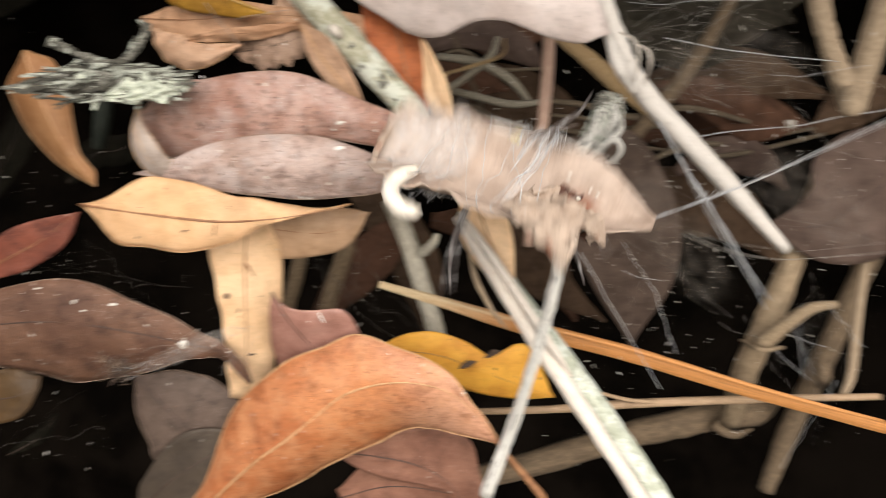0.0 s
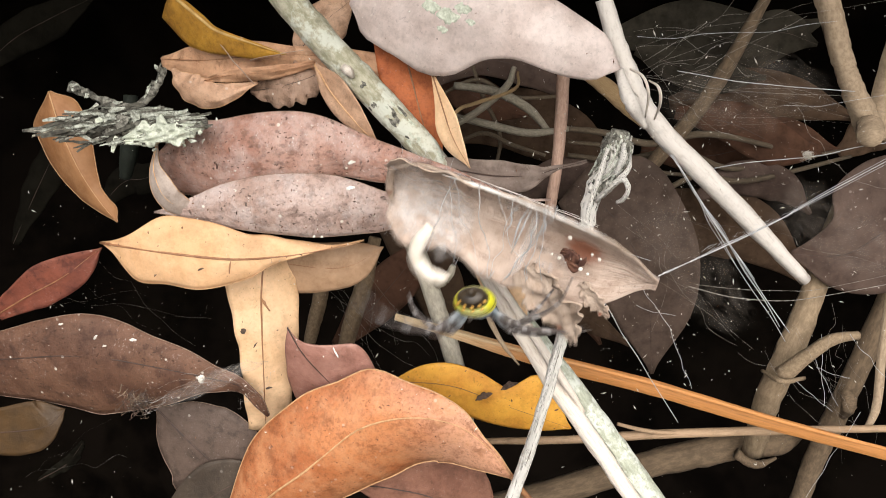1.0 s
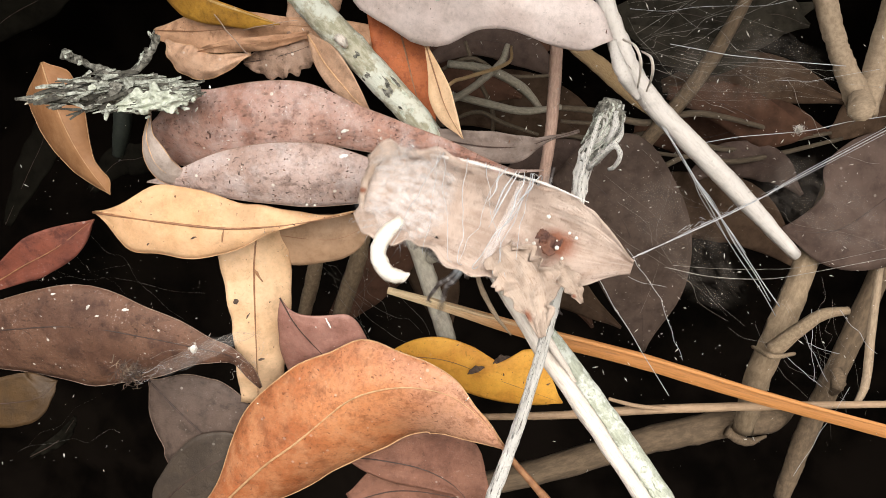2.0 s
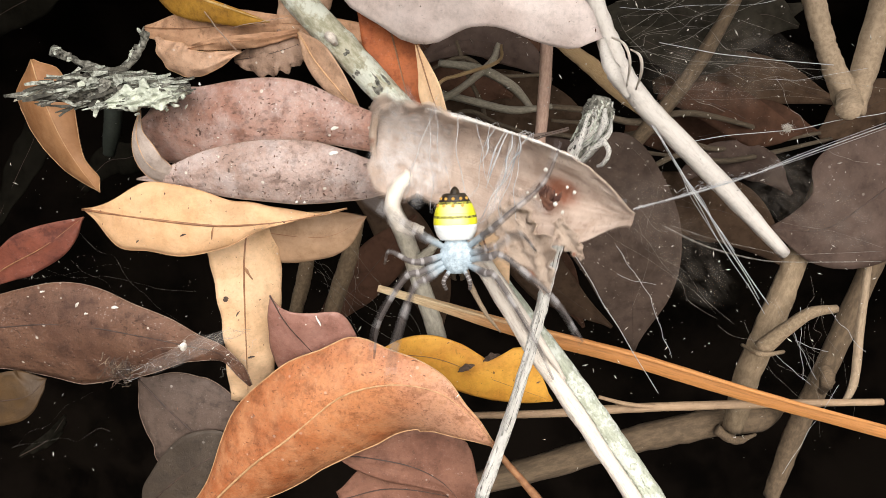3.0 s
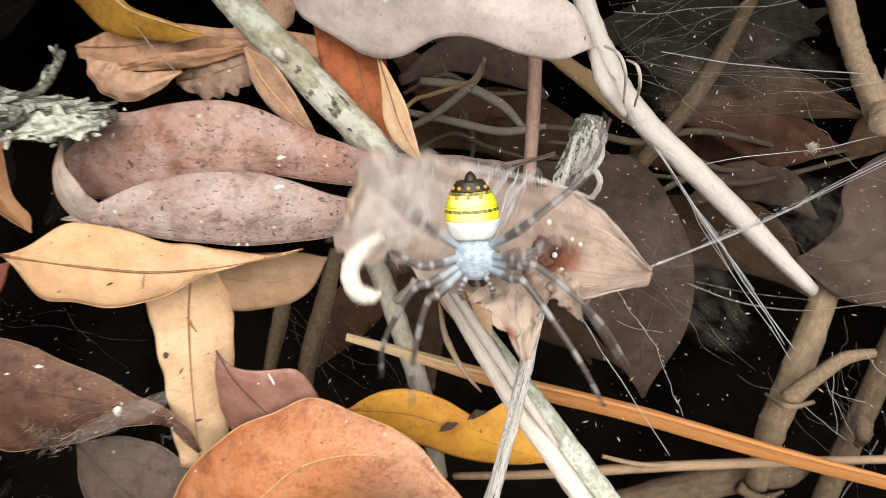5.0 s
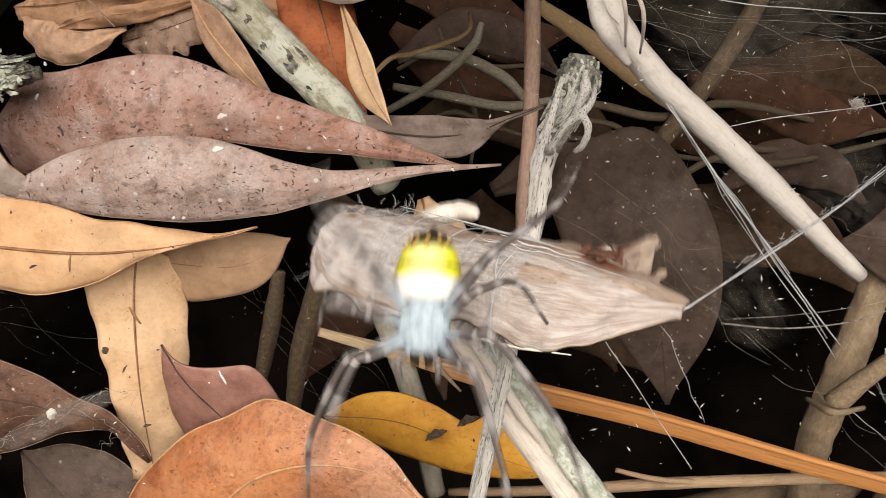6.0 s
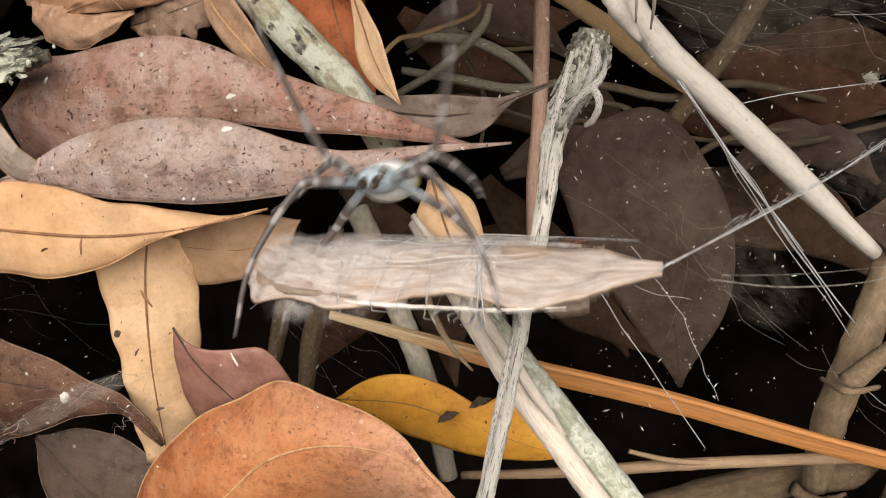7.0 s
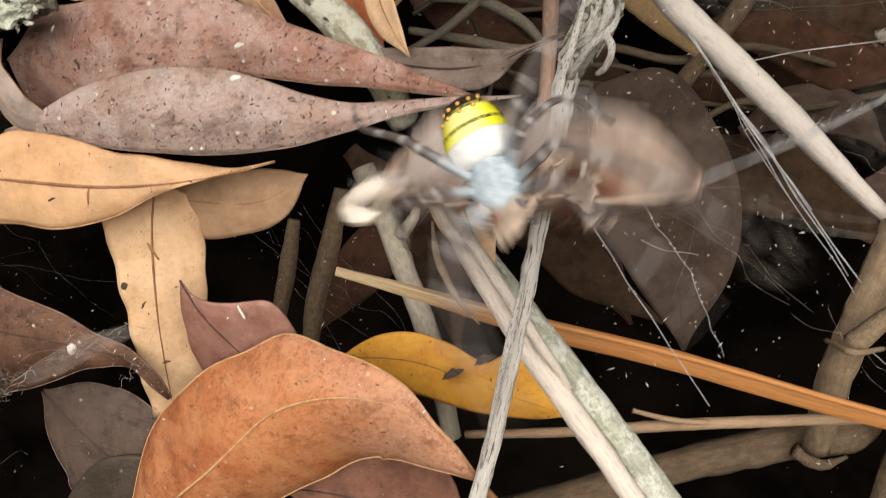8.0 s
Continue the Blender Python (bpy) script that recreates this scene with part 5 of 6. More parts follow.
def beads(root, lines, count, seed):
    """Dust beads strung on the threads of a web."""
    rnd = random.Random(seed)
    o = np.array(root.location)
    for a, b in lines:
        for k in range(count):
            q = np.array(a) + (np.array(b) - np.array(a)) * rnd.random() - o + np.array([rnd.gauss(0, 1.2) * UNIT for i in range(3)])
            bm = bmesh.new()
            bmesh.ops.create_icosphere(bm, subdivisions=1, radius=rnd.uniform(0.5, 1.5) * UNIT)
            for v in bm.verts:
                v.co *= 1 + 0.4 * noise.noise(v.co * 9000 + Vector((k, 0, 0)))
            bmesh.ops.translate(bm, verts=bm.verts, vec=tuple(q))
            me = bpy.data.meshes.new("bead")
            bm.to_mesh(me)
            bm.free()
            me.materials.append(DUST)
            part("bead", me, root)


def fine_web(label, a, b, spread_a, spread_b, count, r, seed):
    """Many fine threads between two patches of the undergrowth."""
    root = thing("fine_web", a, label, "spider web")
    rnd = random.Random(seed)
    for k in range(count):
        p = np.array(a) + np.array([rnd.uniform(-1, 1) * q for q in spread_a])
        q = np.array(b) + np.array([rnd.uniform(-1, 1) * w for w in spread_b])
        part("thread", thread_data("thread", p, q, r * rnd.uniform(0.6, 1.3), a, rnd.uniform(-8, 12) * UNIT, seed * 50 + k, DUSTY_SILK, 14.0), root)


web("white silk threads strung across the dark gap", (0.0684, 0.04, 0.4103), [
    ((0.0684, 0.04, 0.4103), (0.1029, 0.048, 0.4038), 0.75, 6), ((0.0756, 0.045, 0.3902), (0.1188, 0.05, 0.3947), 0.8, 5), ((0.0607, 0.036, 0.4173), (0.0995, 0.05, 0.4173), 0.35, 8), ((0.0902, 0.05, 0.4016), (0.1098, 0.05, 0.4027), 0.3, 6)], slack=5.0)
web("dusty silk strand over the top leaves", (-0.0156, 0.0235, 0.4211), [
    ((-0.0156, 0.0235, 0.4211), (-0.0108, 0.0255, 0.4135), 1.3, 3), ((-0.0105, 0.024, 0.4179), (-0.0002, 0.025, 0.4191), 0.7, -2)], slack=1.2, material=RIM_DIM)
beads(beaded_web, beaded_lines, 12, 31)
fine_web("dusty fine web across the dark gap", (0.0637, 0.0360, 0.4084), (0.0946, 0.0520, 0.4114), (0.008, 0.006, 0.010), (0.022, 0.010, 0.016), 12, 0.15, 3)
fine_web("dusty fine web over the shaded stems", (0.0926, 0.0450, 0.3544), (0.1102, 0.0560, 0.3317), (0.012, 0.004, 0.010), (0.010, 0.006, 0.014), 9, 0.13, 4)
fine_web("dusty fine web in front of the dusky leaf", (0.0607, 0.0450, 0.3832), (0.0729, 0.0520, 0.3575), (0.012, 0.004, 0.010), (0.012, 0.006, 0.012), 5, 0.11, 5)
fine_web("dusty fine web in the lower gap", (-0.0050, 0.0500, 0.3666), (0.0043, 0.0600, 0.3449), (0.012, 0.004, 0.010), (0.012, 0.006, 0.012), 9, 0.16, 6)


fine_web("dusty fine web in the dark gap between leaves", (-0.0687, 0.0450, 0.3724), (-0.0436, 0.0500, 0.3578), (0.012, 0.006, 0.010), (0.012, 0.006, 0.010), 4, 0.07, 7)
fine_web("dusty fine web under the brown leaf", (-0.0830, 0.0350, 0.3265), (-0.0599, 0.0400, 0.3331), (0.010, 0.006, 0.008), (0.008, 0.006, 0.008), 2, 0.06, 8)


def web_sheet(label, spine, wide):
    """A thin dusty veil of web."""
    root = thing("web_sheet", spine[0], label, "spider web")
    part("veil", blade_data("veil", spine, [wide * 0.4, wide, wide * 0.8, wide * 0.3], [wide * 0.5, wide * 0.8, wide, wide * 0.4], VEIL, spine[0], n=20, m=6, wave=20, thick=1, seed=wide, jag=0.6), root)
    part("edge_thread", thread_data("edge_thread", np.array(spine[0]) + np.array((0, -2, -wide * 0.6)) * UNIT, np.array(spine[-1]) + np.array((0, -2, -wide * 0.5)) * UNIT, 0.12, spine[0], 6 * UNIT, 0, DUSTY_SILK, 30.0), root)


web_sheet("hazy dusty web veil over the shaded stems", [(0.0641, 0.0550, 0.4054), (0.0782, 0.0580, 0.4021), (0.0923, 0.0600, 0.4046), (0.1065, 0.0620, 0.4001)], 90)
web_sheet("hazy dusty web veil beside the torn leaf", [(0.0587, 0.0500, 0.3823), (0.0693, 0.0520, 0.3729), (0.0781, 0.0550, 0.3618), (0.0872, 0.0580, 0.3500)], 80)
web_sheet("hazy dusty web veil over the round leaf", [(0.0866, 0.0520, 0.3808), (0.0974, 0.0540, 0.3777), (0.1081, 0.0550, 0.3709), (0.1174, 0.0560, 0.3679)], 80)


def web_dust():
    """Specks of dust and husks caught in the webs."""
    rnd = random.Random(9)
    verts, faces = [], []
    zones = [((0.0647, 0.0360, 0.4074), (0.020, 0.008, 0.012), 60), ((0.0894, 0.0460, 0.3999), (0.026, 0.010, 0.020), 110), ((0.0666, 0.0360, 0.3674), (0.018, 0.010, 0.026), 120), ((0.0993, 0.0480, 0.3431), (0.016, 0.008, 0.022), 70),
             ((0.0637, 0.0450, 0.3313), (0.030, 0.010, 0.012), 25), ((-0.0376, 0.0300, 0.3617), (0.026, 0.008, 0.010), 40), ((-0.0003, 0.0500, 0.3597), (0.012, 0.010, 0.012), 40), ((-0.0672, 0.0300, 0.3308), (0.016, 0.006, 0.008), 16), ((-0.0539, 0.0500, 0.3748), (0.03, 0.01, 0.02), 30), ((-0.0711, 0.0500, 0.3917), (0.02, 0.01, 0.03), 24), ((0.0310, 0.0500, 0.4041), (0.016, 0.01, 0.012), 40), ((0.0817, 0.0500, 0.3814), (0.03, 0.01, 0.02), 60)]
    for c, w, count in zones:
        for k in range(int(count * 1.8)):
            p = np.array(c) + np.array([rnd.uniform(-1, 1) * q for q in w])
            r = (0.3 + 1.5 * rnd.random() ** 4) * UNIT
            d = np.array([rnd.gauss(0, 1) for i in range(3)])
            d *= r * rnd.uniform(1, 6) / np.linalg.norm(d)
            i = len(verts)
            e = np.cross(d, (0.3, 0.5, 0.8))
            e *= r / (np.linalg.norm(e) + 1e-9)
            g = np.cross(d, e)
            g *= r / (np.linalg.norm(g) + 1e-12)
            verts += [p - d, p + e, p + g, p - e, p - g, p + d]
            faces += [(i, i + 2, i + 1), (i, i + 3, i + 2), (i, i + 4, i + 3), (i, i + 1, i + 4), (i + 5, i + 1, i + 2), (i + 5, i + 2, i + 3), (i + 5, i + 3, i + 4), (i + 5, i + 4, i + 1)]
    tagged(new("web_dust", mesh_of("web_dust", verts, faces, DUST)), "pale dust specks caught in spider webs", "dust", kind="stuff")


web_dust()


def clump(label, at, size, count, material, seed, name="debris_clump", span=(1, 1, 1), thick=1.0):
    """A knot of dry fibres."""
    root = thing(name, at, label, "debris")
    rnd = random.Random(seed)
    for k in range(count):
        a = np.array([rnd.gauss(0, 0.5) * size * span[i] * UNIT for i in range(3)]) + np.array(at)
        d = np.array([rnd.gauss(0, 1) * span[i] for i in range(3)])
        d = d / np.linalg.norm(d) * size * UNIT * rnd.uniform(0.4, 0.9)
        e = np.array([rnd.gauss(0, 0.2) * size * UNIT for i in range(3)])
        part("fibre", tube_data("fibre", [a - d * 0.5, a + e, a + d * 0.5], [rnd.uniform(0.15, 0.6) * thick * UNIT] * 2, material[k % len(material)], at, 4, 6), root)
    return root


clump("knot of dry tan fibres caught in silk", (-0.0362, 0.0105, 0.3547), 27, 120, (FIBRE, DEBRIS, RIB_DARK), 1, span=(1.3, 0.4, 1.0), thick=1.6)


def silk_wisp():
    """Dusty cobweb over the tip of the brown leaf, tied to its neighbours."""
    root = thing("silk_wisp", (-0.0193, 0.0095, 0.3601), "dusty cobweb over a brown leaf tip", "spider web")
    o = (-0.0193, 0.0095, 0.3601)
    rnd = random.Random(17)
    ends = [(-0.0398, 0.0105, 0.3550), (-0.0358, 0.0105, 0.3535), (-0.0290, 0.0095, 0.3567), (-0.0251, 0.0095, 0.3600), (-0.0194, 0.0095, 0.3591), (-0.0160, 0.0105, 0.3620), (-0.0131, 0.0125, 0.3553), (-0.0112, 0.0155, 0.3608), (-0.0156, 0.0125, 0.3541), (-0.0321, 0.0105, 0.3583)]
    for k in range(20):
        i = rnd.randrange(len(ends) - 2)
        a, b = ends[i], ends[i + 1 + k % 2]
        a, b = (np.array(q) + np.array([rnd.gauss(0, 9) * UNIT, rnd.gauss(-3, 5) * UNIT, rnd.gauss(0, 9) * UNIT]) for q in (a, b))
        part("thread", thread_data("thread", a, b, rnd.uniform(0.08, 0.24), o, rnd.uniform(-6, 8) * UNIT, k, DUSTY_SILK if k % 6 else SILK, 9.0), root)
    part("veil", blade_data("veil", [(-0.0330, 0.0100, 0.3546), (-0.0251, 0.0090, 0.3581), (-0.0172, 0.0090, 0.3612), (-0.0106, 0.0145, 0.3618)], [6, 14, 18, 5], [10, 24, 20, 5], WISP, o, n=20, m=5, wave=5, thick=0.6, seed=3, jag=0.5), root)


silk_wisp()
clump("pale fluff ball hanging in the web", (0.0939, 0.045, 0.3922), 9, 200, (DUST,), 4, "fluff_ball", thick=0.5)


def speck(at, r, label):
    bm = bmesh.new()
    bmesh.ops.create_icosphere(bm, subdivisions=2, radius=r * UNIT)
    for v in bm.verts:
        v.co *= 1 + 0.3 * noise.noise(v.co * 3000)
        v.co.z *= 1.2
    me = bpy.data.meshes.new("speck")
    bm.to_mesh(me)
    bm.free()
    me.materials.append(SPECK)
    ob = new("white_speck", me)
    ob.location = at
    tagged(ob, label, "speck")


speck((-0.0235, 0.0120, 0.3593), 7, "small white speck stuck on a brown leaf")


# ---- the torn leaf swinging in silk ----
def torn_leaf_material(name, c, c2, pale, dark, pu, pv):
    """Papery dead leaf: long pale fibres, a red-brown gnawed patch, whitish scuffs."""
    m, nt, bsdf = nodes_of(name)
    tc = nt.nodes.new("ShaderNodeTexCoord")
    ob, uv = tc.outputs["Object"], tc.outputs["UV"]
    sep = node(nt, "ShaderNodeSeparateXYZ", {0: uv})
    fib = noise_tex(nt, node(nt, "ShaderNodeMapping", {0: uv, 3: (2.0, 11.0, 1.0)}).outputs[0], 3.0, 7.0, 0.7)
    blot = noise_tex(nt, ob, 260.0, 6.0, 0.7)
    fine = noise_tex(nt, ob, 1400.0, 4.0, 0.7)
    col = mix(nt, ramp(nt, blot, 0.38, 0.66), rgba(c), rgba(c2))
    col = mix(nt, math_node(nt, "MULTIPLY", ramp(nt, fib, 0.52, 0.70), 0.5), col, rgba(pale))
    col = mix(nt, math_node(nt, "MULTIPLY", ramp(nt, math_node(nt, "SUBTRACT", 1.0, fib), 0.54, 0.68), 0.7), col, rgba(dark))
    du = math_node(nt, "MULTIPLY", math_node(nt, "SUBTRACT", sep.outputs[0], pu), 5.5)
    dv = math_node(nt, "MULTIPLY", math_node(nt, "SUBTRACT", sep.outputs[1], pv), 2.2)
    rad = math_node(nt, "ADD", math_node(nt, "POWER", math_node(nt, "ADD", math_node(nt, "MULTIPLY", du, du), math_node(nt, "MULTIPLY", dv, dv)), 0.5), math_node(nt, "MULTIPLY", blot, 0.9))
    col = mix(nt, math_node(nt, "SUBTRACT", 1.0, ramp(nt, rad, 0.55, 1.0)), col, (0.30, 0.115, 0.065, 1))
    col = mix(nt, math_node(nt, "MULTIPLY", ramp(nt, fine, 0.56, 0.68), 0.4), col, (0.20, 0.11, 0.08, 1))
    nt.links.new(col, bsdf.inputs["Base Color"])
    bsdf.inputs["Roughness"].default_value = 0.5
    bsdf.inputs["Specular IOR Level"].default_value = 0.4
    h = math_node(nt, "ADD", fib, math_node(nt, "MULTIPLY", blot, 0.8))
    nt.links.new(node(nt, "ShaderNodeBump", {"Strength": 0.7, "Distance": 0.0008, "Height": h}).outputs[0], bsdf.inputs["Normal"])
    return m


PREY_LEAF = torn_leaf_material("papery_leaf", (0.60, 0.47, 0.375), (0.47, 0.345, 0.265), (0.75, 0.68, 0.62), (0.29, 0.165, 0.115), 0.77, 0.22)
PREY_INSIDE = torn_leaf_material("papery_leaf_inside", (0.61, 0.48, 0.40), (0.46, 0.34, 0.27), (0.74, 0.67, 0.61), (0.24, 0.14, 0.10), 0.71, 0.50)
PAPER = bark_material("pale_papery_skin", (0.66, 0.59, 0.55), (0.45, 0.35, 0.30), streak=4.0, rough=0.6, relief=0.5)
CORD = plain_material("silk_cord", (0.86, 0.82, 0.78), (0.70, 0.64, 0.59), rough=0.5)
CREAM = plain_material("cream_curl", (0.88, 0.82, 0.74), (0.78, 0.69, 0.58), rough=0.5)
PIT = plain_material("gnawed_pit", (0.17, 0.075, 0.045), (0.07, 0.028, 0.02), rough=0.8)


def swinging_leaf():
    root = thing("torn_leaf", (0, 0, 0), "torn curled pale brown dead leaf wrapped with white silk", "leaf")
    L = 0.0225
    spine = [(-L, 0, 0), (-L * 0.6, 0.001, 0.0005), (0, 0.0015, 0), (L * 0.55, 0.001, -0.0008), (L, 0, -0.001)]
    part("blade", blade_data("blade", spine, [44, 70, 77, 77, 75, 73, 71, 68, 64, 56, 34, 6], [50, 72, 79, 80, 82, 88, 98, 96, 78, 60, 40, 16], PREY_LEAF, (0, 0, 0), curl=0.62, fold=0.0, wave=6, seed=31, n=90, m=14, jag=0.22, thick=4, freq=3.0, crumple=7), root)
    skin = root.children[0].data  # the outer side of the upper half is pale and silky
    skin.materials.append(PAPER)
    skin.materials.append(PREY_INSIDE)
    for i in range(90):
        edge = 14 + 5 * noise.noise(Vector((i * 0.13, 2.0, 0.5)))
        for j in range(28):
            skin.polygons[2 * (i * 28 + j)].material_index = 2
            if j > edge:
                skin.polygons[2 * (i * 28 + j) + 1].material_index = 1
    part("rolled_margin", tube_data("rolled_margin", [(-L * 0.95, -0.001, -0.0050), (-L * 0.99, -0.0016, -0.001), (-L * 0.95, -0.002, 0.0042), (-L * 0.72, -0.0026, 0.0070), (-L * 0.35, -0.0027, 0.0076)], [3 * UNIT, 6 * UNIT, 6 * UNIT, 4 * UNIT, 1.5 * UNIT], PREY_LEAF, (0, 0, 0), 9, 30, 0.5, 3), root, "pale rolled leaf edge")
    part("silk_cord", tube_data("silk_cord", [(-L * 0.55, -0.0032, 0.0072), (-0.0060, -0.0034, 0.0076), (0.0010, -0.0034, 0.0074), (0.0075, -0.0034, 0.0070), (0.0140, -0.0030, 0.0060)], [0.6 * UNIT, 2.8 * UNIT, 1.8 * UNIT, 2.2 * UNIT, 0.6 * UNIT], CORD, (0, 0, 0), 7, 40, 0.7, 6), root, "white silk cord along the leaf edge")
    part("curled_tip", tube_data("curled_tip", [(-L * 0.62, -0.0028, -0.0040), (-L * 0.68, -0.0042, -0.0072), (-L * 0.68, -0.0046, -0.0104), (-L * 0.58, -0.0046, -0.0126), (-L * 0.48, -0.0043, -0.0127), (-L * 0.42, -0.0042, -0.0119)], [9 * UNIT, 13 * UNIT, 13 * UNIT, 13 * UNIT, 12 * UNIT, 10 * UNIT, 2 * UNIT], CREAM, (0, 0, 0), 10, 24, 0.2, 4), root, "cream white hooked leaf tip")
    part("torn_flap", blade_data("torn_flap", [(0.0030, -0.0035, -0.0045), (0.0088, -0.0050, -0.0092), (0.0130, -0.0046, -0.0155)], [24, 44, 46, 40, 26, 8], [20, 34, 34, 26, 14, 4], PREY_LEAF, (0, 0, 0), wave=2, seed=32, jag=0.6, curl=0.25, n=60, m=12, crumple=8), root, "ragged torn leaf flap")
    part("torn_flap", blade_data("torn_flap", [(0.0120, -0.0030, -0.0040), (0.0150, -0.0036, -0.0066), (0.0172, -0.0030, -0.0088)], [8, 16, 12, 2], [10, 16, 12, 3], PREY_LEAF, (0, 0, 0), wave=3, seed=33, jag=0.35, curl=0.15, n=30, crumple=4), root, "ragged torn leaf flap")
    rnd = random.Random(12)
    for k in range(20):
        back = k % 2
        a = k * 1.1
        rr = rnd.uniform(0.0004, 0.0024)
        c = np.array((0.0095 + rr * math.cos(a) * 1.2, -0.0014 - 0.0004 * rnd.random(), -0.0012 + rr * math.sin(a)))
        if back:
            c += np.array((0.0032, 0, -0.0038))
            c[1] = 0.0030 - 79.5 * c[2] ** 2
        d = np.array((math.cos(a + 1.2), 0, math.sin(a + 1.2))) * rnd.uniform(7, 14) * UNIT
        w = rnd.uniform(4, 9)
        part("gnawed_edge", blade_data("gnawed_edge", [c - d, c + np.array((0, -1.5 if not back else 1.5, 0)) * UNIT, c + d], [1, w, w * 0.6, 1], [1, w * 0.7, w, 1], PIT if rnd.random() < 0.7 else PREY_LEAF, (0, 0, 0), n=8, m=2, jag=0.6, seed=k, curl=0.4, facing=(0, 1, 0) if back else (0, -1, 0)), root, "dark gnawed leaf edge")
    for k in range(9):  # white crumbs round the gnawed patch
        crumb = bmesh.new()
        bmesh.ops.create_icosphere(crumb, subdivisions=1, radius=rnd.uniform(1.5, 3.5) * UNIT)
        bmesh.ops.translate(crumb, verts=crumb.verts, vec=(rnd.uniform(0.006, 0.015), -0.0016, rnd.uniform(-0.004, 0.003)))
        cm = bpy.data.meshes.new("crumb")
        crumb.to_mesh(cm)
        crumb.free()
        cm.materials.append(SPECK)
        part("crumb", cm, root)
    bead = bmesh.new()
    bmesh.ops.create_icosphere(bead, subdivisions=2, radius=3.5 * UNIT)
    bmesh.ops.translate(bead, verts=bead.verts, vec=(0.0112, -0.0025, -0.0018))
    bmesh.ops.create_icosphere(bead, subdivisions=2, radius=4.5 * UNIT, matrix=Matrix.Translation((0.0128, 0.0014, -0.0050)))
    me = bpy.data.meshes.new("droplet")
    bead.to_mesh(me)
    bead.free()
    me.materials.append(SPECK)
    part("droplet", me, root, "white droplet")
    for k, (x, tiltx, r) in enumerate([(-0.012, 0.002, 0.5), (-0.0095, -0.001, 0.4), (-0.004, -0.002, 0.6), (-0.001, 0.001, 0.45), (0.003, 0.003, 0.8), (0.0042, 0.001, 0.6), (0.0055, -0.001, 0.5), (0.001, -0.004, 0.4), (-0.007, -0.003, 0.4)]):
        pts = []
        for i in range(18):  # across the open side, then back round the outer side
            front = i < 9
            f = i / 8 if front else (i - 9) / 8
            z = 0.0079 - 0.0160 * f if front else -0.0081 + 0.0160 * f
            y = -0.0046 + 0.0006 * math.sin(f * 9 + k) if front else 0.0024 - 0.62 * z * z / 0.0078
            pts.append((x + tiltx * (1 - 2 * f if front else 2 * f - 1) + rnd.uniform(-4, 4) * UNIT, y, z))
        part("silk_band", tube_data("silk_band", pts + pts[:1], [r * UNIT] * 2, SILK, (0, 0, 0), 5, 60, 0.3, k, caps=False), root, "white silk strand")
    for k in range(5):  # thick crooked silk lines over the blade
        x = 0.0005 + k * 0.0013 + rnd.uniform(-4, 4) * UNIT
        pts = [(x + rnd.uniform(-7, 7) * UNIT - 0.0004 * i, -0.0050 + 0.0004 * math.sin(i + k), 0.0078 - 0.0019 * i) for i in range(4 + k % 4)]
        part("silk_strand", tube_data("silk_strand", pts, [0.6 * UNIT, 1.5 * UNIT, 0.5 * UNIT], SILK, (0, 0, 0), 5, 24, 0.6, k), root, "thick crooked silk line")
    for k in range(44):  # silk fuzz on the wrapped end
        a = rnd.uniform(0, 2 * math.pi)
        p = np.array((rnd.uniform(-L * 1.0, -L * 0.45), -0.0020 + 0.0030 * math.cos(a), 0.0074 * math.sin(a)))
        d = np.array((rnd.uniform(-1.4, 0.4), math.cos(a) * 0.8, math.sin(a))) * rnd.uniform(0.0010, 0.0026)
        part("silk_fuzz", tube_data("silk_fuzz", [p, p + d * 0.5 + np.array((rnd.uniform(-3, 3), 0, rnd.uniform(-3, 3))) * UNIT, p + d], [0.35 * UNIT, 0.25 * UNIT, 0.12 * UNIT], SILK, (0, 0, 0), 4, 6), root)
    for y0, way in ((-0.0012, 1), (0.0022, 1)):
        part("silk_gauze", blade_data("silk_gauze", [(-L * 1.02, y0, 0.0004), (-L * 0.75, y0, 0.0006), (-L * 0.5, y0, 0.0004), (-L * 0.28, y0, 0)], [48, 74, 78, 70], [52, 74, 80, 72], GAUZE, (0, 0, 0), curl=0.62, n=30, m=8, thick=1, seed=5, wave=4, jag=0.4), root, "hazy white silk wrapping")
    for k in range(9):  # long silk strands on the outer side
        z = rnd.uniform(-0.0066, 0.0066)
        x0 = rnd.uniform(-L * 0.9, L * 0.1)
        ln = rnd.uniform(0.008, 0.022)
        pts = []
        for i in range(6):
            zz = z * (1 - 0.07 * i) + rnd.uniform(-4, 4) * UNIT
            pts.append((min(L * 0.9, x0 + ln * i / 5), 0.0029 - 0.62 * zz * zz / 0.0078, zz))
        part("silk_strand", tube_data("silk_strand", pts, [0.4 * UNIT, rnd.uniform(0.4, 1.2) * UNIT, 0.3 * UNIT], CORD if k % 2 else SILK, (0, 0, 0), 5, 30, 0.8, k), root, "white silk strand")
    for x0, x1, a, b, sd in ((-0.016, 0.004, 60, 10, 8), (-0.004, 0.016, 8, 50, 9)):
        part("silk_gauze", blade_data("silk_gauze", [(x0, 0.0023, 0), ((x0 + x1) / 2, 0.0025, 0), (x1, 0.0021, 0)], [a * 0.4, a, a * 0.8, a * 0.2], [b * 0.2, b, b * 0.9, b * 0.3], GAUZE, (0, 0, 0), curl=0.62, n=40, m=8, thick=1, seed=sd, jag=0.9), root, "hazy white silk wrapping")
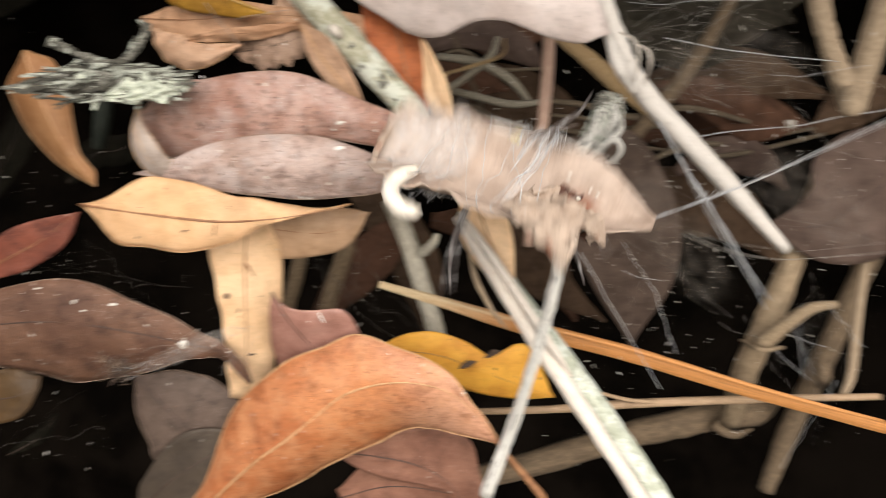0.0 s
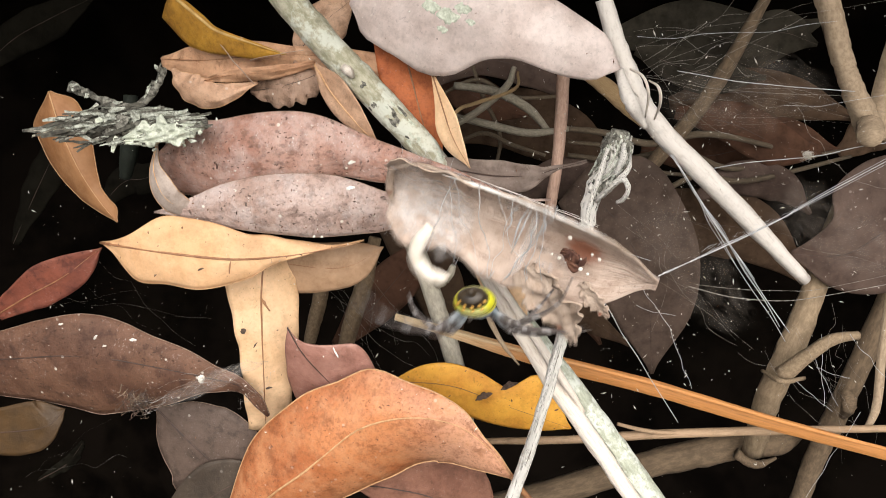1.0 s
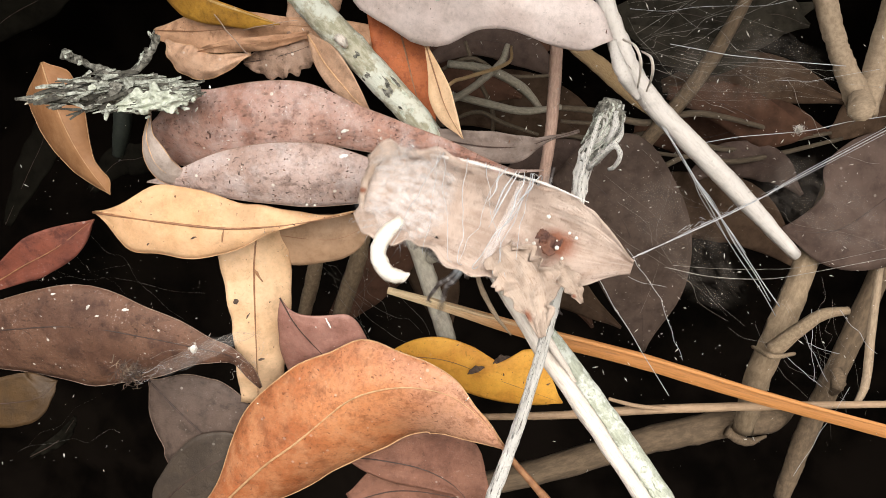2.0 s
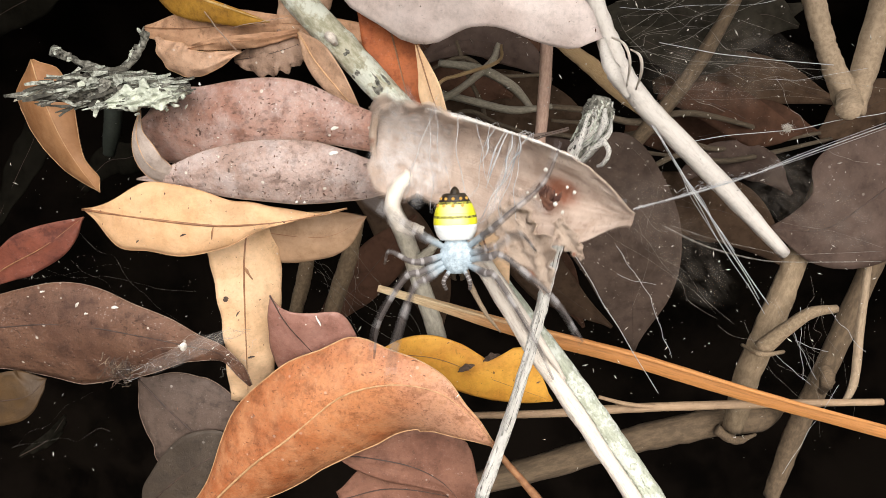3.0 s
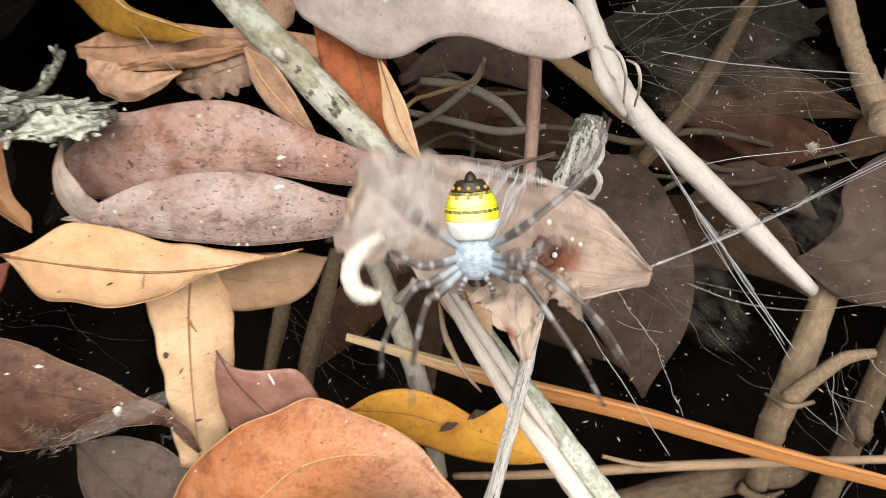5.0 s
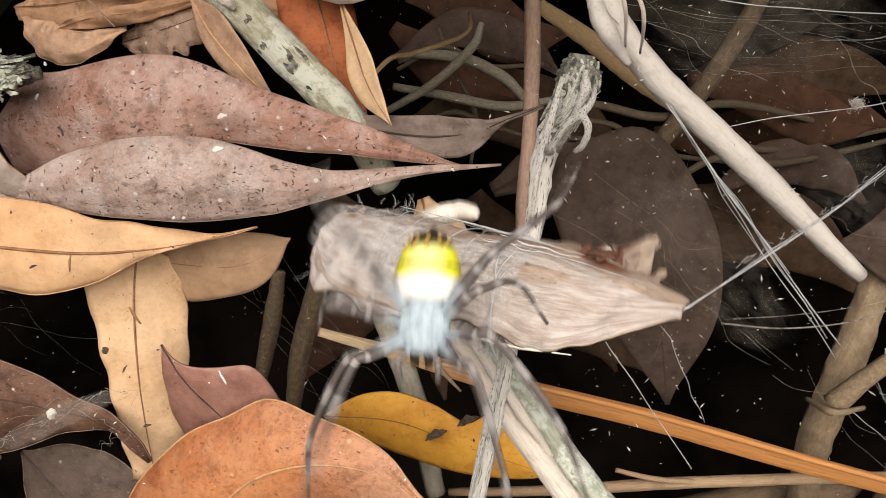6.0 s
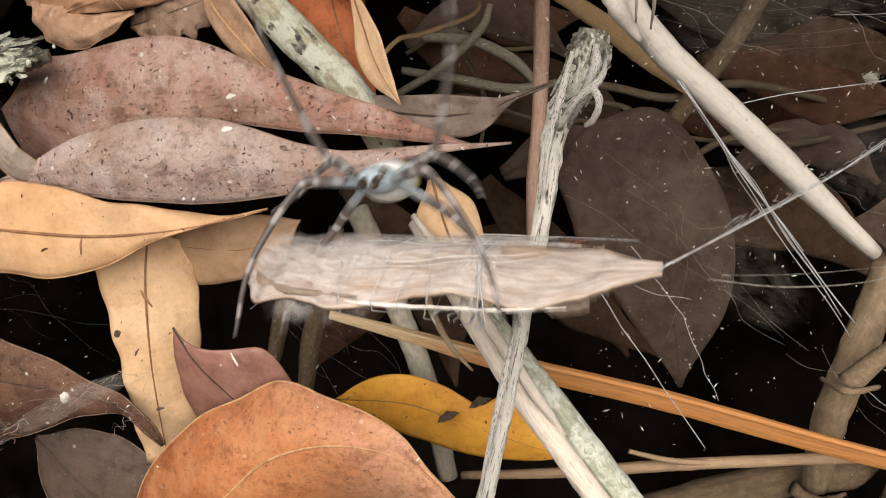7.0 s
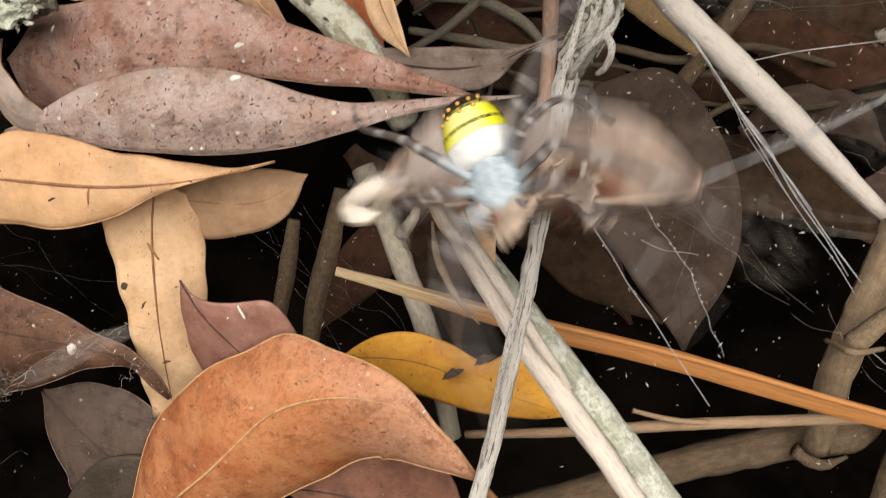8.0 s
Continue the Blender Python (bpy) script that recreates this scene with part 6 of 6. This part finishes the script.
    part("silk_gauze", blade_data("silk_gauze", [(0.0020, 0.0021, 0), (0.0045, 0.0021, 0), (0.0068, 0.0021, 0)], [74, 76, 74], [80, 84, 80], GAUZE, (0, 0, 0), curl=0.62, n=20, m=8, thick=1, seed=6), root, "hazy white silk band")
    part("silk_gauze", blade_data("silk_gauze", [(0.0035, -0.0040, 0.0078), (0.003, -0.003, 0.003), (0.002, -0.003, -0.003), (0.001, -0.0040, -0.008)], [5, 9, 8, 5], [6, 8, 10, 5], GAUZE, (0, 0, 0), n=24, m=5, thick=1), root, "hazy white silk band")
    return root


# ---- the spider ----
def band_material():
    """Yellow at the flanks, cream white over the back."""
    m, nt, bsdf = nodes_of("yellow_band")
    ob = nt.nodes.new("ShaderNodeTexCoord").outputs["Object"]
    x = math_node(nt, "ABSOLUTE", node(nt, "ShaderNodeSeparateXYZ", {0: ob}).outputs[0])
    f = math_node(nt, "ADD", ramp(nt, x, 0.0006, 0.0030), math_node(nt, "MULTIPLY", noise_tex(nt, ob, 1500.0), 0.35))
    nt.links.new(mix(nt, f, (0.90, 0.88, 0.40, 1), (0.80, 0.78, 0.03, 1)), bsdf.inputs["Base Color"])
    bsdf.inputs["Roughness"].default_value = 0.42
    return m


YELLOW_SKIN = band_material()
WHITE_SKIN = plain_material("silvery_white", (0.86, 0.87, 0.85), (0.74, 0.77, 0.77), rough=0.4)
DOTTED_SKIN = plain_material("dotted_band", (0.42, 0.40, 0.06), (0.035, 0.03, 0.012), rough=0.45, scale=1900.0)
BLACK_SKIN = plain_material("dark_band", (0.05, 0.035, 0.02), (0.02, 0.014, 0.01), rough=0.45)
SILVER_HAIR = plain_material("silver_hair", (0.52, 0.62, 0.69), (0.33, 0.41, 0.47), rough=0.55, scale=1500.0, bump=0.8)
def leg_material():
    """Silver-haired near the body, dark with pale rings further out."""
    m, nt, bsdf = nodes_of("leg_skin")
    tc = nt.nodes.new("ShaderNodeTexCoord")
    u = node(nt, "ShaderNodeSeparateXYZ", {0: tc.outputs["UV"]}).outputs[0]
    n = noise_tex(nt, tc.outputs["Object"], 1400.0, 4.0)
    ring = ramp(nt, math_node(nt, "ABSOLUTE", math_node(nt, "SUBTRACT", math_node(nt, "FRACT", math_node(nt, "MULTIPLY", u, 2.2)), 0.5)), 0.30, 0.38)
    col = mix(nt, ring, (0.105, 0.088, 0.083, 1), (0.30, 0.28, 0.275, 1))
    col = mix(nt, math_node(nt, "SUBTRACT", 1.0, ramp(nt, math_node(nt, "ADD", u, math_node(nt, "MULTIPLY", n, 0.4)), 0.35, 0.95)), col, (0.36, 0.43, 0.48, 1))
    nt.links.new(col, bsdf.inputs["Base Color"])
    bsdf.inputs["Roughness"].default_value = 0.5
    return m


LEG_SKIN = leg_material()
SPOT_SKIN = plain_material("orange_spot", (0.70, 0.42, 0.10), (0.55, 0.30, 0.06), rough=0.5)


def ring_body(name, z0, z1, profile, depth, material, cy=0.0, n=8, sides=20):
    """A slice of a rounded body between two heights; profile gives half width and depth by height."""
    verts, faces, uvs = [], [], []
    for i in range(n + 1):
        z = z0 + (z1 - z0) * i / n
        w = profile(z)
        for j in range(sides):
            a = 2 * math.pi * j / sides
            verts.append((w * math.cos(a), cy + depth(z) * math.sin(a), z))
            uvs.append((i / n, j / sides))
    for i in range(n):
        for j in range(sides):
            faces.append((i * sides + j, i * sides + (j + 1) % sides, (i + 1) * sides + (j + 1) % sides, (i + 1) * sides + j))
    faces.append(tuple(range(sides - 1, -1, -1)))
    faces.append(tuple(range(n * sides, (n + 1) * sides)))
    return mesh_of(name, verts, faces, material, uvs)


def spider():
    root = thing("orb_spider", (0, 0, 0), "orb-weaving spider with yellow, white and black banded abdomen", "spider")

    def wide(z):
        s = max(0.0, min(1.0, (z + 0.0005) / 0.0080))
        return 0.0037 * max(0.12, math.sin(math.pi * (0.20 + 0.68 * s ** 0.85))) ** 0.75

    def deep(z):
        return wide(z) * 0.72

    zs = [-0.0003, 0.0023, 0.0034, 0.0038, 0.0041, 0.0057, 0.0061, 0.0074]
    mats = [WHITE_SKIN, YELLOW_SKIN, DOTTED_SKIN, YELLOW_SKIN, YELLOW_SKIN, DOTTED_SKIN, BLACK_SKIN]
    names = ["white_band", "yellow_band", "dark_band", "yellow_band", "yellow_band", "dark_band", "tail_end"]
    core = part("abdomen", ring_body("abdomen", -0.0002, 0.0073, lambda z: wide(z) * 0.97, lambda z: deep(z) * 0.97, BLACK_SKIN), root, "banded shield-shaped abdomen")
    for nm, a, b, mt in zip(names, zs, zs[1:], mats):
        part(nm, ring_body(nm, a, b, wide, deep, mt), core)
    for k in range(9):
        a = math.pi * (1.15 + 0.7 * (k % 5) / 4)
        z = 0.0066 if k < 5 else 0.0055
        bm = bmesh.new()
        bmesh.ops.create_icosphere(bm, subdivisions=1, radius=3.2 * UNIT)
        bmesh.ops.translate(bm, verts=bm.verts, vec=(wide(z) * math.cos(a), deep(z) * math.sin(a), z))
        me = bpy.data.meshes.new("pale_spot")
        bm.to_mesh(me)
        bm.free()
        me.materials.append(SPOT_SKIN)
        part("pale_spot", me, core)
    part("spinnerets", tube_data("spinnerets", [(0, 0.0005, 0.0070), (0, 0.0008, 0.0079), (0, 0.001, 0.0084)], [9 * UNIT, 7 * UNIT, 3 * UNIT], BLACK_SKIN, (0, 0, 0), 8, 8), core)
    head = part("cephalothorax", ring_body("cephalothorax", -0.0060, 0.0002, lambda z: 0.0029 * max(0.25, math.sin(math.pi * min(0.95, max(0.08, (z + 0.0066) / 0.0072)))) ** 0.6, lambda z: 0.0018 * max(0.3, math.sin(math.pi * min(0.95, max(0.1, (z + 0.0066) / 0.0072)))) ** 0.6, SILVER_HAIR), root, "silver-haired front body")
    for sx in (-1, 1):
        part("fang", tube_data("fang", [(sx * 0.0007, 0, -0.0057), (sx * 0.0008, 0.0006, -0.0068), (sx * 0.0004, 0.001, -0.0074)], [6 * UNIT, 5 * UNIT, 1.5 * UNIT], BLACK_SKIN, (0, 0, 0), 7, 8), head)
        part("palp", tube_data("palp", [(sx * 0.0012, -0.0003, -0.0055), (sx * 0.0022, -0.0012, -0.0072), (sx * 0.0020, 0.0, -0.0088)], [4 * UNIT, 4 * UNIT, 3 * UNIT], LEG_SKIN, (0, 0, 0), 7, 10), root)
    legs = []
    plans = [(-0.0046, 0.0050, -0.0085, 0.0085, -0.0185, 0.0100, -0.0260), (-0.0038, 0.0068, -0.0060, 0.0125, -0.0140, 0.0150, -0.0215),
             (-0.0028, 0.0055, -0.0010, 0.0090, 0.0005, 0.0115, -0.0030), (-0.0018, 0.0062, 0.0055, 0.0115, 0.0110, 0.0135, 0.0170)]
    for sx in (-1, 1):
        for z0, x1, z1, x2, z2, x3, z3 in plans:
            base = (sx * 0.0017, 0.0002, z0)
            pts = [(0, 0, 0), (sx * x1 * 0.6, -0.0030, (z1 - z0) * 0.6), (sx * x1, -0.0034, z1 - z0), (sx * x2, -0.0008, z2 - z0), (sx * x3, 0.0030, z3 - z0)]
            lg = part("leg", tube_data("leg", pts, [5 * UNIT, 6.5 * UNIT, 5 * UNIT, 3.6 * UNIT, 2 * UNIT], LEG_SKIN, (0, 0, 0), 7, 26, 0.12, len(legs)), root, "dark banded leg")
            lg.location = base
            legs.append((lg, base, sx))
    for ob in root.children_recursive:
        ob.data.transform(Matrix.Diagonal((0.86, 0.86, 0.86, 1)))
    for lg, base, sx in legs:
        lg.location = Vector(base) * 0.86
    return root, [(lg, tuple(Vector(base) * 0.86), sx) for lg, base, sx in legs]


torn_leaf = swinging_leaf()
orb_spider, spider_legs = spider()

# silk line from the torn leaf to the far stems
LINE_FROM = (0.1088, 0.0450, 0.3899)
silk_line = thing("silk_line", LINE_FROM, "taut white silk line holding the torn leaf", "spider silk")
for k, (far, near, r, stop, sag) in enumerate([(0, 0, 1.1, 0.047, 5), (4, 1, 0.6, 0.046, 8), (-4, -2, 0.45, 0.045, 0), (-195, -40, 0.8, 0.040, 14), (-180, -44, 0.35, 0.038, 6)]):
    part("thread", tube_data("thread", [(-0.036, 6 * UNIT, (far * 1.5 + 12) * UNIT), (0, 0, far * UNIT), (stop * 0.35, 2 * UNIT, (far * 0.65 + near * 0.35 - sag) * UNIT), (stop * 0.7, -2 * UNIT, (far * 0.3 + near * 0.7 - sag) * UNIT), (stop, 0, near * UNIT)], [r * UNIT, r * 0.8 * UNIT, r * UNIT, r * 0.7 * UNIT], SILK if k < 3 else DUSTY_SILK, (0, 0, 0), 5, 26, 0.4, k), silk_line)
rnd = random.Random(77)
for k in range(40):  # loose fuzz along the line
    x = rnd.uniform(0.002, 0.034)
    p = np.array((x, rnd.uniform(-4, 4) * UNIT, rnd.uniform(-6, 8) * UNIT))
    d = np.array((rnd.uniform(8, 26), rnd.uniform(-3, 3), rnd.uniform(-5, 5))) * UNIT
    part("silk_fuzz", tube_data("silk_fuzz", [p, p + d * 0.5 + np.array((0, 0, rnd.uniform(-3, 3))) * UNIT, p + d], [0.25 * UNIT] * 2, SILK, (0, 0, 0), 4, 6), silk_line)

# seconds, centre, roll about the long axis, lean, turn
LEAF_ROWS = [
    (0, (0.0399, -0.0020, 0.3914), -52, 12.5, -15),
    (0.1, (0.0374, -0.0020, 0.3955), -5, 7.1, -18),
    (0.2, (0.0382, -0.0020, 0.3934), -15, 1.1, -8),
    (0.3, (0.0383, -0.0020, 0.3877), -25, -1.1, -26),
    (0.4, (0.0414, -0.0020, 0.3884), -45, -7.7, -26),
    (0.5, (0.0414, -0.0020, 0.3870), -15, 4.9, -26),
    (0.6, (0.0410, -0.0020, 0.3881), 0, 12.8, -26),
    (0.7, (0.0389, -0.0020, 0.3866), -25, 3.7, -26),
    (0.8, (0.0377, -0.0020, 0.3901), -30, 2.6, -26),
    (0.9, (0.0378, -0.0020, 0.3908), 10, 16.7, -0),
    (1, (0.0402, -0.0020, 0.3910), 22, 18.1, -15),
    (1.1, (0.0389, -0.0020, 0.3884), 8, 20.7, -11),
    (1.2, (0.0374, -0.0020, 0.3867), 4, 18.4, -14),
    (1.3, (0.0370, -0.0020, 0.3862), 0, 11.8, -11),
    (1.4, (0.0354, -0.0020, 0.3868), -8, 14.1, -8),
    (1.5, (0.0388, -0.0020, 0.3914), -62, 16.6, -0),
    (1.6, (0.0367, -0.0020, 0.3897), -20, 10.4, -8),
    (1.8, (0.0373, -0.0020, 0.3864), 0, 9.9, -14),
    (2.0, (0.0371, -0.0020, 0.3864), -25, 13.3, -13),
    (2.2, (0.0376, -0.0020, 0.3855), 5, 7.6, -18),
    (2.4, (0.0378, -0.0020, 0.3866), -10, 11.3, -22),
    (2.6, (0.0384, -0.0020, 0.3846), 8, 11.3, -23),
    (2.8, (0.0387, -0.0020, 0.3847), 0, 10.5, -23),
    (2.9, (0.0381, -0.0020, 0.3884), -10, 7.2, -26),
    (3, (0.0397, -0.0020, 0.3943), 5, 13.8, -21),
    (3.1, (0.0381, -0.0020, 0.3868), -30, 15.4, -25),
    (3.2, (0.0387, -0.0020, 0.3844), -40, 23.4, -21),
    (3.3, (0.0377, -0.0020, 0.3849), 0, 14.1, -0),
    (3.4, (0.0373, -0.0020, 0.3877), 0, 10.9, -0),
    (3.5, (0.0392, -0.0020, 0.3997), 0, 14.1, -0),
    (3.6, (0.0371, -0.0020, 0.3931), -5, 12.4, -9),
    (3.7, (0.0383, -0.0020, 0.3863), 0, 1.5, -0),
    (3.8, (0.0379, -0.0020, 0.3876), 0, 4.3, -0),
    (3.9, (0.0378, -0.0020, 0.3928), -20, 15.1, -0),
    (4, (0.0386, -0.0020, 0.3897), -2, 6.2, -6),
    (4.1, (0.0402, -0.0020, 0.3850), -12, -6.8, -0),
    (4.2, (0.0381, -0.0020, 0.3852), -28, -10.5, -12),
    (4.3, (0.0392, -0.0020, 0.3868), -35, -10.5, -21),
    (4.4, (0.0377, -0.0020, 0.3873), -22, -2.2, -26),
    (4.5, (0.0422, -0.0020, 0.3910), -12, 8.8, -26),
    (4.6, (0.0413, -0.0020, 0.3910), -10, 6.5, -26),
    (4.7, (0.0423, -0.0020, 0.3898), -25, -0.3, -26),
    (4.9, (0.0420, -0.0020, 0.3896), -20, 2.7, -26),
    (5.1, (0.0427, -0.0020, 0.3902), -55, 9.5, -26),
    (5.35, (0.0444, -0.0020, 0.3892), -110, 14.3, -26),
    (5.6, (0.0452, -0.0020, 0.3879), -160, 16.7, -26),
    (5.8, (0.0462, -0.0020, 0.3891), -180, 16.3, -26),
    (5.9, (0.0437, -0.0020, 0.3866), -183, 17.3, -26),
    (6, (0.0448, -0.0020, 0.3823), -248, 9.4, -26),
    (6.1, (0.0425, -0.0020, 0.3807), -290, 8.0, -26),
    (6.2, (0.0419, -0.0020, 0.3779), -350, 3.7, -26),
    (6.3, (0.0408, -0.0020, 0.3759), -390, -3.2, -26),
    (6.4, (0.0408, -0.0020, 0.3755), -450, -5.7, -18),
    (6.5, (0.0394, -0.0020, 0.3756), -540, 3.6, -16),
    (6.6, (0.0413, -0.0020, 0.3810), -550, 8.8, -19),
    (6.7, (0.0398, -0.0020, 0.3807), -590, 8.8, -18),
    (6.8, (0.0407, -0.0020, 0.3788), -625, 12.1, -18),
    (6.9, (0.0415, -0.0020, 0.3767), -632, 5.7, -19),
    (7, (0.0399, -0.0020, 0.3802), -634, 3.7, -7),
    (7.1, (0.0414, -0.0020, 0.3754), -638, 5.5, -16),
    (7.2, (0.0406, -0.0020, 0.3749), -650, 0.5, -21),
    (7.3, (0.0409, -0.0020, 0.3746), -672, 0.3, -24),
    (7.4, (0.0408, -0.0020, 0.3760), -712, 2.0, -26),
    (7.5, (0.0421, -0.0020, 0.3794), -795, 2.1, -17),
    (7.6, (0.0432, -0.0020, 0.3776), -800, 2.6, -26),
    (7.7, (0.0426, -0.0020, 0.3778), -808, 0.2, -26),
    (7.8, (0.0442, -0.0020, 0.3773), -808, 0.4, -26),
    (7.9, (0.0431, -0.0020, 0.3774), -803, 0.3, -26),
    (8, (0.0470, -0.0020, 0.3828), -785, -4.0, -38),
]
# seconds, centre, nod, lean
SPIDER_ROWS = [
    (0, (0.0391, 0.0100, 0.3922), -40, 0),
    (0.1, (0.0385, 0.0100, 0.4014), -40, 0),
    (0.2, (0.0427, -0.0040, 0.4044), -20, 0),
    (0.3, (0.0406, -0.0200, 0.4009), -10, 5),
    (0.4, (0.0408, -0.0100, 0.3964), -65, 0),
    (0.5, (0.0418, -0.0150, 0.3925), -25, 8),
    (0.6, (0.0419, -0.0150, 0.3897), -22, 0),
    (0.7, (0.0387, -0.0150, 0.3909), -20, 10),
    (0.8, (0.0374, -0.0150, 0.3918), -20, 5),
    (0.9, (0.0312, -0.0150, 0.3838), 30, 0),
    (1, (0.0338, -0.0100, 0.3809), 60, 0),
    (1.1, (0.0296, 0.0100, 0.3745), 60, 0),
    (1.2, (0.0311, 0.0100, 0.3787), 60, 0),
    (1.3, (0.0312, 0.0100, 0.3809), 50, 0),
    (1.4, (0.0313, 0.0100, 0.3812), 50, 0),
    (1.5, (0.0325, -0.0040, 0.3831), 60, 0),
    (1.6, (0.0315, 0.0100, 0.3791), 40, 0),
    (2.0, (0.0322, 0.0100, 0.3797), 20, 0),
    (2.4, (0.0348, -0.0120, 0.3829), 0, 0),
    (2.6, (0.0348, -0.0150, 0.3776), 0, 0),
    (2.8, (0.0350, -0.0150, 0.3818), -15, 5),
    (2.9, (0.0332, -0.0150, 0.3870), -15, 0),
    (3, (0.0344, -0.0150, 0.3866), -8, 0),
    (3.1, (0.0323, -0.0150, 0.3831), 15, -10),
    (3.2, (0.0325, -0.0180, 0.3800), 30, -15),
    (3.3, (0.0315, 0.0100, 0.3793), 30, 0),
    (3.4, (0.0330, 0.0100, 0.3836), 20, 0),
    (3.5, (0.0345, 0.0100, 0.3909), 10, 0),
    (3.6, (0.0335, 0.0100, 0.3887), 0, 0),
    (3.7, (0.0366, 0.0100, 0.3864), 0, 0),
    (3.8, (0.0387, 0.0100, 0.3886), -10, 0),
    (3.9, (0.0399, 0.0100, 0.3896), -30, 0),
    (4, (0.0425, 0.0100, 0.3899), -55, 0),
    (4.1, (0.0423, 0.0100, 0.3970), -40, 0),
    (4.2, (0.0411, -0.0020, 0.3971), -65, 0),
    (4.3, (0.0406, -0.0080, 0.3997), -60, 0),
    (4.4, (0.0414, -0.0220, 0.3972), -20, 10),
    (4.5, (0.0454, -0.0150, 0.3938), -14, 18),
    (4.6, (0.0412, -0.0150, 0.3937), -14, 8),
    (4.7, (0.0438, -0.0150, 0.3981), -5, 5),
    (5, (0.0421, -0.0150, 0.3929), 0, 0),
    (5.4, (0.0420, -0.0150, 0.3857), 5, 0),
    (5.8, (0.0426, -0.0150, 0.3831), 12, 0),
    (5.9, (0.0400, -0.0150, 0.3807), 12, 0),
    (6, (0.0416, -0.0150, 0.3821), -28, 5),
    (6.1, (0.0410, -0.0150, 0.3850), -25, 0),
    (6.2, (0.0416, -0.0220, 0.3893), -30, 10),
    (6.3, (0.0367, -0.0100, 0.3864), -60, 0),
    (6.4, (0.0368, -0.0040, 0.3857), -80, 0),
    (6.5, (0.0336, 0.0100, 0.3820), -60, 0),
    (6.6, (0.0342, 0.0100, 0.3823), -50, 0),
    (6.7, (0.0319, 0.0100, 0.3817), -40, 0),
    (6.8, (0.0303, 0.0100, 0.3820), -40, 0),
    (6.9, (0.0296, 0.0100, 0.3836), -80, 0),
    (7, (0.0342, -0.0040, 0.3898), -100, 0),
    (7.1, (0.0372, -0.0060, 0.3889), -75, 0),
    (7.2, (0.0341, -0.0060, 0.3873), -75, 0),
    (7.3, (0.0344, -0.0080, 0.3873), -65, 0),
    (7.4, (0.0345, -0.0100, 0.3891), -60, 0),
    (7.5, (0.0382, -0.0080, 0.3909), -80, 0),
    (7.6, (0.0409, -0.0060, 0.3873), -90, 0),
    (7.7, (0.0425, -0.0060, 0.3875), -85, 0),
    (7.8, (0.0455, -0.0100, 0.3893), -70, 0),
    (7.9, (0.0440, -0.0100, 0.3886), -65, 0),
    (8, (0.0456, -0.0150, 0.3872), -28, -25),
]


def motions():
    ts = [r[0] for r in LEAF_ROWS]
    rows = []
    for i in range(0, 241):
        t = i / 30
        x, y, z = (float(np.interp(t, ts, [r[1][k] for r in LEAF_ROWS])) for k in range(3))
        roll, lean, turn = (float(np.interp(t, ts, [r[k] for r in LEAF_ROWS])) for k in (2, 3, 4))
        beat = math.sin(2 * math.pi * 10 * t) * (0.7 + 0.3 * math.sin(2 * math.pi * 0.43 * t))
        roll += 13 * beat
        rows.append((t, pose(x, y, z, 0, 0, turn) @ pose(0, 0, 0, 0, lean, 0) @ pose(0.022, 0, 0, 0, 3.2 * beat, 0) @ pose(0, 0, 0, roll, 0, 0) @ pose(-0.022, 0, 0)))
    walk(torn_leaf, rows)
    line = []
    for t, m in rows:
        end = m @ Vector((0.0222, 0, 0))
        d = end - Vector(LINE_FROM)
        q = d.to_track_quat("X", "Z").to_matrix().to_4x4()
        line.append((t, Matrix.Translation(end - d.normalized() * 0.047) @ q))
    walk(silk_line, line)
    st = [r[0] for r in SPIDER_ROWS]
    crawl = []
    for i in range(241):
        t = i / 30
        x, y, z = (float(np.interp(t, st, [r[1][k] for r in SPIDER_ROWS])) for k in range(3))
        nod, lean = (float(np.interp(t, st, [r[k] for r in SPIDER_ROWS])) for k in (2, 3))
        beat = math.sin(2 * math.pi * 10 * t)  # it trembles with the web
        crawl.append((t, pose(x + 0.0002 * beat, y, z + 0.0005 * beat, nod, lean + 2 * beat, 0)))
    walk(orb_spider, crawl)
    for k, (lg, base, sx) in enumerate(spider_legs):
        sway = []
        for i in range(241):
            t = i / 30
            nod = float(np.interp(t, st, [r[2] for r in SPIDER_ROWS]))
            reach = max(0.0, min(1.0, (-nod - 45) / 45))  # head-on, the legs spread up and down
            a = 9 * math.sin(t * 9.5 + k * 1.7) + 5 * math.sin(t * 4 + k) + 11 * math.sin(2 * math.pi * 10 * t + k)
            a += (-80, 62, -30, -76)[k % 4] * reach
            sway.append((t, pose(*base, a, (a * (1 - reach) + 8 * reach) * 0.7 * sx, 0)))
        walk(lg, sway)


motions()
